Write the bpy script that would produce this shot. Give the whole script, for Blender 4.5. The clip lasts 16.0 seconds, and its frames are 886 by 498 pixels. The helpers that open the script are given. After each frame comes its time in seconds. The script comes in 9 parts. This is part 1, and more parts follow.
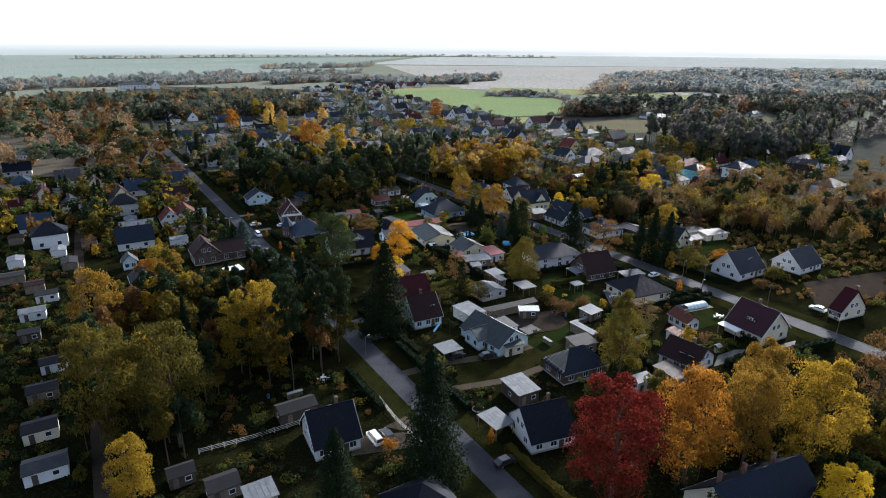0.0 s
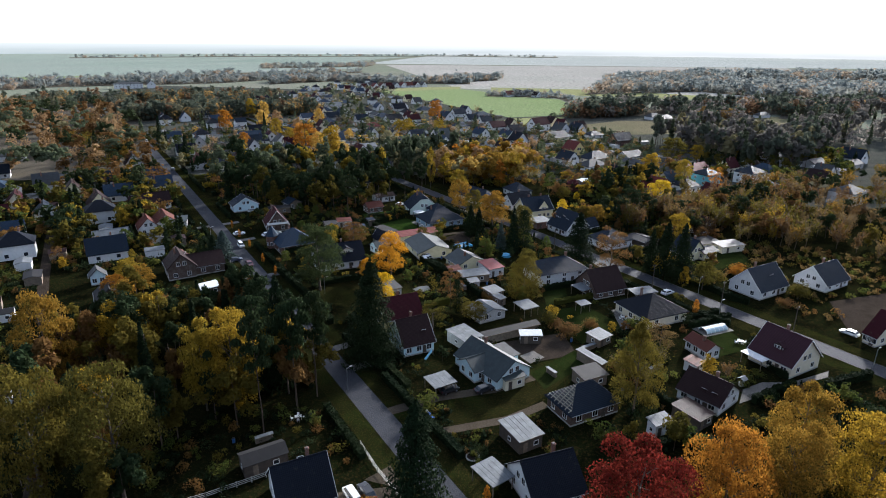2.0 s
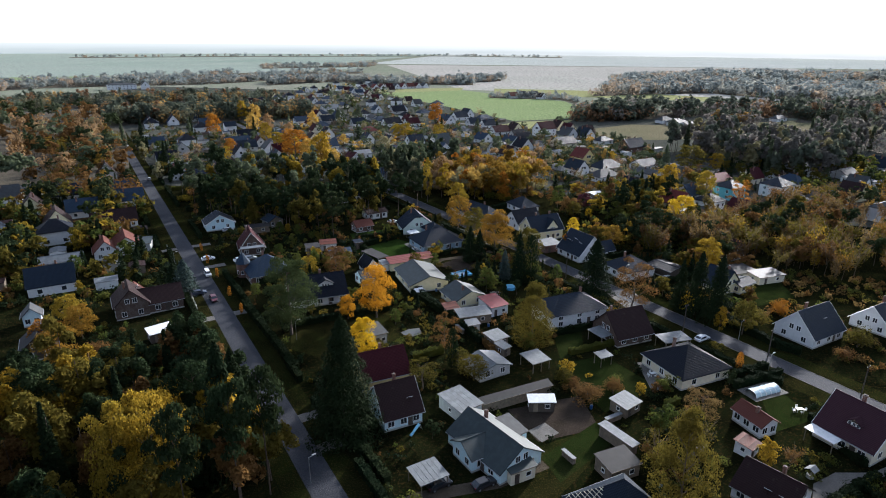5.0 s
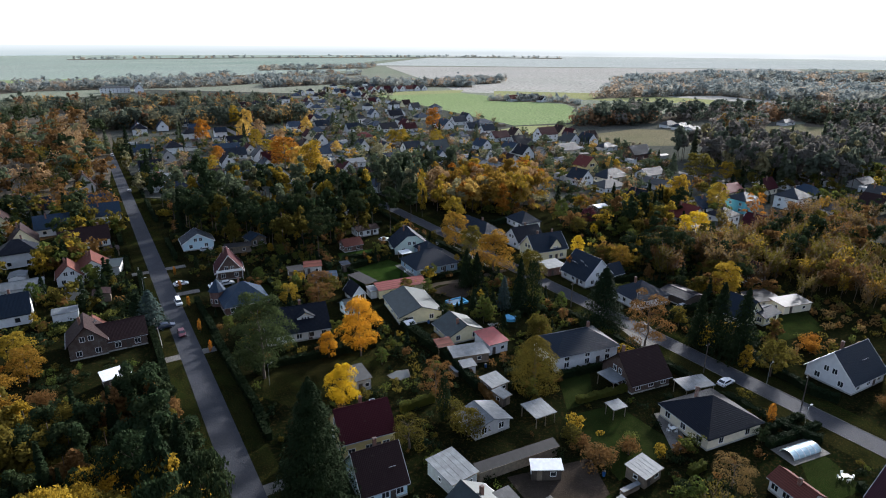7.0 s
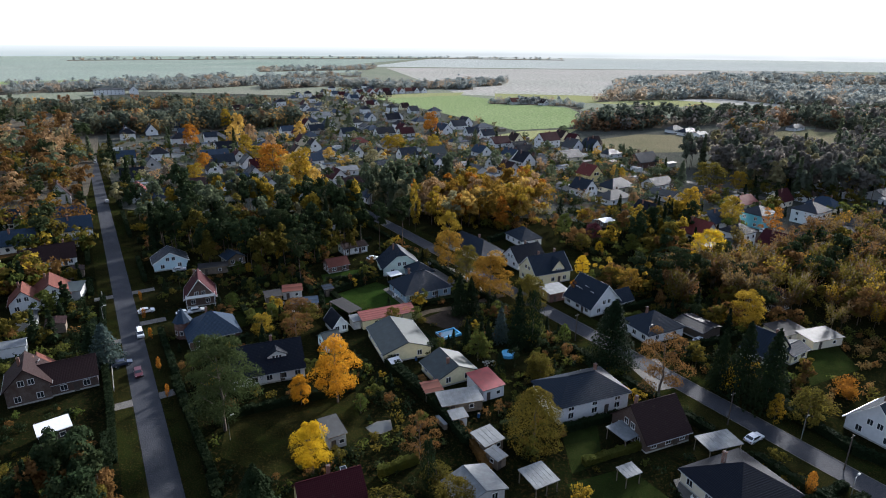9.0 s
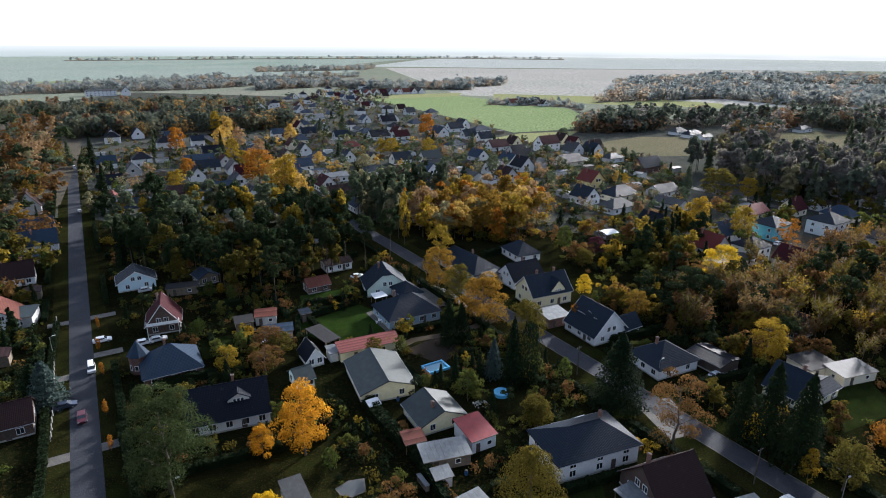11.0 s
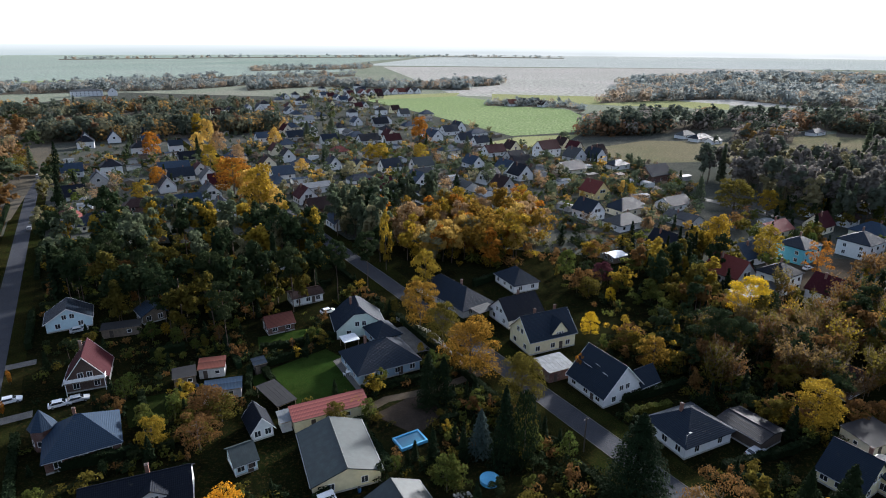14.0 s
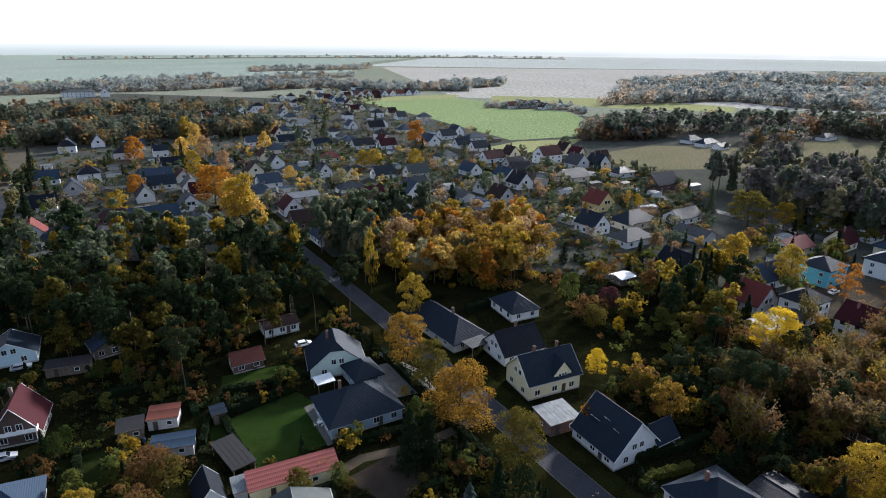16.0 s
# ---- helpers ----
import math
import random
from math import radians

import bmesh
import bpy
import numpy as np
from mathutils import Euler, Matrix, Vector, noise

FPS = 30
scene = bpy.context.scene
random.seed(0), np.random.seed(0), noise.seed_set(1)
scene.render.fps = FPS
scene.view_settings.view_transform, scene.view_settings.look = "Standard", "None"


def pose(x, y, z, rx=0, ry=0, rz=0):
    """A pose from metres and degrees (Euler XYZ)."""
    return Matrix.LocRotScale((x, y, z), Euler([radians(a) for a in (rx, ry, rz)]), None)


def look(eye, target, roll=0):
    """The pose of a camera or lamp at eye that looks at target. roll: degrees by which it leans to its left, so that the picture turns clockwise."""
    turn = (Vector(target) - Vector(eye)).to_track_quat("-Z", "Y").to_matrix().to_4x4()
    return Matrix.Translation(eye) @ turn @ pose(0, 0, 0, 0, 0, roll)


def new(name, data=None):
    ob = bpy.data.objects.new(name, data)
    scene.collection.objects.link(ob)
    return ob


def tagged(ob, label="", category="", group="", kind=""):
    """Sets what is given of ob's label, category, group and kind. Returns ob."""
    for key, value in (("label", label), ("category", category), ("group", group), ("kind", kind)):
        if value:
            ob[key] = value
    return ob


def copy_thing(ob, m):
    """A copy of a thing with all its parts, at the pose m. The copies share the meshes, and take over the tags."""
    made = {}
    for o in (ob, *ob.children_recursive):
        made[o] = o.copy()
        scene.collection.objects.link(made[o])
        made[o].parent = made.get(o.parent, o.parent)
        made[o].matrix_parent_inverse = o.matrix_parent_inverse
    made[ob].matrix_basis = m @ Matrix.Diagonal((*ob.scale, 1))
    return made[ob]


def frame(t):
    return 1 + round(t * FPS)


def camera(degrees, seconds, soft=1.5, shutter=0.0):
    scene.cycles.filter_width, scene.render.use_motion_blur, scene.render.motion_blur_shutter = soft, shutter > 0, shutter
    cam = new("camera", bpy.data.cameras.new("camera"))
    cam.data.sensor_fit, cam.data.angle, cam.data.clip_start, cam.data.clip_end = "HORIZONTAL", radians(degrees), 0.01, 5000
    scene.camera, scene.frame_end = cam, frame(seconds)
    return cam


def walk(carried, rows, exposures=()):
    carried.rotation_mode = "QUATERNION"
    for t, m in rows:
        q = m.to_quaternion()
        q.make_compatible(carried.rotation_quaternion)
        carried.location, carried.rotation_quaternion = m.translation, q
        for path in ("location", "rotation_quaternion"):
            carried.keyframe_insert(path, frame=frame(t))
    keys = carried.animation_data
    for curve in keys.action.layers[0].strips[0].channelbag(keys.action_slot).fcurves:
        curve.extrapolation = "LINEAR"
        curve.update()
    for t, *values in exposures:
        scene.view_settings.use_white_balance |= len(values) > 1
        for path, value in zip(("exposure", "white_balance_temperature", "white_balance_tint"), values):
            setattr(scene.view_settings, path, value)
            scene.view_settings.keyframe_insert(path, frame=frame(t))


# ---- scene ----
cam = camera(73.5, 16.0, soft=1.0)
PATH = [
    (0, (0.824, 1.334, 70.921), (0.584, 3.21, 70.27), 0.3),
    (0.5, (1.003, 4.891, 70.824), (0.763, 6.767, 70.173), 0.3),
    (1, (0.988, 8.894, 70.653), (0.746, 10.769, 70.002), 0.4),
    (1.5, (0.907, 13.147, 70.412), (0.664, 15.022, 69.761), 0.4),
    (2, (0.765, 17.592, 70.126), (0.521, 19.467, 69.474), 0.4),
    (2.5, (0.554, 22.261, 69.871), (0.309, 24.135, 69.217), 0.4),
    (3, (0.29, 27.026, 69.667), (0.043, 28.9, 69.014), 0.4),
    (3.5, (-0.016, 32.086, 69.642), (-0.265, 33.959, 68.989), 0.4),
    (4, (-0.35, 37.006, 69.693), (-0.6, 38.88, 69.041), 0.4),
    (4.2, (-0.392, 38.911, 69.728), (-0.644, 40.784, 69.075), 0.4),
    (6.3, (-1.134, 58.278, 71.204), (-1.389, 60.152, 70.553), 0.4),
    (6.5, (-1.151, 60.044, 71.292), (-1.407, 61.918, 70.64), 0.3),
    (7, (-1.097, 64.545, 71.684), (-1.352, 66.419, 71.034), 0.3),
    (7.5, (-1.059, 69.136, 72.061), (-1.316, 71.01, 71.411), 0.4),
    (8, (-0.968, 73.694, 72.233), (-1.226, 75.568, 71.585), 0.4),
    (8.5, (-0.825, 78.344, 72.379), (-1.084, 80.219, 71.732), 0.4),
    (9, (-0.747, 83.002, 72.509), (-1.007, 84.877, 71.862), 0.4),
    (9.2, (-0.707, 84.798, 72.532), (-0.967, 86.672, 71.885), 0.3),
    (11.3, (0.211, 103.299, 72.736), (-0.05, 105.173, 72.088), 0.3),
    (11.5, (0.245, 105.177, 72.74), (-0.019, 107.051, 72.092), 0.3),
    (12, (0.277, 109.937, 72.765), (0.015, 111.81, 72.114), 0.2),
    (12.5, (0.343, 114.589, 72.783), (0.081, 116.461, 72.131), 0.3),
    (13, (0.46, 119.171, 72.885), (0.199, 121.043, 72.232), 0.3),
    (13.5, (0.625, 123.768, 72.962), (0.364, 125.64, 72.31), 0.3),
    (14, (0.826, 128.719, 72.95), (0.566, 130.591, 72.298), 0.3),
    (14.5, (0.828, 133.83, 72.906), (0.571, 135.703, 72.253), 0.3),
    (15, (0.892, 139.018, 72.896), (0.635, 140.891, 72.243), 0.4),
    (15.5, (0.95, 143.81, 73.072), (0.691, 145.683, 72.42), 0.4),
    (16, (1.106, 147.835, 73.345), (0.844, 149.708, 72.694), 0.4),
]
walk(cam, [(t, look(eye, target, roll)) for t, eye, target, roll in PATH], [(0, 1.08, 6000, 12), (16, 1.08, 6000, 12)])

# ---- world and sun ----
SUN_AZ, SUN_EL = 27.0, 19.0          # degrees right of +y, degrees above the horizon
world = bpy.data.worlds.new("world")
scene.world = world
world.use_nodes = True
wn = world.node_tree.nodes
sky = wn.new("ShaderNodeTexSky")
sky.sky_type = 'NISHITA'
sky.sun_disc = False
sky.sun_elevation = radians(SUN_EL)
sky.sun_rotation = radians(SUN_AZ)
sky.air_density, sky.dust_density, sky.ozone_density = 1.0, 3.5, 1.5
# thick autumn haze: the sky is whitened all round
pale = wn.new("ShaderNodeHueSaturation")
pale.inputs["Saturation"].default_value = 0.45
world.node_tree.links.new(sky.outputs[0], pale.inputs["Color"])
veil = wn.new("ShaderNodeMix")
veil.data_type = 'RGBA'
veil.blend_type = 'ADD'
veil.inputs[0].default_value = 1.0
veil.inputs[7].default_value = (0.95, 1.3, 2.0, 1)
world.node_tree.links.new(pale.outputs[0], veil.inputs[6])
wn["Background"].inputs["Strength"].default_value = 0.09
world.node_tree.links.new(veil.outputs[2], wn["Background"].inputs["Color"])
sun = new("sun", bpy.data.lights.new("sun", 'SUN'))
sun.data.energy, sun.data.angle, sun.data.color = 5.0, radians(5.0), (1.0, 0.95, 0.88)
_e, _a = radians(SUN_EL), radians(SUN_AZ)
sun.matrix_world = look((math.sin(_a) * math.cos(_e) * 100, math.cos(_a) * math.cos(_e) * 100, math.sin(_e) * 100), (0, 0, 0))


# ---- materials ----
def nodes_of(name):
    m = bpy.data.materials.new(name)
    m.use_nodes = True
    nt = m.node_tree
    return m, nt, nt.nodes["Principled BSDF"]


def mixed(nt, fac, a, b):
    n = nt.nodes.new("ShaderNodeMix")
    n.data_type = 'RGBA'
    for sock, v in ((n.inputs[0], fac), (n.inputs[6], a), (n.inputs[7], b)):
        if hasattr(v, "is_output"):
            nt.links.new(v, sock)
        elif isinstance(v, (int, float)):
            sock.default_value = v
        else:
            sock.default_value = (*v, 1)
    return n.outputs[2]


def noised(nt, scale, detail=4, low=0.35, high=0.65, stretch=(1, 1, 1), space="Object"):
    tc = nt.nodes.new("ShaderNodeTexCoord")
    mp = nt.nodes.new("ShaderNodeMapping")
    mp.inputs["Scale"].default_value = stretch
    nt.links.new(tc.outputs[space], mp.inputs[0])
    no = nt.nodes.new("ShaderNodeTexNoise")
    no.inputs["Scale"].default_value, no.inputs["Detail"].default_value = scale, detail
    nt.links.new(mp.outputs[0], no.inputs["Vector"])
    ra = nt.nodes.new("ShaderNodeMapRange")
    ra.inputs[1].default_value, ra.inputs[2].default_value = low, high
    nt.links.new(no.outputs[0], ra.inputs[0])
    return ra.outputs[0]


def bumped(nt, bsdf, height, strength=0.4, distance=0.03):
    b = nt.nodes.new("ShaderNodeBump")
    b.inputs["Strength"].default_value, b.inputs["Distance"].default_value = strength, distance
    nt.links.new(height, b.inputs["Height"])
    nt.links.new(b.outputs[0], bsdf.inputs["Normal"])


def shade_of(c, k):
    return tuple(min(1, v * k) for v in c)


CACHE = {}


def plain(name, col, rough=0.6, metal=0.0, vary=0.25, scale=1.5):
    """Painted, rendered or metal surface with blotches and fine grain."""
    if name in CACHE:
        return CACHE[name]
    m, nt, b = nodes_of(name)
    big = noised(nt, scale, 5, 0.3, 0.7)
    fine = noised(nt, scale * 14, 3, 0.3, 0.7)
    c = mixed(nt, big, shade_of(col, 1 - vary), shade_of(col, 1 + vary * 0.5))
    c2 = mixed(nt, fine, c, shade_of(col, 1 - vary * 0.6))
    nt.links.new(mixed(nt, 0.35, c, c2), b.inputs["Base Color"])
    b.inputs["Roughness"].default_value, b.inputs["Metallic"].default_value = rough, metal
    bumped(nt, b, fine, 0.25, 0.01)
    CACHE[name] = m
    return m


def roof_tiles(name, col, rough=0.45):
    """Tiled roof: courses across the fall, rolls along it, lichen and weathered patches."""
    if name in CACHE:
        return CACHE[name]
    m, nt, b = nodes_of(name)
    tc = nt.nodes.new("ShaderNodeTexCoord")

    def band(direction, scale):
        w = nt.nodes.new("ShaderNodeTexWave")
        w.bands_direction = direction
        w.wave_profile = 'SAW' if direction == 'Z' else 'SIN'
        w.inputs["Scale"].default_value = scale
        w.inputs["Distortion"].default_value = 0.4
        nt.links.new(tc.outputs["Object"], w.inputs["Vector"])
        return w.outputs["Fac"]
    course, roll = band('Z', 1.45), band('X', 1.05)
    big, fine = noised(nt, 0.5, 5, 0.3, 0.7), noised(nt, 5.0, 3, 0.35, 0.7)
    c = mixed(nt, big, shade_of(col, 0.75), shade_of(col, 1.2))
    c = mixed(nt, fine, c, shade_of(col, 0.8))
    c = mixed(nt, course, shade_of(col, 1.25), mixed(nt, 0.5, c, shade_of(col, 0.35)))
    moss = noised(nt, 1.4, 6, 0.62, 0.78)
    c = mixed(nt, moss, c, mixed(nt, 0.25, c, (0.10, 0.10, 0.065)))
    nt.links.new(c, b.inputs["Base Color"])
    add = nt.nodes.new("ShaderNodeMath")
    nt.links.new(course, add.inputs[0])
    nt.links.new(roll, add.inputs[1])
    bumped(nt, b, add.outputs[0], 0.5, 0.035)
    b.inputs["Roughness"].default_value = rough
    b.inputs["Specular IOR Level"].default_value = 0.06
    CACHE[name] = m
    return m


def sheet(name, col, rough=0.35, metal=0.6, across='X'):
    """Corrugated sheet roof with rust and dirt streaks."""
    if name in CACHE:
        return CACHE[name]
    m, nt, b = nodes_of(name)
    dirt = noised(nt, 0.9, 5, 0.35, 0.7)
    streak = noised(nt, 3.0, 4, 0.4, 0.75, (3, 0.3, 1))
    c = mixed(nt, dirt, shade_of(col, 0.6), col)
    c = mixed(nt, streak, c, shade_of(col, 0.55))
    nt.links.new(c, b.inputs["Base Color"])
    b.inputs["Roughness"].default_value, b.inputs["Metallic"].default_value = rough, metal
    bumped(nt, b, streak, 0.2, 0.02)
    b.inputs["Specular IOR Level"].default_value = 0.3
    CACHE[name] = m
    return m


def brickwork(name, col, mortar):
    if name in CACHE:
        return CACHE[name]
    m, nt, b = nodes_of(name)
    tc = nt.nodes.new("ShaderNodeTexCoord")
    mp = nt.nodes.new("ShaderNodeMapping")
    mp.inputs["Rotation"].default_value = (radians(90), 0, 0)
    nt.links.new(tc.outputs["Object"], mp.inputs[0])
    k = nt.nodes.new("ShaderNodeTexBrick")
    k.inputs["Scale"].default_value = 4.0
    k.inputs["Color1"].default_value, k.inputs["Color2"].default_value = (*col, 1), (*shade_of(col, 0.6), 1)
    k.inputs["Mortar"].default_value = (*mortar, 1)
    nt.links.new(mp.outputs[0], k.inputs["Vector"])
    nt.links.new(mixed(nt, noised(nt, 0.7, 4), k.outputs["Color"], shade_of(col, 0.75)), b.inputs["Base Color"])
    b.inputs["Roughness"].default_value = 0.85
    CACHE[name] = m
    return m


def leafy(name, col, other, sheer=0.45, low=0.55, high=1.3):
    """Leaves: diffuse and translucent, tone by leaf and by tree."""
    if name in CACHE:
        return CACHE[name]
    m, nt, b = nodes_of(name)
    geo, info = nt.nodes.new("ShaderNodeNewGeometry"), nt.nodes.new("ShaderNodeObjectInfo")
    c = mixed(nt, geo.outputs["Random Per Island"], shade_of(col, low), shade_of(col, high))
    pick = nt.nodes.new("ShaderNodeMath")
    pick.operation = 'MULTIPLY'
    pick.inputs[1].default_value = 0.55
    nt.links.new(info.outputs["Random"], pick.inputs[0])
    c = mixed(nt, pick.outputs[0], c, other)
    patch = noised(nt, 0.35, 3, 0.42, 0.62)
    c = mixed(nt, patch, c, mixed(nt, 0.5, c, other))
    nt.links.new(c, b.inputs["Base Color"])
    b.inputs["Roughness"].default_value = 0.9
    b.inputs["Specular IOR Level"].default_value = 0.04
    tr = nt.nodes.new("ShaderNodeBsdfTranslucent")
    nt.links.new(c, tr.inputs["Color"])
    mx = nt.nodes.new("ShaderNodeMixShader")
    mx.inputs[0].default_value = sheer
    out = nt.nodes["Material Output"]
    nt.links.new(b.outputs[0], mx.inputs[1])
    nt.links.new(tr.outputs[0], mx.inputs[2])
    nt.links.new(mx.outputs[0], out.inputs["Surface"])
    CACHE[name] = m
    return m


def ground_mat(name, colours, scale=0.12, rough=0.95):
    """Earth, grass or asphalt: four colours mixed at three sizes."""
    if name in CACHE:
        return CACHE[name]
    m, nt, b = nodes_of(name)
    a, c2, c3, c4 = colours
    c = mixed(nt, noised(nt, scale * 0.25, 6, 0.4, 0.62, space="Object"), a, c2)
    c = mixed(nt, noised(nt, scale, 6, 0.42, 0.66), c, c3)
    fine = noised(nt, scale * 12, 6, 0.52, 0.70)
    c = mixed(nt, fine, c, c4)
    c = mixed(nt, noised(nt, scale * 40, 3, 0.4, 0.62), c, mixed(nt, 0.65, c, shade_of(a, 0.35)))
    c = mixed(nt, noised(nt, scale * 25, 4, 0.60, 0.72), c, shade_of(c4, 1.25))
    nt.links.new(c, b.inputs["Base Color"])
    b.inputs["Roughness"].default_value = rough
    b.inputs["Specular IOR Level"].default_value = 0.0 if rough > 0.9 else 0.1
    bumped(nt, b, fine, 0.5, 0.08)
    CACHE[name] = m
    return m


GLASS, gnt, gb = nodes_of("window_glass")
gb.inputs["Base Color"].default_value = (0.02, 0.025, 0.03, 1)
gb.inputs["Roughness"].default_value = 0.06
gb.inputs["Specular IOR Level"].default_value = 0.7
WHITE = plain("white_paint", (0.72, 0.72, 0.70), 0.5, vary=0.12)
WHITE_ROOF = plain("white_roofing_felt", (0.62, 0.63, 0.63), 0.6, vary=0.15)
WOOD = plain("weathered_wood", (0.16, 0.125, 0.09), 0.8, vary=0.4)
DARKWOOD = plain("dark_stained_wood", (0.06, 0.045, 0.035), 0.75, vary=0.4)
CONCRETE = plain("concrete", (0.34, 0.33, 0.30), 0.85)
ZINC = plain("zinc", (0.35, 0.36, 0.37), 0.35, 0.7)
BLACK = plain("black_plastic", (0.015, 0.015, 0.016), 0.5)
CHIM = brickwork("chimney_brick", (0.20, 0.09, 0.06), (0.25, 0.23, 0.2))
BARK = plain("bark", (0.085, 0.065, 0.05), 0.9, vary=0.5, scale=3)
PINEBARK = plain("pine_bark", (0.075, 0.05, 0.036), 0.9, vary=0.45, scale=3)
WALLS = {
    "white": plain("white_render", (0.58, 0.59, 0.59), 0.8, vary=0.10),
    "cream": plain("cream_render", (0.62, 0.56, 0.42), 0.8, vary=0.12),
    "yellow": plain("yellow_render", (0.58, 0.46, 0.20), 0.8, vary=0.12),
    "paleyellow": plain("pale_yellow_render", (0.66, 0.60, 0.38), 0.8, vary=0.12),
    "cyan": plain("pale_blue_render", (0.48, 0.62, 0.66), 0.8, vary=0.10),
    "mint": plain("pale_green_render", (0.52, 0.62, 0.55), 0.8, vary=0.10),
    "blue": plain("blue_grey_render", (0.24, 0.33, 0.40), 0.8, vary=0.12),
    "teal": plain("teal_render", (0.10, 0.38, 0.48), 0.8, vary=0.12),
    "grey": plain("grey_render", (0.38, 0.38, 0.37), 0.85, vary=0.2),
    "wood": WOOD, "dark": DARKWOOD,
    "brick": brickwork("red_brick", (0.13, 0.058, 0.043), (0.19, 0.17, 0.15)),
    "brown": brickwork("brown_brick", (0.085, 0.050, 0.037), (0.13, 0.115, 0.10)),
}
POTTERY = plain("sooty_chimney_pot", (0.075, 0.055, 0.05), 0.85, vary=0.3)
ROOFS = {
    "plum": roof_tiles("plum_brown_tiles", (0.040, 0.018, 0.023), 0.6),
    "black": roof_tiles("black_tiles", (0.0075, 0.010, 0.016), 0.6),
    "slate": roof_tiles("slate_blue_tiles", (0.012, 0.019, 0.030), 0.55),
    "bluegrey": roof_tiles("blue_grey_tiles", (0.022, 0.037, 0.060), 0.6),
    "brown": roof_tiles("brown_tiles", (0.022, 0.012, 0.012), 0.6),
    "maroon": roof_tiles("maroon_tiles", (0.038, 0.008, 0.011), 0.7),
    "red": roof_tiles("red_tiles", (0.11, 0.028, 0.024), 0.6),
    "orange": roof_tiles("orange_red_tiles", (0.10, 0.036, 0.027), 0.65),
    "grey": sheet("grey_fibre_cement_sheet", (0.046, 0.050, 0.053), 0.7, 0.0),
    "pale": sheet("pale_metal_sheet", (0.165, 0.18, 0.19), 0.7, 0.0),
    "green": sheet("green_grey_sheet", (0.028, 0.042, 0.044), 0.55, 0.0),
    "felt": sheet("dark_roofing_felt", (0.013, 0.013, 0.015), 0.8, 0.0),
    "white": WHITE_ROOF,
    "pink": roof_tiles("pink_red_sheet_tiles", (0.19, 0.062, 0.055), 0.6),
    "brightred": sheet("bright_red_sheet", (0.20, 0.006, 0.014), 0.55, 0.0),
}
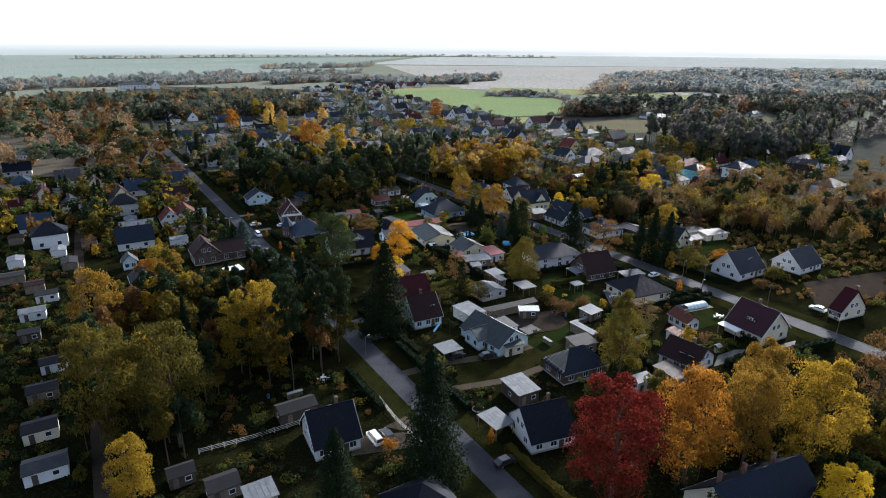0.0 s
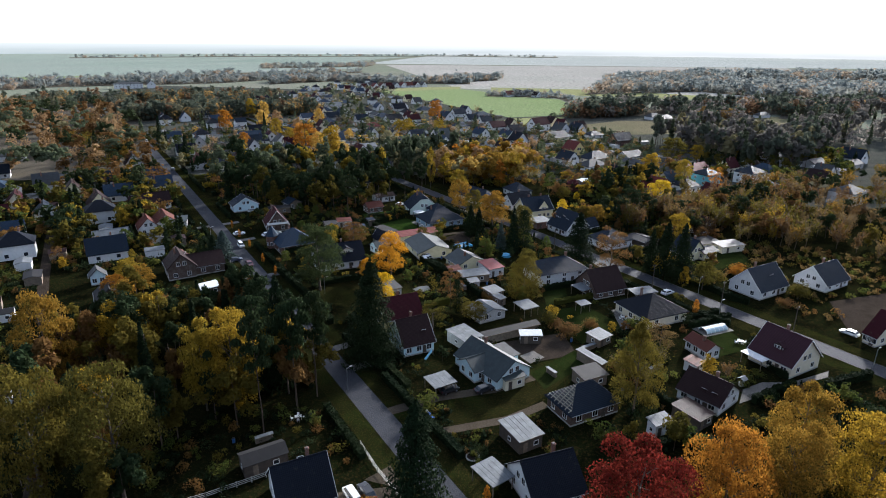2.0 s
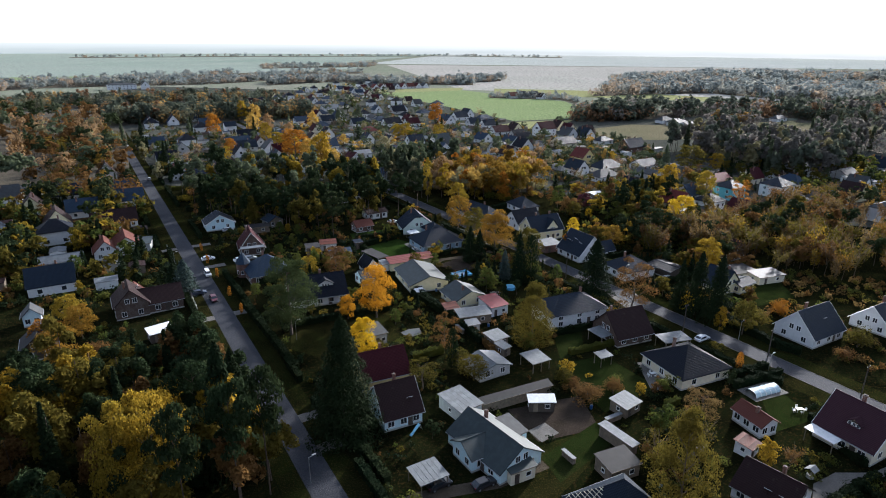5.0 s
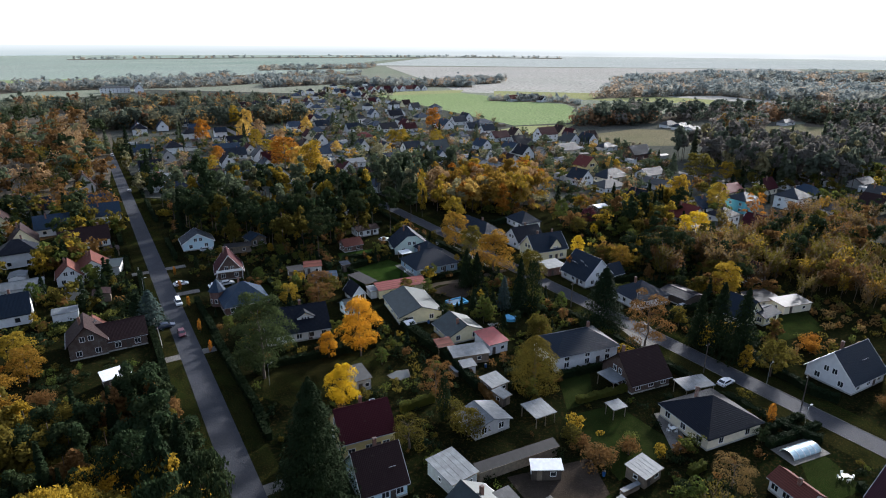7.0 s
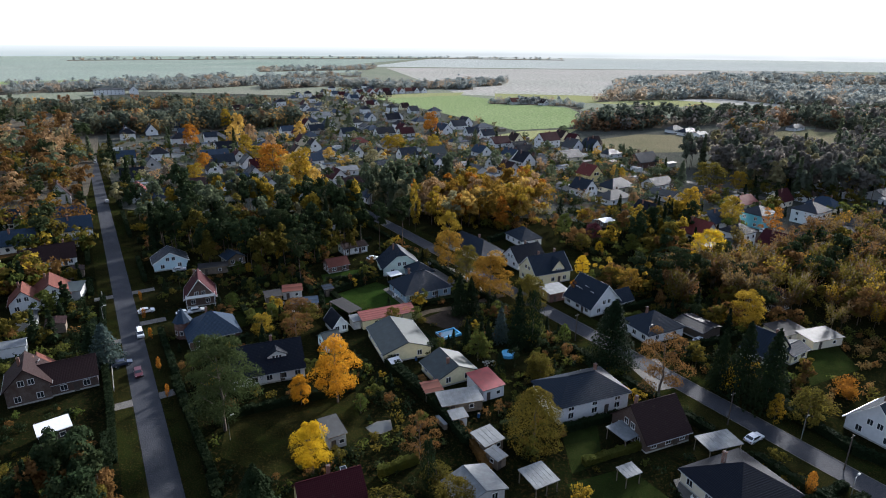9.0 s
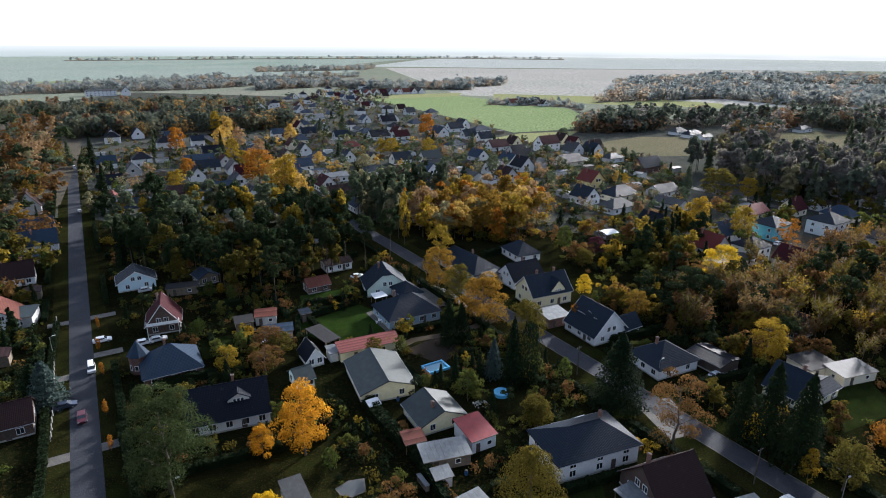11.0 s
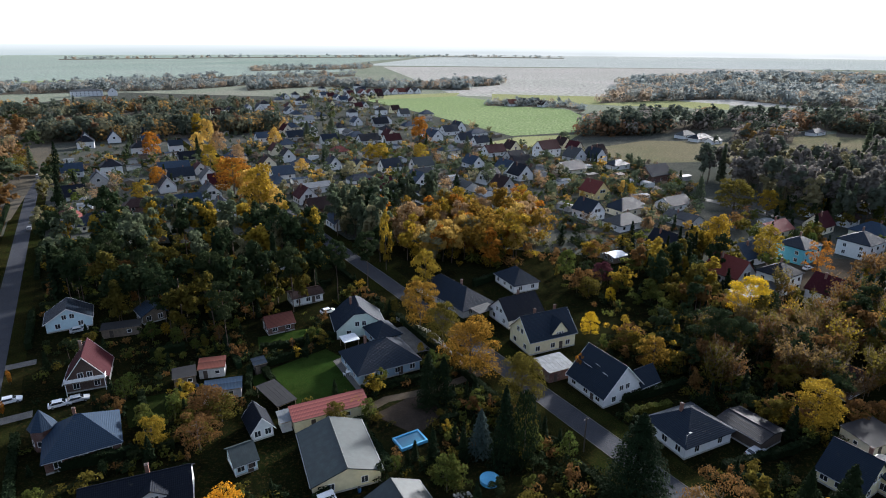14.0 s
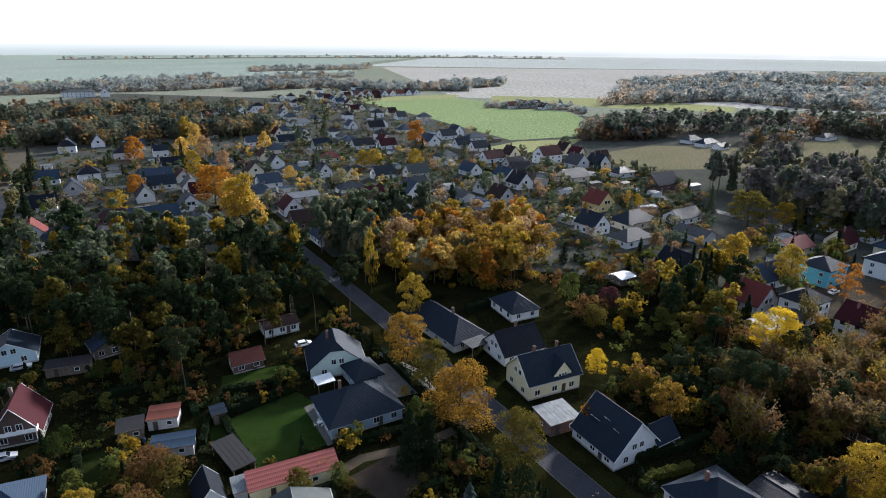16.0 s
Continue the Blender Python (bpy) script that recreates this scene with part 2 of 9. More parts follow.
LEAF = {
    "flame": leafy("orange_yellow_leaves", (0.52, 0.25, 0.018), (0.42, 0.22, 0.02), 0.5, 0.4, 1.35),
    # scots is a lit copy of the pine needles, sunlight put into its colour
    "scots": leafy("sunlit_pine_needles", (0.034, 0.055, 0.020), (0.05, 0.058, 0.020), 0.35, 0.4, 1.5),
    "amber": leafy("amber_leaves", (0.25, 0.135, 0.020), (0.15, 0.110, 0.020), 0.5, 0.35, 1.45),
    "olive": leafy("olive_leaves", (0.076, 0.068, 0.014), (0.118, 0.088, 0.015), 0.48, 0.4, 1.5),
    "green": leafy("green_leaves", (0.050, 0.076, 0.018), (0.10, 0.095, 0.02)),
    "gold": leafy("gold_leaves", (0.32, 0.200, 0.020), (0.19, 0.150, 0.022), 0.48, 0.4, 1.4),
    "yellow": leafy("yellow_leaves", (0.55, 0.36, 0.015), (0.46, 0.34, 0.03)),
    "orange": leafy("orange_leaves", (0.33, 0.130, 0.016), (0.25, 0.120, 0.018), 0.48, 0.4, 1.4),
    "rust": leafy("rust_leaves", (0.125, 0.066, 0.025), (0.15, 0.085, 0.025)),
    "red": leafy("dark_red_leaves", (0.115, 0.013, 0.011), (0.14, 0.035, 0.014), 0.48, 0.35, 1.5),
    "brown": leafy("brown_leaves", (0.15, 0.100, 0.042), (0.18, 0.118, 0.040)),
    "needle": leafy("dark_needles", (0.009, 0.018, 0.008), (0.015, 0.022, 0.008), 0.2),
    "pine": leafy("pine_needles", (0.019, 0.033, 0.014), (0.030, 0.037, 0.014), 0.28),
    "bluespruce": leafy("blue_spruce_needles", (0.045, 0.065, 0.06), (0.04, 0.06, 0.05), 0.2),
    # Far and edge foliage is paled and greyed: distance haze painted into the colour.
    "fargreen": leafy("hazed_green_leaves", (0.180, 0.210, 0.205), (0.19, 0.212, 0.205), 0.5, 0.94, 1.05),
    "farolive": leafy("hazed_olive_leaves", (0.210, 0.220, 0.195), (0.22, 0.222, 0.195), 0.5, 0.94, 1.05),
    "farrust": leafy("hazed_rust_leaves", (0.28, 0.215, 0.155), (0.27, 0.22, 0.16), 0.5, 0.94, 1.05),
    "edgepine": leafy("edge_hazed_pine_needles", (0.085, 0.102, 0.075), (0.095, 0.108, 0.075), 0.5, 0.85, 1.12),
    "edgeolive": leafy("edge_hazed_olive_leaves", (0.105, 0.108, 0.066), (0.12, 0.11, 0.068), 0.5, 0.85, 1.12),
    "edgerust": leafy("edge_hazed_rust_leaves", (0.175, 0.105, 0.058), (0.17, 0.105, 0.06), 0.5, 0.85, 1.12),
    "edgegold": leafy("edge_hazed_gold_leaves", (0.27, 0.165, 0.06), (0.24, 0.16, 0.06), 0.5, 0.85, 1.12),
    "edgetwig": leafy("edge_hazed_twigs", (0.215, 0.19, 0.165), (0.22, 0.195, 0.17), 0.5, 0.88, 1.1),
    "hazepine": leafy("hazed_pine_crowns", (0.125, 0.120, 0.105), (0.135, 0.125, 0.108), 0.5, 0.8, 1.15),
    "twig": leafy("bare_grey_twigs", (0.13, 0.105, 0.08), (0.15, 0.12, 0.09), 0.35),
    # The four mid tones are lifted the same way, for mid-distance haze.
    "midolive": leafy("mid_hazed_olive_leaves", (0.19, 0.180, 0.095), (0.22, 0.19, 0.10), 0.5, 0.85, 1.12),
    "midgold": leafy("mid_hazed_gold_leaves", (0.44, 0.28, 0.06), (0.38, 0.26, 0.07), 0.5, 0.85, 1.12),
    "midgreen": leafy("mid_hazed_needles", (0.076, 0.099, 0.058), (0.09, 0.104, 0.058), 0.45, 0.85, 1.12),
    "midrust": leafy("mid_hazed_rust_leaves", (0.28, 0.17, 0.085), (0.27, 0.18, 0.09), 0.5, 0.85, 1.12),
    "purple": leafy("purple_leaves", (0.06, 0.02, 0.03), (0.08, 0.03, 0.03)),
}
# Garden ground is near black: tree shade is carried in its base colour.
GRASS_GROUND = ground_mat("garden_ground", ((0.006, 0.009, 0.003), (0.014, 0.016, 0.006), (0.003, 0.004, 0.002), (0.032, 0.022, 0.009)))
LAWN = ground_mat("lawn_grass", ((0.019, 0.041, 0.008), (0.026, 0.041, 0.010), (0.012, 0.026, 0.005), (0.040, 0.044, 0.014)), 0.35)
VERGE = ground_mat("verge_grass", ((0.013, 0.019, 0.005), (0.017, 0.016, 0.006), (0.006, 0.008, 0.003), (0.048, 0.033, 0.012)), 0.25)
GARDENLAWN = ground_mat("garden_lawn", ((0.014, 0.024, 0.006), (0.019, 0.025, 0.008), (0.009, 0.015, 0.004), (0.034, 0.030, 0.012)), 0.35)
LITTER = ground_mat("leaf_litter", ((0.070, 0.048, 0.026), (0.055, 0.040, 0.022), (0.11, 0.062, 0.024), (0.15, 0.075, 0.02)), 0.3)
SOIL = ground_mat("bare_soil", ((0.040, 0.031, 0.025), (0.048, 0.038, 0.030), (0.028, 0.022, 0.017), (0.065, 0.054, 0.040)), 0.3)
ASPHALT = ground_mat("asphalt", ((0.038, 0.042, 0.052), (0.045, 0.048, 0.057), (0.031, 0.034, 0.042), (0.056, 0.055, 0.056)), 0.35, 0.85)
PAVING = ground_mat("concrete_paving", ((0.125, 0.12, 0.112), (0.15, 0.142, 0.13), (0.10, 0.095, 0.088), (0.17, 0.155, 0.135)), 0.5, 0.85)
SAND = ground_mat("sandy_track", ((0.078, 0.063, 0.047), (0.062, 0.051, 0.039), (0.092, 0.075, 0.057), (0.036, 0.034, 0.020)), 0.4)
FIELD = ground_mat("winter_wheat", ((0.20, 0.255, 0.115), (0.215, 0.265, 0.13), (0.185, 0.24, 0.11), (0.225, 0.26, 0.14)), 0.01)
MEADOW = ground_mat("meadow", ((0.25, 0.265, 0.12), (0.27, 0.265, 0.135), (0.23, 0.245, 0.12), (0.28, 0.255, 0.135)), 0.02)
# Stubble, pasture and plain are whitened so that haze sits in their colours.
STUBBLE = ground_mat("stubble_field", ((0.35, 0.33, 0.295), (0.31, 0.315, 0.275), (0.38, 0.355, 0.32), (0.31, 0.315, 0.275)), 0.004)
FARGRASS = ground_mat("hazed_pasture", ((0.25, 0.295, 0.25), (0.21, 0.265, 0.215), (0.28, 0.31, 0.265), (0.24, 0.28, 0.24)), 0.004)
FARPLAIN = ground_mat("hazed_plain", ((0.19, 0.21, 0.155), (0.21, 0.21, 0.165), (0.17, 0.19, 0.14), (0.23, 0.22, 0.175)), 0.01)
# Lighter copy of the pasture: sun glare and haze put into the colour.
GLAREFIELD = ground_mat("glare_paled_far_field", ((0.37, 0.39, 0.36), (0.34, 0.37, 0.335), (0.40, 0.41, 0.38), (0.36, 0.375, 0.345)), 0.004)
# Far plots get a lighter ground colour that stands for distance haze.
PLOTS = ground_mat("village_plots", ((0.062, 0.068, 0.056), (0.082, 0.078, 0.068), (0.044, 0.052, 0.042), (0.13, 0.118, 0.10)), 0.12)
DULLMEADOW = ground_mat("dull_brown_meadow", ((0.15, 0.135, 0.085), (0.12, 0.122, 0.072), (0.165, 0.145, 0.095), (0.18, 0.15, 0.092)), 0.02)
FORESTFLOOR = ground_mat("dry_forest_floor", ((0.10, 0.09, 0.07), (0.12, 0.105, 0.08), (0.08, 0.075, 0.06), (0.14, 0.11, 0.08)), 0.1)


# ---- building blocks ----
def part(name, bm, material, parent, label=""):
    me = bpy.data.meshes.new(name)
    bm.to_mesh(me)
    bm.free()
    me.materials.append(material)
    ob = new(name, me)
    ob.parent = parent
    return tagged(ob, label)


def thing(name, x, y, rot=0.0, label="", category="", group="", z=0.0, kind=""):
    ob = new(name)
    ob.matrix_basis = pose(x, y, z, 0, 0, rot)
    return tagged(ob, label, category, group, kind)


def box(bm, x0, x1, y0, y1, z0, z1):
    v = [bm.verts.new((x, y, z)) for z in (z0, z1) for x, y in ((x0, y0), (x1, y0), (x1, y1), (x0, y1))]
    for f in ((3, 2, 1, 0), (4, 5, 6, 7), (0, 1, 5, 4), (1, 2, 6, 5), (2, 3, 7, 6), (3, 0, 4, 7)):
        bm.faces.new([v[i] for i in f])
    return bm


def boxed(*dims):
    return box(bmesh.new(), *dims)


def solid(bm, low, high):
    """A closed solid between two rings of the same length."""
    a, b = [bm.verts.new(p) for p in low], [bm.verts.new(p) for p in high]
    n = len(a)
    bm.faces.new(a[::-1])
    bm.faces.new(b)
    for i in range(n):
        bm.faces.new((a[i], a[(i + 1) % n], b[(i + 1) % n], b[i]))
    return bm


def tube(bm, p, q, r0, r1, n=6):
    p, q = Vector(p), Vector(q)
    d = (q - p).normalized()
    u = d.orthogonal().normalized()
    w = d.cross(u)
    ring = lambda c, r: [c + r * (math.cos(k * math.tau / n) * u + math.sin(k * math.tau / n) * w) for k in range(n)]
    return solid(bm, ring(p, r0), ring(q, r1))


CLEAR, PATHS = [], []


def slab(name, pts, z, material, label, category="", kind="structure", thick=0.02):
    """A flat paved or planted patch, laid on the ground."""
    if name not in ("ground", "plain", "forest_floor", "village_ground", "field", "meadow", "stubble", "pasture"):
        CLEAR.append([tuple(p) for p in pts])
    bm = bmesh.new()
    pts = [Vector((x, y, 0)) for x, y in pts]
    area = sum(a.x * b.y - b.x * a.y for a, b in zip(pts, pts[1:] + pts[:1]))
    if area < 0:
        pts.reverse()
    solid(bm, [(p.x, p.y, z - thick) for p in pts], [(p.x, p.y, z) for p in pts])
    me = bpy.data.meshes.new(name)
    bm.to_mesh(me)
    bm.free()
    me.materials.append(material)
    return tagged(new(name, me), label, category, "", kind)


def strip(name, pts, width, z, material, label, kind="structure", thick=0.03):
    """A road or path of that width along a line of points."""
    if name in ("lane", "driveway"):
        PATHS.append((list(pts), width))
    P = [Vector((*p, 0)) for p in pts]
    left, right = [], []
    for i, p in enumerate(P):
        d = (P[min(i + 1, len(P) - 1)] - P[max(i - 1, 0)]).normalized()
        n = Vector((-d.y, d.x, 0)) * width / 2
        left.append(p + n)
        right.append(p - n)
    bm = bmesh.new()
    top = [(bm.verts.new((a.x, a.y, z)), bm.verts.new((b.x, b.y, z))) for a, b in zip(left, right)]
    low = [(bm.verts.new((a.x, a.y, z - thick)), bm.verts.new((b.x, b.y, z - thick))) for a, b in zip(left, right)]
    for i in range(len(P) - 1):
        bm.faces.new((top[i][0], top[i][1], top[i + 1][1], top[i + 1][0]))
        bm.faces.new((top[i][0], top[i + 1][0], low[i + 1][0], low[i][0]))
        bm.faces.new((top[i][1], low[i][1], low[i + 1][1], top[i + 1][1]))
    me = bpy.data.meshes.new(name)
    bm.to_mesh(me)
    bm.free()
    me.materials.append(material)
    return tagged(new(name, me), label, "", "", kind)


# ---- houses ----
MESHES = {}


def shared(key, make):
    if key not in MESHES:
        MESHES[key] = make()
    return MESHES[key]


def window_mesh(w, h):
    def make():
        bm = bmesh.new()
        f = 0.09
        for d in ((-w / 2 - f, w / 2 + f, 0, 0.05, h / 2, h / 2 + f), (-w / 2 - f, w / 2 + f, 0, 0.09, -h / 2 - f, -h / 2),
                  (-w / 2 - f, -w / 2, 0, 0.05, -h / 2, h / 2), (w / 2, w / 2 + f, 0, 0.05, -h / 2, h / 2)):
            box(bm, *d)
        if w > 0.9:
            box(bm, -0.035, 0.035, 0.012, 0.045, -h / 2, h / 2)
        me = bpy.data.meshes.new("window")
        bm.to_mesh(me)
        bm.free()
        me.materials.append(WHITE)
        bm = boxed(-w / 2, w / 2, 0.0, 0.022, -h / 2, h / 2)
        pa = bpy.data.meshes.new("pane")
        bm.to_mesh(pa)
        bm.free()
        pa.materials.append(GLASS)
        return me, pa
    return shared(("window", w, h), make)


def far_window_mesh(w, h):
    """Frame and glass in one mesh, for houses far away."""
    def make():
        bm = boxed(-w / 2 - 0.09, w / 2 + 0.09, 0, 0.04, -h / 2 - 0.09, h / 2 + 0.09)
        box(bm, -w / 2, w / 2, 0, 0.05, -h / 2, h / 2)
        for k, f in enumerate(bm.faces):
            f.material_index = k // 6
        me = bpy.data.meshes.new("window")
        bm.to_mesh(me)
        bm.free()
        me.materials.append(WHITE)
        me.materials.append(GLASS)
        return me
    return shared(("far_window", w, h), make)


def add_window(parent, x, y, z, w, h, turn, lift=0.0, simple=False):
    """A framed window on a wall; turn 0 faces local +y. lift leans it back onto a roof."""
    if simple:
        ob = new("window", far_window_mesh(w, h))
        ob.parent = parent
        ob.matrix_basis = pose(x, y, z, 0, 0, turn)
        return ob
    me, pa = window_mesh(w, h)
    ob = new("window", me)
    ob.parent = parent
    ob.matrix_basis = pose(x, y, z, 0, 0, turn) @ pose(0, 0, 0, lift)
    p = new("pane", pa)
    p.parent = ob
    return ob


def roof_solid(L, W, ze, zr, kind, over=0.5, th=0.22, clip=0.0):
    """Pitched roof as one thick shell. Local x runs along the ridge."""
    bm = bmesh.new()
    slope = (zr - ze) / (W / 2)
    hy, hx = W / 2 + over, L / 2 + over * (1.0 if kind == "hip" else 0.8)
    z0 = ze - over * slope
    if kind == "hip":
        inset = min(W / 2 + over, hx - 0.02)
        ridge = hx - inset
    elif kind == "half":
        ridge = hx - clip
    else:
        ridge = hx
    for dz, flip in ((th, False), (0.0, True)):
        a = [bm.verts.new((x, y, z0 + dz)) for x, y in ((-hx, -hy), (hx, -hy), (hx, hy), (-hx, hy))]
        r = [bm.verts.new((x, 0, zr + dz)) for x in (-ridge, ridge)]
        if kind == "half":
            k = clip / 1.2
            zc = zr - k * slope * 1.0
            c = [bm.verts.new((s * hx, y * k, zc + dz)) for s in (-1, 1) for y in (-1, 1)]
            fs = [(a[0], a[1], c[2], r[1], r[0], c[0]), (a[2], a[3], c[1], r[0], r[1], c[3]), (c[0], r[0], c[1]), (c[3], r[1], c[2])]
            rim = [a[0], a[1], c[2], c[3], a[2], a[3], c[1], c[0]]
        else:
            fs = [(a[0], a[1], r[1], r[0]), (a[2], a[3], r[0], r[1])]
            if kind == "hip":
                fs += [(a[1], a[2], r[1]), (a[3], a[0], r[0])]
                rim = [a[0], a[1], a[2], a[3]]
            else:
                rim = [a[0], a[1], r[1], a[2], a[3], r[0]]
        for f in fs:
            bm.faces.new(f[::-1] if flip else f)
        if flip:
            n = len(rim)
            for i in range(n):
                bm.faces.new((rim[i], rim[(i + 1) % n], top[(i + 1) % n], top[i]))
        else:
            top = rim
    bmesh.ops.recalc_face_normals(bm, faces=bm.faces)
    return bm


def wall_solid(L, W, ze, zr, kind, clip=0.0):
    """The outer walls with their gables, as one closed body under the roof."""
    bm = bmesh.new()
    hx, hy = L / 2, W / 2
    prof = [(-hy, -0.3), (hy, -0.3), (hy, ze)]
    if kind in ("gable", "half"):
        top = zr - 0.02 - (clip / 1.2 if kind == "half" else 0) * (zr - ze) / hy
        k = (zr - top) / (zr - ze) * hy
        prof += [(k, top), (-k, top)]
    prof += [(-hy, ze)]
    solid(bm, [(-hx, y, z) for y, z in prof], [(hx, y, z) for y, z in prof])
    bmesh.ops.recalc_face_normals(bm, faces=bm.faces)
    return bm


def add_chimney(parent, x, y, zr, h=0.9, material=None, s=0.55):
    bm = boxed(x - s / 2, x + s / 2, y - s / 2, y + s / 2, zr - 1.6, zr + h)
    box(bm, x - s / 2 - 0.06, x + s / 2 + 0.06, y - s / 2 - 0.06, y + s / 2 + 0.06, zr + h, zr + h + 0.09)
    c = part("chimney", bm, material or CHIM, parent, "brick chimney")
    part("chimney_cap", boxed(x - s / 2 + 0.05, x + s / 2 - 0.05, y - s / 2 + 0.05, y + s / 2 - 0.05, zr + h + 0.09, zr + h + 0.2), POTTERY, c)


def add_skylight(parent, x, side, L, W, ze, zr, up=0.5, th=0.22, w=0.9, h=1.3):
    """A roof window lying on the slope (side -1: local -y)."""
    slope = math.atan2(zr - ze, W / 2)
    y = side * (W / 2) * (1 - up)
    z = ze + (zr - ze) * up + th / 1.0
    me, pa = window_mesh(w, h)
    ob = new("skylight", me)
    ob.parent = parent
    ob.matrix_basis = pose(x, y, z + 0.04, 0, 0, 180 if side < 0 else 0) @ pose(0, 0, 0, math.degrees(slope) - 90 + 0)
    p = new("pane", pa)
    p.parent = ob


def house(x, y, rot, L, W, ze, zr, kind="gable", wall="white", roof="black", label="", chim=(0.2,), sky=(), lows=3, ups=2,
          floors=1, name="house", category="house", gutter=True, clip=1.6, base=True, ends=(-1, 1), group="", over=0.5, simple=False, boards=False):
    h = thing(name, x, y, rot, label, category, group)
    part("wall", wall_solid(L, W, ze, zr, kind, clip), WALLS[wall], h)
    part("roof", roof_solid(L, W, ze, zr, kind, over, clip=clip), ROOFS[roof], h)
    if base:
        part("plinth", boxed(-L / 2 - 0.04, L / 2 + 0.04, -W / 2 - 0.04, W / 2 + 0.04, -0.3, 0.35), CONCRETE, h)
    slope = (zr - ze) / (W / 2)
    rl = L / 2 - (W / 2 if kind == "hip" else clip if kind == "half" else -0.3)
    if rl > 0.3 and not simple:
        part("ridge_cap", tube(bmesh.new(), (-rl, 0, zr + 0.2), (rl, 0, zr + 0.2), 0.12, 0.12), ROOFS[roof], h)
    if gutter:
        for s in (-1, 1):
            yy, zz = s * (W / 2 + over + 0.06), ze - over * slope + 0.1
            part("gutter", tube(bmesh.new(), (-L / 2 - 0.3, yy, zz), (L / 2 + 0.3, yy, zz), 0.07, 0.07, 6), ZINC, h)
    if boards:
        for sx in (-1, 1):
            for sy in (-1, 1):
                xx = sx * (L / 2 + over * 0.8 + 0.03)
                a, b = (sy * (W / 2 + over), ze - over * slope), (0, zr)
                lo = [(xx - 0.02, a[0], a[1] - 0.02), (xx - 0.02, b[0], b[1] - 0.02), (xx - 0.02, b[0], b[1] + 0.24), (xx - 0.02, a[0], a[1] + 0.24)]
                bm = solid(bmesh.new(), lo, [(p + 0.05, q, r) for p, q, r in lo])
                bmesh.ops.recalc_face_normals(bm, faces=bm.faces)
                part("barge_board", bm, WHITE, h)
    for c in chim:
        add_chimney(h, c * L, 0.12 * W, zr)
    for fx, side, up in sky:
        add_skylight(h, fx * L, side, L, W, ze, zr, up)
    zs = [min(1.5 + 2.6 * f, max(1.5, ze - 0.75)) for f in range(floors)]
    for z in zs:
        for s in (-1, 1):
            for i in range(lows):
                xx = (i + 0.5) / lows * L - L / 2
                add_window(h, xx, s * (W / 2), z, 1.2, 1.25, 0 if s > 0 else 180, simple=simple)
        for s in ends:
            for i in range(0 if simple and group else 2):
                add_window(h, s * (L / 2), (i - 0.5) * W * 0.5, z, 1.1, 1.25, -90 if s > 0 else 90)
    if kind in ("gable", "half") and zr - ze > 2.4:
        for s in ends:
            for i in range(ups):
                add_window(h, s * (L / 2), (i - (ups - 1) / 2) * 1.8, ze + (0.4 if simple else 1.0), 1.5 if simple else 1.0, 1.5 if simple else 1.2, -90 if s > 0 else 90, simple=simple)
    if simple:
        return h
    d = boxed(-0.5, 0.5, 0, 0.05, 0.1, 2.15)
    bmesh.ops.transform(d, matrix=pose(L * 0.18, -W / 2, 0, 0, 0, 180), verts=d.verts)
    dr = part("door", d, DARKWOOD, h)
    k = boxed(-0.38, -0.34, 0.05, 0.10, 1.05, 1.17)
    bmesh.ops.transform(k, matrix=pose(L * 0.18, -W / 2, 0, 0, 0, 180), verts=k.verts)
    part("door_handle", k, ZINC, dr)
    return h


def add_dormer(h, x, side, W, ze, zr, w=3.0, up=0.3, height=1.5, wall="white", roof="black"):
    """A gabled dormer on the slope."""
    slope = (zr - ze) / (W / 2)
    yf = side * (W / 2) * (1 - up)
    zf = ze + (zr - ze) * up
    top = zf + height
    d = new("dormer")
    d.parent = h
    bm = bmesh.new()
    yb = side * max(0.2, (zr - top) / slope)
    pts = [(x - w / 2, zf - 0.1), (x + w / 2, zf - 0.1), (x + w / 2, zf + 0.75), (x, top), (x - w / 2, zf + 0.75)]
    solid(bm, [(a, yf, b) for a, b in pts], [(a, yf - side * 0.3, b) for a, b in pts])
    bmesh.ops.recalc_face_normals(bm, faces=bm.faces)
    part("dormer_front", bm, WALLS[wall], d)
    bm = bmesh.new()
    ybe = side * max(0.2, (zr - zf - 0.65) / slope)
    for s in (-1, 1):
        lo = [(x + s * (w / 2 + 0.35), yf + side * 0.35, zf + 0.6), (x, yf + side * 0.35, top + 0.1), (x, yb, top + 0.1), (x + s * (w / 2 + 0.35), ybe, zf + 0.6)]
        solid(bm, lo, [(a, b, c + 0.18) for a, b, c in lo])
    bmesh.ops.recalc_face_normals(bm, faces=bm.faces)
    part("dormer_roof", bm, ROOFS[roof], d)
    for i in range(3):
        add_window(d, x + (i - 1) * 0.75, yf, zf + 0.45, 0.5, 0.6, 0 if side > 0 else 180)
    return d


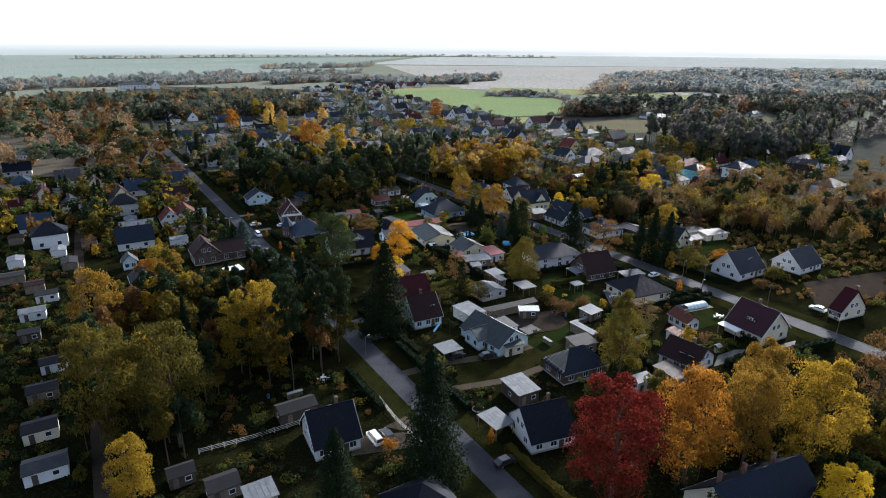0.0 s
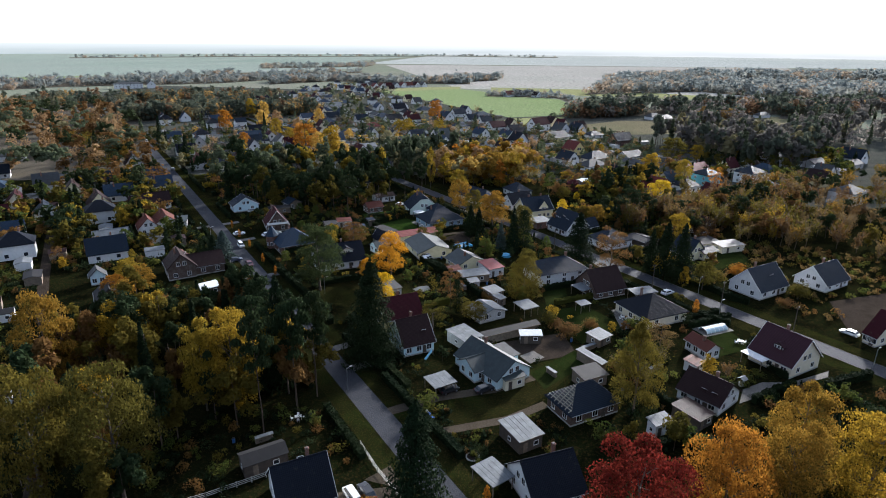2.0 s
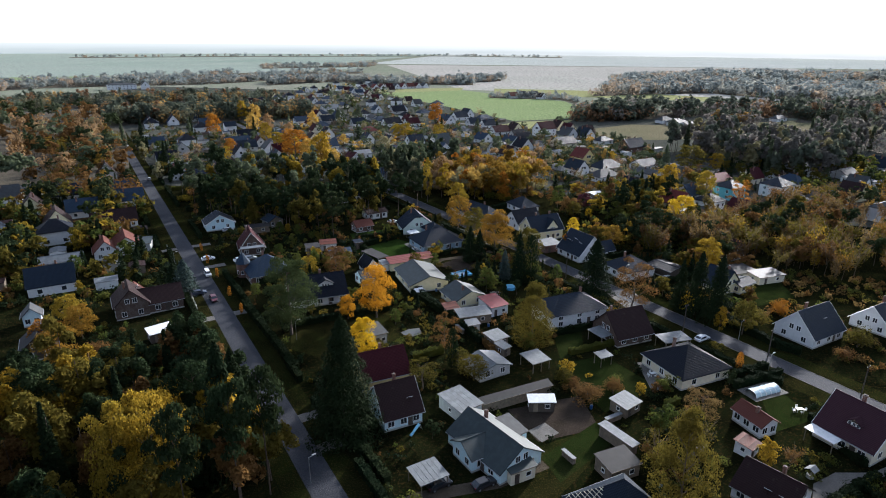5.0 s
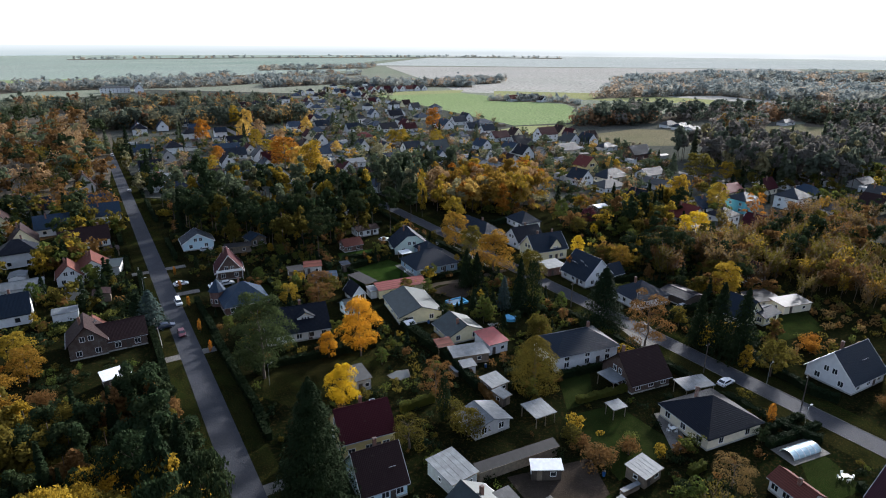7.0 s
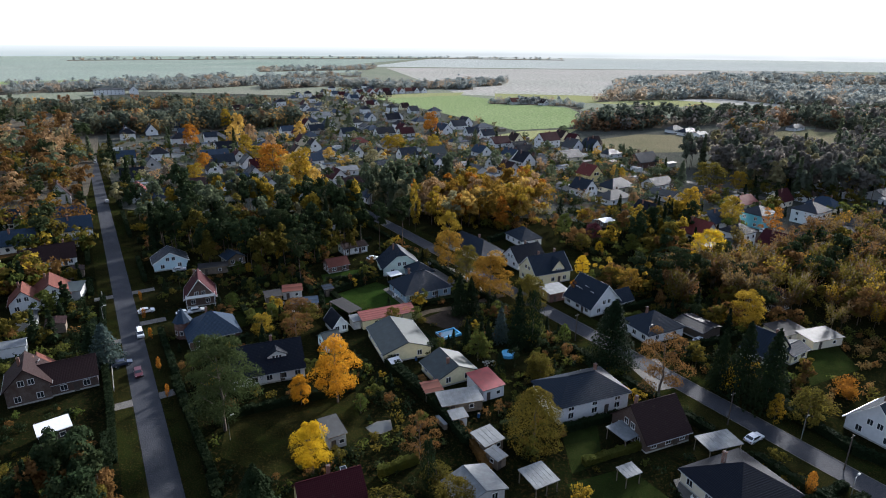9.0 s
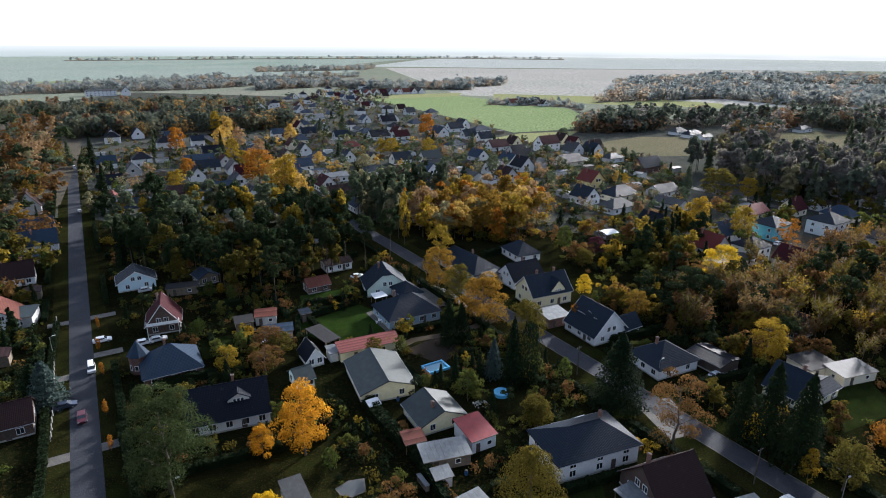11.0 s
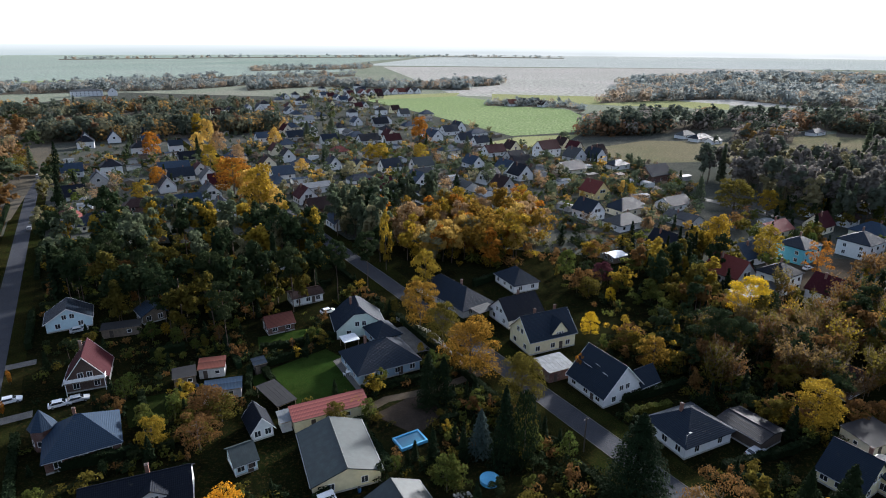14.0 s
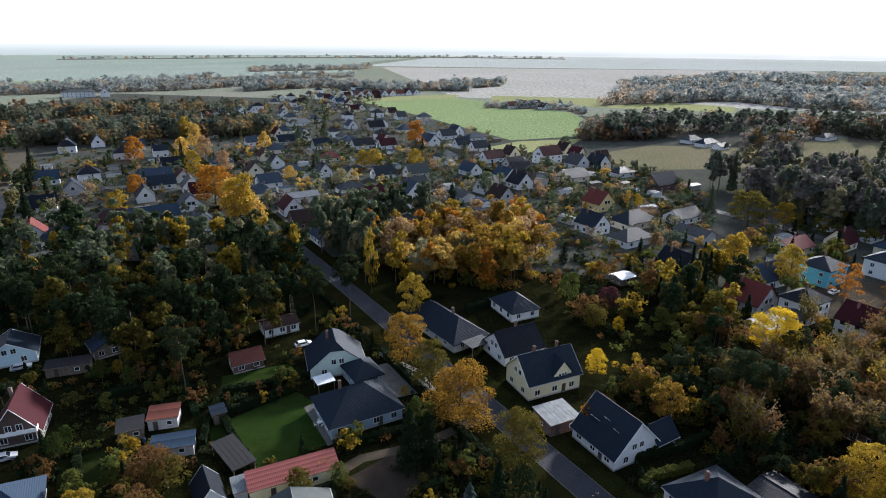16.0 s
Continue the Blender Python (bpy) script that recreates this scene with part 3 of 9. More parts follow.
def shed(x, y, rot, L, W, h, roof="grey", wall="wood", label="", fall=0.35, kind="mono", name="shed", category="shed", openings=1, group=""):
    """A small flat, mono-pitched or gabled outbuilding with ribbed roof sheet, door and window."""
    s = thing(name, x, y, rot, label, category, group)
    if kind == "gable":
        part("wall", wall_solid(L, W, h, h + fall, "gable"), WALLS[wall], s)
        part("roof", roof_solid(L, W, h, h + fall, "gable", 0.25, 0.1), ROOFS[roof], s)
    else:
        bm = bmesh.new()
        base = [(-L / 2, -W / 2), (L / 2, -W / 2), (L / 2, W / 2), (-L / 2, W / 2)]
        solid(bm, [(a, b, -0.2) for a, b in base], [(a, b, h - 0.02 + fall * (b / W + 0.5)) for a, b in base])
        part("wall", bm, WALLS[wall], s)
        bm = bmesh.new()
        o = 0.3
        lo = [(a * (1 + 2 * o / L), b * (1 + 2 * o / W)) for a, b in base]
        solid(bm, [(a, b, h + fall * (b / W + 0.5)) for a, b in lo], [(a, b, h + 0.1 + fall * (b / W + 0.5)) for a, b in lo])
        part("roof", bm, ROOFS[roof], s)
        n = max(3, int(L / 0.9)) if roof == "pale" else 0
        for i in range(1, n):
            xx = -L / 2 + L * i / n
            seg = [(xx - 0.05, -W / 2 - o), (xx + 0.05, -W / 2 - o), (xx + 0.05, W / 2 + o), (xx - 0.05, W / 2 + o)]
            part("roof_rib", solid(bmesh.new(), [(a, b, h + 0.1 + fall * (b / W + 0.5)) for a, b in seg], [(a, b, h + 0.125 + fall * (b / W + 0.5)) for a, b in seg]), ROOFS[roof], s)
        part("fascia", boxed(-L / 2 - o, L / 2 + o, -W / 2 - o - 0.03, -W / 2 - o, h - 0.08, h + 0.1 - 0.02), WHITE if roof == "white" else WOOD, s)
    if openings:
        d = part("door", boxed(-L * 0.25 - 0.45, -L * 0.25 + 0.45, -W / 2 - 0.05, -W / 2, 0.02, min(2.0, h - 0.25)), DARKWOOD if wall != "dark" else WOOD, s)
        part("door_handle", boxed(-L * 0.25 + 0.3, -L * 0.25 + 0.36, -W / 2 - 0.1, -W / 2 - 0.05, 0.95, 1.05), ZINC, d)
        if L > 3:
            add_window(s, L * 0.22, -W / 2, 1.35, 0.9, 0.8, 180)
        add_window(s, -L / 2, 0, 1.35, 0.7, 0.7, 90)
    return s


def carport(x, y, rot, L, W, h, roof="pale", label="", fall=0.2, name="carport", category="carport", post=WOOD):
    s = thing(name, x, y, rot, label, category)
    for a in (-1, 0, 1) if L > 5 else (-1, 1):
        for b in (-1, 1):
            px, py = a * (L / 2 - 0.3), b * (W / 2 - 0.3)
            part("post", boxed(px - 0.07, px + 0.07, py - 0.07, py + 0.07, 0, h + fall * (py / W + 0.5)), post, s)
    for b in (-1, 1):
        py = b * (W / 2 - 0.3)
        zz = h + fall * (py / W + 0.5)
        part("beam", boxed(-L / 2, L / 2, py - 0.06, py + 0.06, zz - 0.22, zz - 0.02), post, s)
    base = [(-L / 2, -W / 2), (L / 2, -W / 2), (L / 2, W / 2), (-L / 2, W / 2)]
    bm = solid(bmesh.new(), [(a, b, h + fall * (b / W + 0.5)) for a, b in base], [(a, b, h + 0.12 + fall * (b / W + 0.5)) for a, b in base])
    part("roof", bm, ROOFS[roof], s)
    n = max(3, int(L / 0.8))
    for i in range(1, n):
        xx = -L / 2 + L * i / n
        seg = [(xx - 0.04, -W / 2), (xx + 0.04, -W / 2), (xx + 0.04, W / 2), (xx - 0.04, W / 2)]
        part("roof_rib", solid(bmesh.new(), [(a, b, h + 0.12 + fall * (b / W + 0.5)) for a, b in seg], [(a, b, h + 0.145 + fall * (b / W + 0.5)) for a, b in seg]), ROOFS[roof], s)
    return s


# ---- vehicles ----
CARPAINT = {}


def car_paint(name, col):
    if name not in CARPAINT:
        m, nt, b = nodes_of(name + "_car_paint")
        b.inputs["Base Color"].default_value = (*col, 1)
        b.inputs["Roughness"].default_value = 0.35
        b.inputs["Coat Weight"].default_value = 0.3
        nt.links.new(mixed(nt, noised(nt, 2.0, 4), col, shade_of(col, 0.85)), b.inputs["Base Color"])
        CARPAINT[name] = m
    return CARPAINT[name]


def car(x, y, rot, colour="white", rgb=(0.7, 0.7, 0.7), van=False, label=""):
    """A parked car: local x runs to its front."""
    c = thing("van" if van else "car", x, y, rot, label, "van" if van else "car", "parked cars", z=0.03)
    paint = car_paint(colour, rgb)
    if van:
        low = [(-2.2, 0.35), (2.2, 0.35), (2.25, 0.95), (1.75, 1.1), (1.1, 1.8), (-2.15, 1.85), (-2.25, 1.0)]
        cab = [(-2.0, 1.15), (1.65, 1.12), (1.15, 1.72), (-2.0, 1.76)]
    else:
        low = [(-2.15, 0.32), (2.15, 0.32), (2.2, 0.72), (1.15, 0.95), (0.45, 1.42), (-1.3, 1.46), (-1.95, 1.0), (-2.2, 0.85)]
        cab = [(-1.75, 0.98), (1.0, 0.97), (0.42, 1.36), (-1.25, 1.40)]
    bm = bmesh.new()
    bev = lambda z: 0.86 - 0.16 * max(0, z - 0.95) / 0.5
    solid(bm, [(a, -bev(z), z) for a, z in low], [(a, bev(z), z) for a, z in low])
    bmesh.ops.recalc_face_normals(bm, faces=bm.faces)
    bmesh.ops.bevel(bm, geom=list(bm.edges), offset=0.06, segments=2, affect='EDGES')
    body = part("body", bm, paint, c)
    for s in (-1, 1):
        bm = bmesh.new()
        solid(bm, [(a, s * (bev(z) - 0.02), z) for a, z in cab], [(a, s * (bev(z) + 0.006), z) for a, z in cab])
        bmesh.ops.recalc_face_normals(bm, faces=bm.faces)
        part("side_window", bm, GLASS, body)
    f0, f1 = low[3], low[4]
    r0, r1 = (low[6], low[5]) if not van else ((-2.24, 1.05), (-2.17, 1.75))
    for nm, (a, b), sg in (("windscreen", (f0, f1), 1), ("rear_window", (r0, r1), -1)):
        p, q = Vector((a[0], 0, a[1])).lerp(Vector((b[0], 0, b[1])), 0.1), Vector((a[0], 0, a[1])).lerp(Vector((b[0], 0, b[1])), 0.9)
        n = Vector((sg * abs(q.z - p.z), 0, abs(q.x - p.x))).normalized() * 0.012
        lo = [(p.x, -0.72, p.z), (p.x, 0.72, p.z), (q.x, 0.62, q.z), (q.x, -0.62, q.z)]
        bm = solid(bmesh.new(), lo, [(u + n.x, v, w + n.z) for u, v, w in lo])
        bmesh.ops.recalc_face_normals(bm, faces=bm.faces)
        part(nm, bm, GLASS, body)
    for a in (-1.35, 1.35):
        for s in (-1, 1):
            w = new("wheel")
            w.parent = c
            part("tyre", tube(bmesh.new(), (a, s * 0.72, 0.31), (a, s * 0.90, 0.31), 0.31, 0.31, 12), BLACK, w)
            part("rim", tube(bmesh.new(), (a, s * 0.86, 0.31), (a, s * 0.915, 0.31), 0.2, 0.2, 10), ZINC, w)
    for s in (-1, 1):
        part("headlight", boxed(2.06, 2.2, s * 0.62 - 0.16, s * 0.62 + 0.16, 0.6, 0.74), ZINC, body)
        part("tail_light", boxed(-2.22, -2.08, s * 0.68 - 0.1, s * 0.68 + 0.1, 0.7, 0.9), ROOFS["brightred"], body)
    return c


# ---- plants ----
def leaves_mesh(name, centres, normals, size, material, rng, stretch=1.0):
    n = len(centres)
    normals = normals / np.linalg.norm(normals, axis=1, keepdims=True)
    ref = rng.normal(size=(n, 3))
    u = np.cross(normals, ref)
    u /= np.linalg.norm(u, axis=1, keepdims=True)
    v = np.cross(normals, u)
    s = (size * rng.uniform(0.6, 1.35, n))[:, None]
    j = lambda: rng.uniform(0.65, 1.1, n)[:, None]
    verts = np.stack([centres + s * u * j() * stretch, centres + s * (-0.5 * u * stretch + 0.87 * v) * j(), centres + s * (-0.5 * u * stretch - 0.87 * v) * j()], 1).reshape(-1, 3)
    me = bpy.data.meshes.new(name)
    me.from_pydata(verts.tolist(), [], np.arange(3 * n).reshape(-1, 3).tolist())
    me.materials.append(material)
    return me


def unit(rng, n):
    d = rng.normal(size=(n, 3))
    return d / np.linalg.norm(d, axis=1, keepdims=True)


def limbs_mesh(name, rng, h, r, count, spread, start, material, lean=0.0):
    """Tapered, slightly bent trunk with limbs."""
    bm = bmesh.new()
    p = Vector((0, 0, -0.2))
    k = 5
    pts = [Vector((lean * h * (i / k) ** 2 + rng.normal() * 0.012 * h, rng.normal() * 0.012 * h, h * i / k - (0.2 if i == 0 else 0))) for i in range(k + 1)]
    for i in range(k):
        tube(bm, pts[i], pts[i + 1], r * (1 - 0.85 * i / k) * (1.25 if i == 0 else 1), r * (1 - 0.85 * (i + 1) / k), 7)
    for i in range(count):
        f = start + (0.95 - start) * (i + 0.5) / count
        b = pts[min(k - 1, int(f * k))].lerp(pts[min(k, int(f * k) + 1)], f * k % 1)
        a = i * 2.4 + rng.normal() * 0.3
        ln = spread * (1.1 - 0.6 * f)
        q = b + Vector((math.cos(a) * ln, math.sin(a) * ln, ln * rng.uniform(0.45, 0.9)))
        tube(bm, b, q, r * 0.42 * (1 - 0.6 * f), r * 0.1, 5)
        for w in range(2):
            q2 = b.lerp(q, 0.55) + Vector((math.cos(a + (w - 0.5) * 1.7), math.sin(a + (w - 0.5) * 1.7), rng.uniform(0.3, 0.9))) * ln * 0.5
            tube(bm, b.lerp(q, 0.5), q2, r * 0.2 * (1 - 0.6 * f), r * 0.05, 4)
    me = bpy.data.meshes.new(name)
    bm.to_mesh(me)
    bm.free()
    me.materials.append(material)
    return me


def tree_meshes(kind, colour, seed, n):
    """Trunk and crown of a tree one metre high by one metre wide, to be scaled."""
    rng = np.random.default_rng(seed)
    n *= 2
    if kind in ("round", "tall", "sparse", "cone", "weep"):
        trunk = limbs_mesh("trunk", rng, 0.82, 0.022, 9, 0.26, 0.26, BARK)
        cs, ns = [], []
        lobes = 16 if kind == "sparse" else 40 if kind == "cone" else 30
        for i in range(lobes):
            f = (i + 0.5) / lobes
            z = 0.20 + 0.70 * f if kind != "cone" else 0.12 + 0.80 * f
            prof = {"round": math.sin(math.pi * min(1, 0.22 + 0.72 * f)) ** 0.6, "tall": math.sin(math.pi * (0.18 + 0.74 * f)) ** 0.55,
                    "sparse": math.sin(math.pi * (0.2 + 0.7 * f)) ** 0.6, "cone": min(1.0, 1.35 * (1 - f) ** 0.62), "weep": math.sin(math.pi * min(1, 0.3 + 0.6 * f)) ** 0.7}[kind]
            a = i * 2.39996 + rng.normal() * 0.4
            d = (0.40 if kind == "cone" else 0.34) * prof * rng.uniform(0.55, 1.08)
            c = np.array([math.cos(a) * d, math.sin(a) * d, z + rng.normal() * 0.025])
            rad = rng.uniform(0.11, 0.19) * (0.55 + 0.5 * prof)
            m = int(n / lobes)
            u = unit(rng, m)
            u[:, 2] = np.abs(u[:, 2]) * 1.0 - 0.35 * rng.random(m)
            rr = rad * rng.uniform(0.45, 1.12, m) ** 0.6
            cs.append(c + u * rr[:, None] * [1, 1, 0.72])
            ns.append(u * 0.7 + rng.normal(size=(m, 3)) * 0.55)
        cs, ns = np.concatenate(cs), np.concatenate(ns)
        if kind == "weep":
            cs[:, 2] -= 0.25 * (cs[:, 0] ** 2 + cs[:, 1] ** 2) ** 0.5 * rng.random(len(cs))
        size = 1.08 / math.sqrt(n) * (1.27 if kind != "sparse" else 0.8)
        crown = leaves_mesh("crown", cs, ns, size, LEAF[colour], rng)
    elif kind == "spruce":
        trunk = limbs_mesh("trunk", rng, 0.97, 0.016, 4, 0.1, 0.1, BARK)
        tiers = 15
        f = rng.random(n) ** 1.35
        tier = np.floor(f * tiers + rng.random(n) * 0.4) / tiers
        f = np.clip(tier + rng.random(n) * 0.035, 0, 0.995)
        edge = (1 - f) ** 0.68
        ang = rng.integers(0, 11, n) * (math.tau / 11) + tier * 17.0 + rng.normal(size=n) * 0.2
        out = rng.random(n) ** 0.5 * edge * 0.5 * (1 + 0.16 * np.sin(ang * 3 + tier * 40))
        z = 0.07 + 0.93 * f + 0.05 * edge - 0.30 * out * (0.55 + 0.3 * rng.random(n))
        cs = np.stack([np.cos(ang) * out, np.sin(ang) * out, z], 1)
        ns = np.stack([np.cos(ang) * 0.45, np.sin(ang) * 0.45, np.ones(n)], 1) + rng.normal(size=(n, 3)) * 0.35
        crown = leaves_mesh("crown", cs, ns, 1.75 / math.sqrt(n), LEAF[colour], rng, 1.4)
    elif kind == "pine":
        trunk = limbs_mesh("trunk", rng, 0.93, 0.016, 8, 0.22, 0.52, PINEBARK, rng.normal() * 0.03)
        cs, ns = [], []
        lobes = 17
        for i in range(lobes):
            f = (i + 0.5) / lobes
            a = i * 2.39996 + rng.normal() * 0.5
            d = 0.40 * math.sin(math.pi * (0.25 + 0.62 * f)) * rng.uniform(0.3, 1.1)
            c = np.array([math.cos(a) * d, math.sin(a) * d, 0.55 + 0.41 * f])
            m = int(n / lobes)
            u = unit(rng, m)
            u[:, 2] = np.abs(u[:, 2]) - 0.25
            rr = rng.uniform(0.09, 0.16) * rng.uniform(0.5, 1.15, m)
            cs.append(c + u * rr[:, None] * [1.15, 1.15, 0.45])
            ns.append(u * 0.5 + [0, 0, 0.5] + rng.normal(size=(m, 3)) * 0.6)
        crown = leaves_mesh("crown", np.concatenate(cs), np.concatenate(ns), 1.25 / math.sqrt(n), LEAF[colour], rng, 1.4)
    elif kind in ("column", "dome"):
        trunk = limbs_mesh("trunk", rng, 0.9, 0.03, 3, 0.1, 0.2, BARK)
        f = rng.random(n)
        edge = 0.5 * np.sin(np.pi * (0.12 + 0.80 * f)) ** 0.7 if kind == "column" else 0.5 * np.sin(np.pi * (0.30 + 0.68 * f)) ** 0.62
        ang = rng.random(n) * math.tau
        out = edge * rng.random(n) ** 0.3 * (1 + 0.12 * np.sin(ang * 4 + f * 20))
        cs = np.stack([np.cos(ang) * out, np.sin(ang) * out, 0.04 + 0.95 * f], 1)
        ns = np.stack([np.cos(ang), np.sin(ang), 0.5 * np.ones(n)], 1) + rng.normal(size=(n, 3)) * 0.5
        crown = leaves_mesh("crown", cs, ns, 1.4 / math.sqrt(n), LEAF[colour], rng)
    else:
        trunk = limbs_mesh("trunk", rng, 0.5, 0.03, 6, 0.35, 0.1, BARK)
        cs, ns = [], []
        for i in range(12):
            a, d = i * 2.4, 0.30 * (i / 12) ** 0.5
            c = np.array([math.cos(a) * d, math.sin(a) * d, rng.uniform(0.3, 0.62)])
            m = n // 12
            u = unit(rng, m)
            cs.append(c + u * (rng.uniform(0.16, 0.3) * rng.uniform(0.5, 1.1, m))[:, None])
            ns.append(u + rng.normal(size=(m, 3)) * 0.5)
        cs = np.concatenate(cs)
        cs[:, 2] = np.abs(cs[:, 2])
        crown = leaves_mesh("crown", cs, np.concatenate(ns), 1.27 / math.sqrt(n), LEAF[colour], rng)
    return trunk, crown


TREE_WORDS = {
    "olive": "olive-green turning", "green": "green", "gold": "golden autumn", "yellow": "bright yellow autumn", "orange": "orange autumn",
    "rust": "rust-brown autumn", "flame": "flaming orange-yellow", "scots": "sunlit-painted pine like a", "amber": "amber and olive autumn", "red": "deep red autumn", "brown": "brown half-bare", "needle": "dark green", "pine": "dull green",
    # mid colours, the green one too, hold painted haze
    "midrust": "haze-paled rust", "midgold": "haze-paled golden", "midolive": "haze-paled olive", "midgreen": "grey-green",
    "bluespruce": "blue-green", "purple": "dark purple-leaved"}
KIND_WORDS = {"round": "broadleaf tree with a rounded crown", "tall": "tall broadleaf tree with an uneven crown", "sparse": "thinly leaved tree with bare limbs",
              "cone": "tree with a broad cone-shaped crown", "weep": "tree with drooping twigs", "spruce": "spruce with drooping branches",
              "pine": "pine with bare trunk and clumped crown", "column": "narrow column-shaped conifer", "dome": "broadleaf tree with a dense egg-shaped crown", "bush": "leafy garden shrub between plots"}
RNG = np.random.default_rng(5)


def street_gap(x, y):
    """Distance to the middle of the nearest of the two streets, and the way off it."""
    best = (1e9, (1, 0))
    for line in (STREET_A, STREET_B):
        for (xa, ya), (xb, yb) in zip(line, line[1:]):
            dx, dy = xb - xa, yb - ya
            f = max(0, min(1, ((x - xa) * dx + (y - ya) * dy) / (dx * dx + dy * dy)))
            px, py = x - xa - f * dx, y - ya - f * dy
            d = math.hypot(px, py)
            if d < best[0]:
                best = (d, (px / max(d, 1e-6), py / max(d, 1e-6)))
    return best


def tree(x, y, h, w, kind="round", colour="olive", n=1800, group=""):
    """One tree, h metres high and w wide, standing at x, y."""
    gap, off = street_gap(x, y)
    want = 2.6 + 0.42 * w
    if gap < want:
        x, y = x + off[0] * (want - gap), y + off[1] * (want - gap)
    v = int(RNG.integers(0, 3))
    trunk, crown = shared(("tree", kind, colour, v, n), lambda: tree_meshes(kind, colour, v * 31 + len(MESHES), n))
    bush = kind == "bush"
    t = thing("shrub" if bush else "tree", x, y, 0, f"{TREE_WORDS[colour]} {KIND_WORDS[kind]}", "shrub" if bush else "tree", group)
    a = float(RNG.uniform(0, math.tau))
    for me, nm in ((trunk, "trunk"), (crown, "crown")):
        ob = new(nm, me)
        ob.parent = t
        ob.matrix_basis = Matrix.Rotation(a, 4, 'Z') @ Matrix.Diagonal((w, w, h, 1))
    return t


def hedge(pts, h=1.6, w=1.0, colour="needle", n=60, label="clipped dark green garden hedge", seed=1):
    """A hedge along a line: dense leaves over a box form."""
    rng = np.random.default_rng(seed)
    cs, ns = [], []
    for (x0, y0), (x1, y1) in zip(pts, pts[1:]):
        d = np.array([x1 - x0, y1 - y0])
        ln = np.linalg.norm(d)
        d = d / ln
        m = int(n * ln * 2)
        f, side, up = rng.random(m) * ln, rng.uniform(-1, 1, m), rng.random(m)
        which = rng.random(m)
        up = np.where(which < 0.45, 1.0 + rng.normal(size=m) * 0.03, up)
        side = np.where(which < 0.45, side, np.sign(side) * (0.9 + 0.12 * rng.random(m)))
        wob = 1 + 0.1 * np.sin(f * 1.7) + 0.06 * np.sin(f * 4.1)
        cs.append(np.stack([x0 + d[0] * f - d[1] * side * w / 2 * wob, y0 + d[1] * f + d[0] * side * w / 2 * wob, up * h * wob], 1))
        ns.append(np.stack([-d[1] * side * (which >= 0.45), d[0] * side * (which >= 0.45), which < 0.45], 1) + rng.normal(size=(m, 3)) * 0.45)
    me = leaves_mesh("hedge", np.concatenate(cs), np.concatenate(ns), 0.24, LEAF[colour], rng)
    bm = bmesh.new()
    bm.from_mesh(me)
    for (x0, y0), (x1, y1) in zip(pts, pts[1:]):
        d = Vector((x1 - x0, y1 - y0, 0)).normalized()
        p = Vector((-d.y, d.x, 0)) * w * 0.42
        a, b = Vector((x0, y0, 0)), Vector((x1, y1, 0))
        ring = [a + p, a - p, b - p, b + p]
        solid(bm, [q - Vector((0, 0, 0.05)) for q in ring], [q + Vector((0, 0, h * 0.86)) for q in ring])
    bm.to_mesh(me)
    bm.free()
    return tagged(new("hedge", me), label, "hedge")


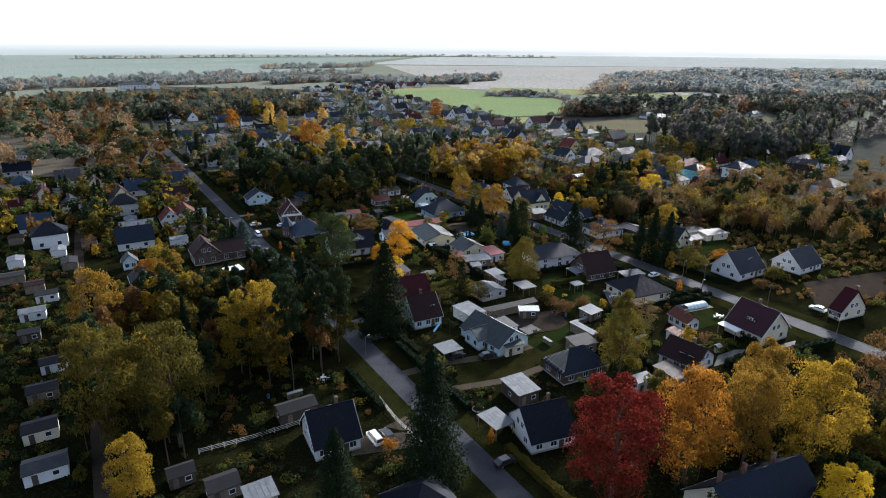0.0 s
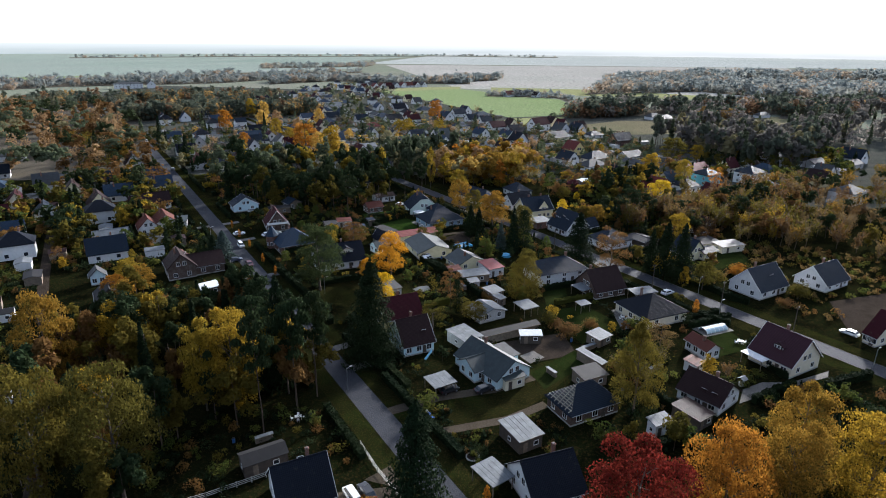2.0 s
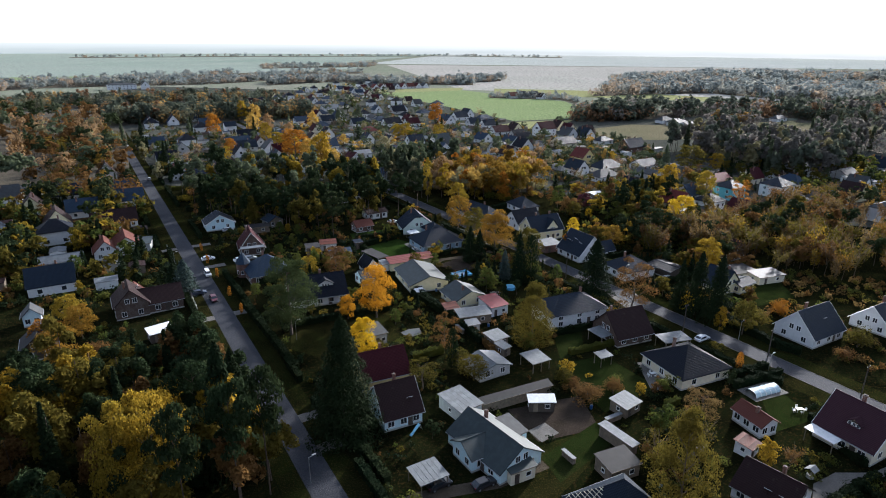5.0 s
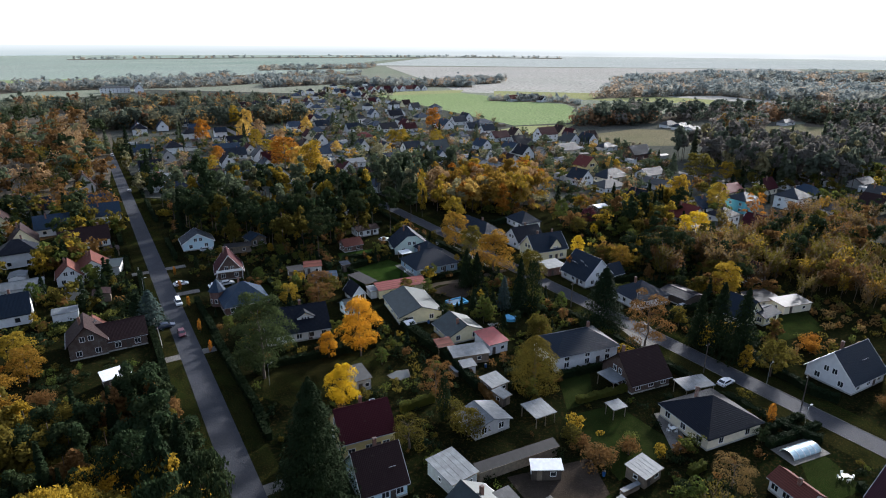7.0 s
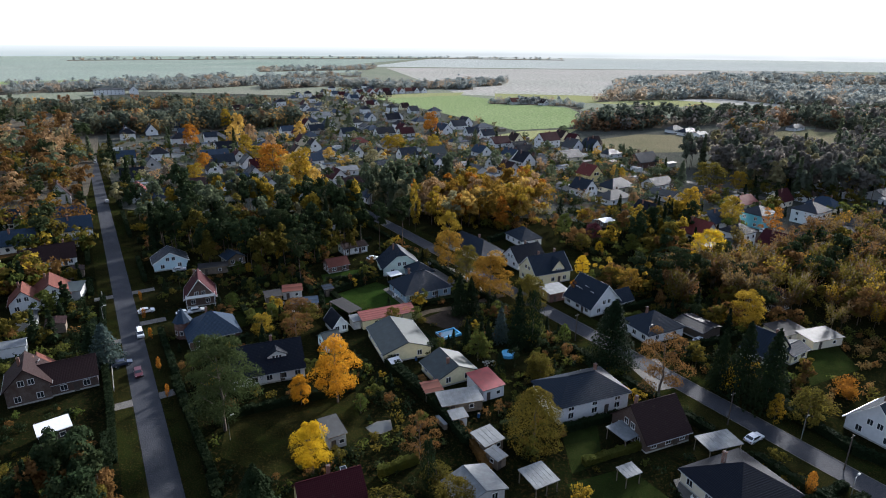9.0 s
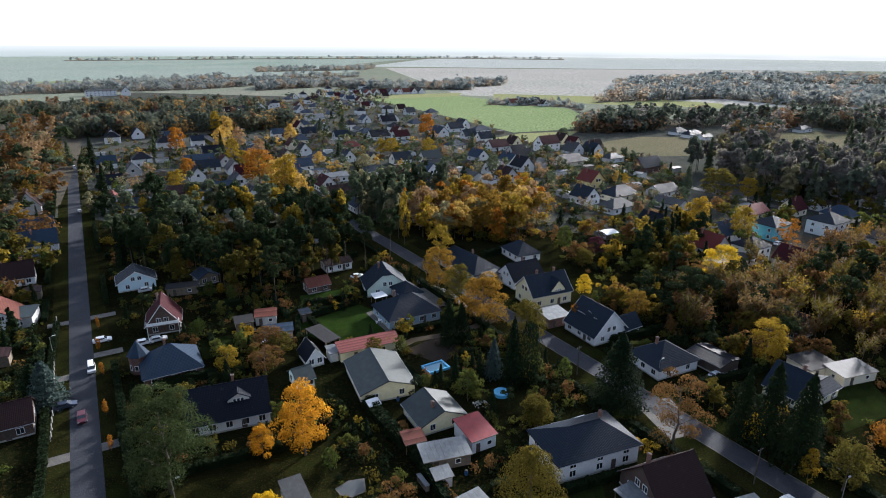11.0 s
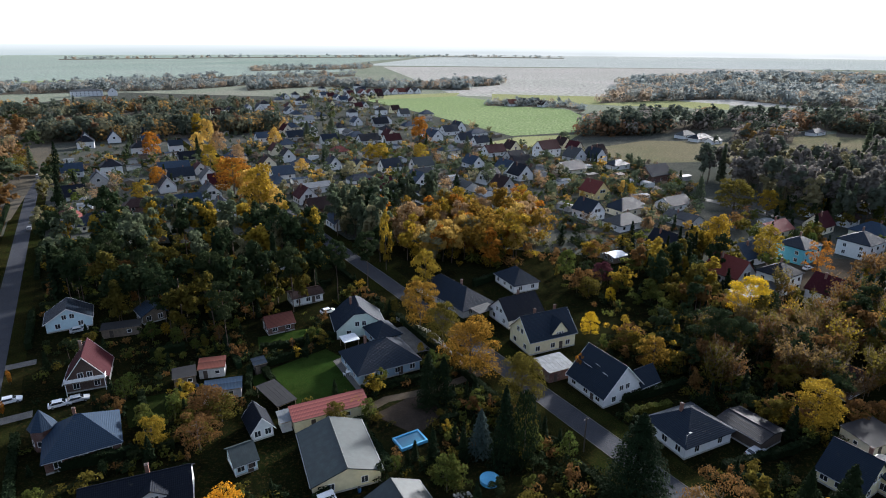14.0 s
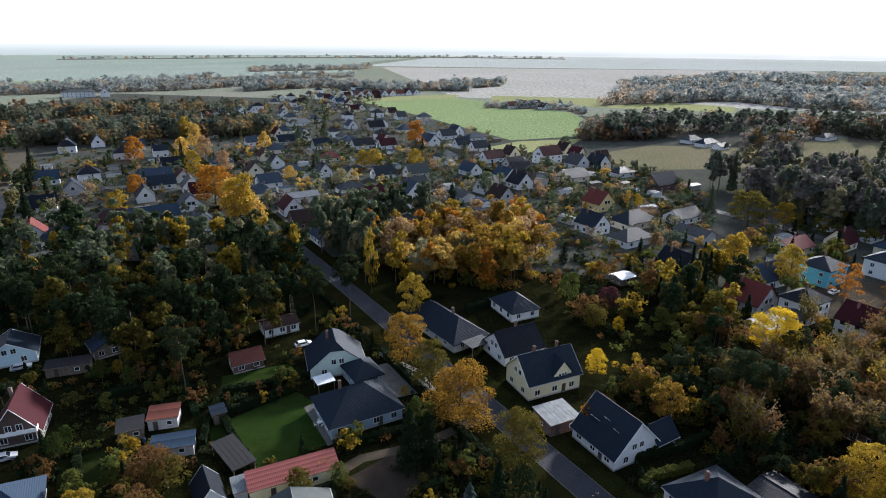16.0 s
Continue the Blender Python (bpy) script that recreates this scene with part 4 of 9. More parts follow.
def wood(name, poly, count, seed, kinds, hmin, hmax, label, n=140, wide=0.62, size=1.0, trunks=True, clear=False, ragged=0.5):
    """A stand of many trees, nobody could count: crowns and trunks in two parts."""
    rng = np.random.default_rng(seed)
    poly = np.array(poly)
    lo, hi = poly.min(0), poly.max(0)
    spots = []
    while len(spots) < count:
        p = lo + rng.random(2) * (hi - lo)
        inside = False
        for (xa, ya), (xb, yb) in zip(poly, np.roll(poly, -1, 0)):
            if (ya > p[1]) != (yb > p[1]) and p[0] < (xb - xa) * (p[1] - ya) / (yb - ya) + xa:
                inside = not inside
        if inside and (not clear or free(p, 0.6)) and (p[1] > 420 or street_gap(*p)[0] > 3.2 + 0.28 * wide * hmax):
            spots.append(p)
    n = int(n * (2 if lo[1] < 400 else 1.4))
    base = thing(name, 0, 0, 0, label, "woodland", "", kind="stuff")
    groups, shoots = {}, []
    tb = bmesh.new() if trunks else None
    for p in spots:
        kind, colour = kinds[int(rng.integers(0, len(kinds)))]
        h = rng.uniform(hmin, hmax)
        w = h * wide * rng.uniform(0.75, 1.15) * (0.55 if kind == "spruce" else 1)
        m = n
        if kind == "spruce":
            f = rng.random(m) ** 1.3
            ang, out = rng.random(m) * math.tau, np.sqrt(rng.random(m)) * (1 - f) ** 0.8 * 0.5
            c = np.stack([np.cos(ang) * out, np.sin(ang) * out, 0.08 + 0.92 * f], 1)
            nn = np.stack([np.cos(ang) * 0.6, np.sin(ang) * 0.6, np.ones(m)], 1) + rng.normal(size=(m, 3)) * 0.4
        elif kind == "bush":
            w = h * rng.uniform(0.8, 1.5)
            u = unit(rng, m)
            lob = rng.normal(size=(4, 3)) * [0.22, 0.22, 0.1] + [0, 0, 0.45]
            c = lob[rng.integers(0, 4, m)] + u * (rng.uniform(0.2, 0.4, m))[:, None]
            c[:, 2] = np.abs(c[:, 2])
            nn = u + [0, 0, 0.5 - ragged] + rng.normal(size=(m, 3)) * ragged
        elif kind == "bare":
            limbs = 13
            root = np.stack([np.zeros(limbs), np.zeros(limbs), rng.uniform(0.18, 0.62, limbs)], 1)
            a, out = np.arange(limbs) * 2.4 + rng.normal(size=limbs) * 0.3, rng.uniform(0.22, 0.5, limbs)
            tip = root + np.stack([np.cos(a) * out, np.sin(a) * out, rng.uniform(0.22, 0.38, limbs)], 1)
            which, f = rng.integers(0, limbs, 90), rng.uniform(0.15, 1.0, 90)
            foot = root[which] + (tip - root)[which] * f[:, None]
            head = foot + (tip - root)[which] * rng.uniform(0.2, 0.5, 90)[:, None] + rng.normal(size=(90, 3)) * [0.06, 0.06, 0.05] + [0, 0, 0.05]
            shoots.append((foot * [w, w, h] + [p[0], p[1], 0], head * [w, w, h] + [p[0], p[1], 0], np.full(90, 0.0055 * h)))
            shoots.append((root * [w, w, h] + [p[0], p[1], 0], tip * [w, w, h] + [p[0], p[1], 0], np.full(limbs, 0.009 * h)))
            m = n
            which, f = rng.integers(0, limbs, m), rng.uniform(0.35, 1.1, m)
            c = root[which] + (tip - root)[which] * f[:, None] + rng.normal(size=(m, 3)) * [0.07, 0.07, 0.06]
            nn = unit(rng, m)
        else:
            k = 14
            zc, zs = (0.70, 0.13) if kind == "pine" else (0.54, 0.17)
            lob = rng.normal(size=(k, 3)) * [0.2, 0.2, zs] + [0, 0, zc]
            lob[:, :2] *= np.clip(1.35 - np.abs(lob[:, 2:] - zc) * 2.0, 0.3, 1.35)
            u = unit(rng, m)
            u[:, 2] = np.abs(u[:, 2]) - 0.3 * rng.random(m)
            c = lob[rng.integers(0, k, m)] + u * (rng.uniform(0.12, 0.22, m))[:, None] * [1, 1, 0.6]
            nn = u + [0, 0, 0.5 - ragged] + rng.normal(size=(m, 3)) * ragged
        groups.setdefault(colour, []).append((c * [w, w, h] + [p[0], p[1], 0], nn, np.full(m, h * (0.13 if kind == "bush" else 0.046 if kind == "bare" else 0.078) * size * math.sqrt((72 if kind == "bush" else 168) * 2 / 2 / n) * 1.42 * 0.78)))
        if trunks and kind != "bush":
            tube(tb, (p[0], p[1], -0.2), (p[0] + rng.normal() * 0.3, p[1] + rng.normal() * 0.3, h * 0.85), h * 0.010, h * 0.003, 5)
    for colour, rows in groups.items():
        c, nn, s = (np.concatenate(z) for z in zip(*rows))
        ob = new("crowns", leaves_mesh("crowns", c, nn, s, LEAF[colour], rng))
        ob.parent = base
    if shoots:
        foot, head, wide_at = (np.concatenate(z) for z in zip(*shoots))
        side = np.cross(head - foot, rng.normal(size=foot.shape))
        side *= (wide_at / np.linalg.norm(side, axis=1))[:, None]
        me = bpy.data.meshes.new("twigs")
        me.from_pydata(np.stack([foot + side, foot - side, head], 1).reshape(-1, 3).tolist(), [], np.arange(3 * len(foot)).reshape(-1, 3).tolist())
        me.materials.append(LEAF["twig"])
        ob = new("twigs", me)
        ob.parent = base
    if trunks:
        part("trunks", tb, PINEBARK, base)
    return base


def far_backdrop():
    """A ring beyond the last fields, glowing with painted haze and low sky."""
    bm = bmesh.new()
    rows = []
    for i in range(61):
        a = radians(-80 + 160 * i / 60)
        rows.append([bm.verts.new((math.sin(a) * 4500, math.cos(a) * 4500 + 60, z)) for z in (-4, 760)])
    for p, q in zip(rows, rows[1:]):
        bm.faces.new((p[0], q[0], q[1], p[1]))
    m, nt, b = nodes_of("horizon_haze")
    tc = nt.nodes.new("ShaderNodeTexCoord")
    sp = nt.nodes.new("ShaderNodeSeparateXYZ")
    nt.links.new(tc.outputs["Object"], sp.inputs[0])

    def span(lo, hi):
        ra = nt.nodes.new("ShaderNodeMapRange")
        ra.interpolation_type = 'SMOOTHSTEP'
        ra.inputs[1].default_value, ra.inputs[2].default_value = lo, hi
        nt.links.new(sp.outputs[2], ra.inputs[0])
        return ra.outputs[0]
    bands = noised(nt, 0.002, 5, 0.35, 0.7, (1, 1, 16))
    # painted glare: the glow rises towards the sunward east
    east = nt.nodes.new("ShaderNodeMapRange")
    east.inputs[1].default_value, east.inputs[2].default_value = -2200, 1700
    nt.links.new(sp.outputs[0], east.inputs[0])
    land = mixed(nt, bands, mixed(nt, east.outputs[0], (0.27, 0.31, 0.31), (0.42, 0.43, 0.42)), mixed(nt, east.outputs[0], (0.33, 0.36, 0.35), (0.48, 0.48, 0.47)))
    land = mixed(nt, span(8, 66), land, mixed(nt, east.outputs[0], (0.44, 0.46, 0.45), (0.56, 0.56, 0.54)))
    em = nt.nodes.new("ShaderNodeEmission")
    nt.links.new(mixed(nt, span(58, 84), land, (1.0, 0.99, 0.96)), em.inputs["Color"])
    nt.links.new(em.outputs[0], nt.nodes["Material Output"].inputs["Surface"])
    me = bpy.data.meshes.new("backdrop")
    bm.to_mesh(me)
    bm.free()
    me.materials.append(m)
    ob = tagged(new("backdrop", me), "glowing backdrop painted as distant haze and low white sky", "", "", "structure")
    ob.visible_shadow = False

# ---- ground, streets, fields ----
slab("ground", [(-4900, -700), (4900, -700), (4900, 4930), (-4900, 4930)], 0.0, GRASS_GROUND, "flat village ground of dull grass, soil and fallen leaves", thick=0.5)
slab("plain", [(-4700, 250), (-560, 300), (-420, 420), (-300, 560), (300, 560), (330, 470), (4700, 430), (4700, 4850), (-4700, 4850)], 0.002, FARPLAIN, "open plain beyond the village, haze in its colour")
slab("village_ground", [(-620, 640), (-300, 330), (-150, 325), (-60, 345), (20, 340), (150, 300), (420, 420), (260, 700), (60, 830), (-240, 960), (-620, 1000)], 0.004, PLOTS, "grass and sandy plots of the far village, lightened for haze")
STREET_A = [(150, -100), (-1.3, 87), (-73.5, 176.7), (-188.2, 318.5), (-337.9, 503.5), (-460, 655)]
STREET_B = [(165, 53), (80.2, 155), (28, 218.5), (-5, 258.5), (-47, 309), (-129, 405), (-210, 502), (-300, 610)]
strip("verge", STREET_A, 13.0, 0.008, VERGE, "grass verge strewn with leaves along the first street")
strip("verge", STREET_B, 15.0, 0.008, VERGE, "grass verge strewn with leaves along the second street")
strip("road", STREET_A, 5.2, 0.03, ASPHALT, "worn grey asphalt village street")
strip("kerb", [(167.1, 54.8), (82.3, 156.8), (30.1, 220.3), (-2.9, 260.3), (-44.9, 310.8), (-126.9, 406.8)], 0.12, 0.09, PAVING, "grey concrete kerb along the second street", thick=0.14)
strip("kerb", [(162.9, 51.2), (78.1, 153.2), (25.9, 216.7), (-7.1, 256.7), (-49.1, 307.2), (-131.1, 403.2)], 0.12, 0.09, PAVING, "grey concrete kerb along the second street", thick=0.14)
strip("road", STREET_B, 5.4, 0.03, ASPHALT, "grey asphalt street with pale line marks")
strip("road", [(2.5, 373.1), (17.9, 372.7), (38.4, 365.2), (53.4, 358.8), (65.2, 345.0)], 5.0, 0.028, SAND, "pale gravelled side street")
strip("road", [(-60, 610), (0, 538), (37, 495.3), (58.9, 471.6), (77.5, 450), (130, 388)], 5.5, 0.028, PAVING, "pale concrete side street")
strip("road", [(-224.2, 678.7), (-175.1, 613.4), (-132.1, 558.4), (-92.8, 502.9), (-63.4, 463.3), (-37.7, 436.6), (-16.4, 418.1)], 5.5, 0.028, PAVING, "pale village street between the far gardens")
strip("road", [(-129.3, 405.7), (-102.1, 425.8), (-74.0, 408.6), (-42.6, 413.8)], 4.0, 0.026, SAND, "narrow sandy lane between the far gardens")
strip("road", [(-194.4, 369.8), (-178.4, 397.6), (-176.3, 433.2), (-159.6, 444.1)], 4.0, 0.026, SAND, "narrow sandy lane between the cottages")
strip("lane", [(-58.5, 64.5), (-64.3, 72.6), (-80.0, 92.5), (-96.4, 113.3), (-115.3, 135.4), (-144.6, 171.4), (-176.8, 213.3)], 3.0, 0.020, SOIL, "dark rutted track beside the allotments")
strip("lane", [(-24.7, 116.7), (-14.0, 124.2), (-2.4, 129.0), (5.9, 135.2)], 2.6, 0.022, SAND, "sandy garden drive")
strip("lane", [(-27.8, 91.0), (-15.7, 95.2), (-21.1, 99.9)], 5.5, 0.022, SAND, "sandy yard beside the white house")
strip("lane", [(-12.5, 112.5), (0.8, 118.5), (8.5, 125.0)], 2.2, 0.022, SAND, "sandy path between gardens")
strip("lane", [(-32.4, 228.9), (-26.5, 237.1), (-16.2, 242.7), (-5.5, 252.9)], 2.4, 0.022, SAND, "trodden sandy garden path")
slab("yard", [(-33.5, 269.8), (-28.0, 273.4), (-16.5, 262.4), (-24.6, 257.8)], 0.02, PAVING, "grey paved drive beside the bungalow")
slab("terrace", [(-43.1, 251.3), (-41.2, 253.7), (-32.4, 241.3), (-33.9, 239.7)], 0.05, PAVING, "light paved terrace along the bungalow", thick=0.08)
slab("lawn", [(-59.5, 241.5), (-46.8, 256.9), (-40.9, 253.1), (-33.5, 240.7), (-45.6, 230.2), (-56.0, 236.3)], 0.014, LAWN, "mown green lawn behind the bungalow")
slab("lawn", [(-66.4, 260.3), (-53.3, 268.3), (-45.6, 261.2), (-62.8, 253.2)], 0.014, LAWN, "dark mown lawn behind a hedge")
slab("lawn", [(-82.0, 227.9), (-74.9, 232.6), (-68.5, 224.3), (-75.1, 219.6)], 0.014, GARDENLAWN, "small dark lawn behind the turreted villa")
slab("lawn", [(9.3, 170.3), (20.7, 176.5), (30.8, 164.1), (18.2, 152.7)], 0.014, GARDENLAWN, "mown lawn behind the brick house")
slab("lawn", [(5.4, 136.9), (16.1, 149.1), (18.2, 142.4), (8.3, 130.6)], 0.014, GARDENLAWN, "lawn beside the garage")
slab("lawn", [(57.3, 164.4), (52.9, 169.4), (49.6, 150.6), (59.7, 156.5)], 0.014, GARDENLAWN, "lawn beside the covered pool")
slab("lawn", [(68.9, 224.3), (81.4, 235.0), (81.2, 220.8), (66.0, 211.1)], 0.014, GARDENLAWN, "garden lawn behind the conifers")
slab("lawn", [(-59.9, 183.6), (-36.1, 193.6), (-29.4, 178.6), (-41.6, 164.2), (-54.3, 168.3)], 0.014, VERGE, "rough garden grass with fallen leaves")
slab("garden_soil", [(-27.9, 231.1), (-20.6, 240.0), (-13.2, 234.7), (-17.5, 225.7)], 0.012, SOIL, "bare trodden garden soil")
slab("garden_soil", [(-1.3, 150.8), (13.7, 158.1), (16.6, 147.2), (4.8, 141.2)], 0.012, SOIL, "bare garden soil round the shelter")
slab("garden_soil", [(92.1, 189.6), (124.5, 204.4), (113.5, 183.5), (87.5, 167.6)], 0.012, SOIL, "bare building plot with weeds")
slab("yard", [(88.2, 354.0), (121.1, 348.7), (102.3, 312.2), (85.6, 316.9)], 0.018, SAND, "sandy yard between the houses")
slab("yard", [(50.9, 136.6), (56.0, 140.2), (62.4, 141.1), (73.1, 147.5), (71.7, 144.7), (62.3, 139.4), (52.6, 133.6), (48.3, 130.8)], 0.02, PAVING, "paved drive in front of the plum-roofed house")
slab("lawn", [(3.0, 138.7), (14.7, 146.4), (16.4, 140.6), (10.3, 130.7), (3.0, 120.5), (-10.5, 114.5), (-11.9, 125.4), (-5.8, 126.3), (-1.8, 128.5), (4.8, 132.3)], 0.010, VERGE, "wide mottled lawn round the garage")
slab("lawn", [(9.0, 186.8), (16.5, 190.1), (16.2, 177.1), (10.4, 173.1)], 0.014, GARDENLAWN, "small lawn behind the white bungalow")
slab("terrace", [(28.1, 174.2), (31.8, 175.9), (32.5, 164.0), (29.2, 161.9)], 0.07, PAVING, "pale paved terrace beside the dark-roofed bungalow", thick=0.1)
slab("yard", [(26.0, 215.1), (33.9, 219.0), (37.6, 206.9), (30.9, 203.6)], 0.02, PAVING, "paved forecourt of the white villa")
strip("driveway", [(-84.7, 179.1), (-79.3, 183.5)], 2.8, 0.025, PAVING, "paved driveway crossing the verge")
strip("driveway", [(-98.9, 197.2), (-93.5, 201.6)], 2.8, 0.025, PAVING, "paved driveway crossing the verge")
strip("driveway", [(-105.4, 204.1), (-100.0, 208.5)], 2.8, 0.025, PAVING, "paved driveway crossing the verge")
strip("driveway", [(-126.3, 229.8), (-120.9, 234.2)], 2.8, 0.025, PAVING, "paved driveway crossing the verge")
strip("driveway", [(-78.4, 184.3), (-73.0, 188.7)], 2.8, 0.025, PAVING, "paved driveway crossing the verge")
strip("driveway", [(-103.3, 216.8), (-97.9, 221.2)], 2.8, 0.025, PAVING, "paved driveway crossing the verge")
strip("driveway", [(-119.1, 236.1), (-113.7, 240.5)], 2.8, 0.025, PAVING, "paved driveway crossing the verge")
strip("driveway", [(-37.2, 131.5), (-31.8, 135.9)], 2.8, 0.025, PAVING, "paved driveway crossing the verge")
strip("driveway", [(-43.3, 140.4), (-37.9, 144.8)], 2.8, 0.025, PAVING, "paved driveway crossing the verge")
slab("field", [(-222.0, 943.7), (-106.6, 1033.2), (49.5, 862.5), (60.2, 797.4), (42.7, 669.9), (-11.6, 637.4), (-114.4, 794.6)], 0.03, FIELD, "flat green field of winter wheat")
slab("meadow", [(-33.2, 591.1), (-6.9, 632.2), (46.4, 657.5), (29.7, 602.5), (-19.1, 564.5)], 0.03, MEADOW, "yellow-green meadow beside the village")
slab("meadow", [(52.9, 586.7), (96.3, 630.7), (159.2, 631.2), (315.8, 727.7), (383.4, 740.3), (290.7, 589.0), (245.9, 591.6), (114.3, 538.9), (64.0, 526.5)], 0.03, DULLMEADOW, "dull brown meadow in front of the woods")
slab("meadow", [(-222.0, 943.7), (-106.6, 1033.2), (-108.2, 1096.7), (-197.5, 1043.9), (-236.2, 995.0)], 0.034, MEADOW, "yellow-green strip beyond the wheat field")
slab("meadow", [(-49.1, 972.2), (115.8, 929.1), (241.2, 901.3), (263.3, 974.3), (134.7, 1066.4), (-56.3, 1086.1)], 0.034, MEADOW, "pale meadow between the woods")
slab("pasture", [(-1141.0, 1099.1), (-774.4, 1389.2), (-497.8, 1822.8), (-697.2, 2660.7), (-1251.4, 2164.1), (-1802.6, 1662.6)], 0.034, FARGRASS, "green field beyond the trees, haze in its colour")
slab("stubble", [(-110, 1050), (500, 900), (900, 2300), (-500, 2200)], 0.03, STUBBLE, "pale stubble field far beyond the village, haze in its colour")
slab("pasture", [(-4600, 1500), (-760, 1480), (-640, 4600), (-4600, 4600)], 0.03, FARGRASS, "wide green fields in the distance, haze in their colour")
slab("pasture", [(-600, 2300), (4500, 2350), (4500, 4800), (-600, 4800)], 0.03, GLAREFIELD, "wide fields towards the horizon, paled by painted sun glare")
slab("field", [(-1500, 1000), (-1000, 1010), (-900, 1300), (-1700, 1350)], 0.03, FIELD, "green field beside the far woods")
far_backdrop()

# ---- houses by the near street ----
house(-31.9, 92.2, 34.4, 8.4, 9.2, 2.9, 7.5, wall='white', roof='black', label='white rendered house with a black tiled roof beside a sandy yard', boards=True, chim=(0.2,), sky=((0.1, 1, 0.5),))
house(-11.7, 75.5, 39.3, 9.5, 9.5, 3, 6.5, kind='hip', roof='black', label='house with a dark pyramid roof beside the spruce', chim=())
house(7.4, 99.6, 27.6, 9.1, 9.7, 2.7, 7, wall='white', roof='black', label='white gabled house with a dark tiled roof below a red tree')
house(40.5, 83.8, 30.2, 18.3, 10.7, 3.0, 8, wall='cream', roof='slate', label='large house with a dark slate-coloured roof and brick chimneys', chim=(-0.38, -0.1, 0.25))
carport(-1.3, 99.6, 43.3, 4.8, 5.9, 2.6, roof='pale', label='carport with a pale flat roof beside the white house')
shed(3.3, 112.2, 36.5, 5.1, 6.5, 2.8, roof='pale', wall='dark', label='flat-roofed bungalow annexe with pale roof sheets', name='flat_building', category='outbuilding')
shed(-77.9, 76.7, 39.3, 6.5, 4.6, 2.4, roof='grey', wall='white', label='white-walled allotment hut with a low roof', fall=0.7, kind='gable', name='garden_hut', category='hut', group='allotment huts')
shed(-87.0, 86.3, 39.3, 5.6, 4.5, 2.4, roof='felt', wall='cream', label='cream allotment hut with a roofing-felt roof', fall=0.7, kind='gable', name='garden_hut', category='hut', group='allotment huts')
shed(-96.5, 98.2, 39.3, 5.5, 4.2, 2.4, roof='felt', wall='wood', label='weathered wooden allotment hut', fall=0.7, kind='gable', name='garden_hut', category='hut', group='allotment huts')
shed(-102.7, 109.0, 39.3, 5.2, 4, 2.4, roof='felt', wall='white', label='white-walled allotment hut with a low roof', fall=0.7, kind='gable', name='garden_hut', category='hut', group='allotment huts')
shed(-133.5, 144.1, 39.3, 5.5, 4, 2.4, roof='felt', wall='white', label='white-walled allotment hut with a low roof', fall=0.7, kind='gable', name='garden_hut', category='hut', group='allotment huts')
shed(-128.2, 132.6, 39.3, 6.0, 4, 2.4, roof='pale', wall='white', label='white-walled allotment hut with a low roof', fall=0.7, kind='gable', name='garden_hut', category='hut', group='allotment huts')
shed(-119.3, 121.2, 39.3, 4.5, 3.5, 2.4, roof='felt', wall='dark', label='dark wooden allotment shed', fall=0.7, kind='gable', name='garden_hut', category='hut', group='allotment huts')
carport(-80.5, 88.3, 51.3, 2.6, 2.7, 1.7, roof='pale', label='small pale plastic-roofed shelter in the allotments', name='garden_shelter', category='shelter')
shed(-53.9, 78.2, 39.3, 4.2, 3.2, 2.3, roof='felt', wall='dark', label='dark wooden garden shed', kind='gable', fall=0.8)
shed(-45.5, 76.4, 39.3, 5, 4, 2.4, roof='felt', wall='wood', label='wooden summer house with honey-coloured boards', kind='gable', fall=0.9)
shed(-38.3, 75.0, 39.3, 4.5, 4, 2.3, roof='pale', wall='grey', label='shed with a light grey flat roof')
shed(-41.3, 99.1, 39.3, 7.5, 4, 2.5, roof='felt', wall='dark', label='long dark wooden shed beside the board fence', kind='gable', fall=0.9)

# ---- gardens between the two streets, near end ----
house(15.7, 124.2, 33.6, 11.8, 7.7, 2.9, 6.2, kind='hip', wall='brown', roof='slate', label='hip-roofed house with one roof slope still being tiled', chim=())
house(-3.4, 136.9, -45.3, 14.3, 9.7, 2.5, 5.6, wall='cyan', roof='green', label='pale blue bungalow with a green-grey roof', chim=(-0.25,), over=0.4)
house(-6.0, 135.4, 39.3, 7, 6, 2.9, 4.6, wall='cyan', roof='green', label='low side wing of the pale blue bungalow', chim=(), ups=0, lows=2)
shed(1.1, 131.3, 34.6, 4.9, 3.2, 2.6, roof='green', wall='cream', label='flat-roofed garage with pale walls', name='garage', category='garage')
shed(-0.6, 141.4, 40.0, 3.4, 5.5, 2.8, roof='grey', wall='cyan', label='flat-roofed extension with a grey sheet roof', name='flat_building', category='outbuilding')
carport(-13.9, 127.2, 39.1, 5.5, 5.1, 2.4, roof='pale', label='carport with a pale sheet roof beside a hedge')
shed(5.4, 151.9, 9.1, 5.1, 1.9, 2.4, roof='white', wall='dark', label='garden shelter with a bright white roof and lattice window', name='garden_shelter', category='shelter')
shed(-10.8, 148.9, 45.0, 5.3, 7.1, 2.7, roof='pale', wall='grey', label='shed with a broad silvery sheet roof')
shed(0.4, 154.0, 34.0, 16.4, 1.6, 2.2, roof='felt', wall='wood', label='long narrow shed along the garden path', openings=0)
house(-29.1, 157.2, 32.1, 9.9, 9, 4, 8, wall='yellow', roof='maroon', label='yellow rendered house with a dark red tiled roof', chim=(0.02,), sky=((0.3, 1, 0.5),))
house(-23.6, 145.8, 34.1, 7.8, 9.3, 2.9, 7.6, wall='cyan', roof='brown', label='pale blue rendered house with a dark brown tiled roof', boards=True, chim=(0.05,), sky=((0.25, -1, 0.4),))
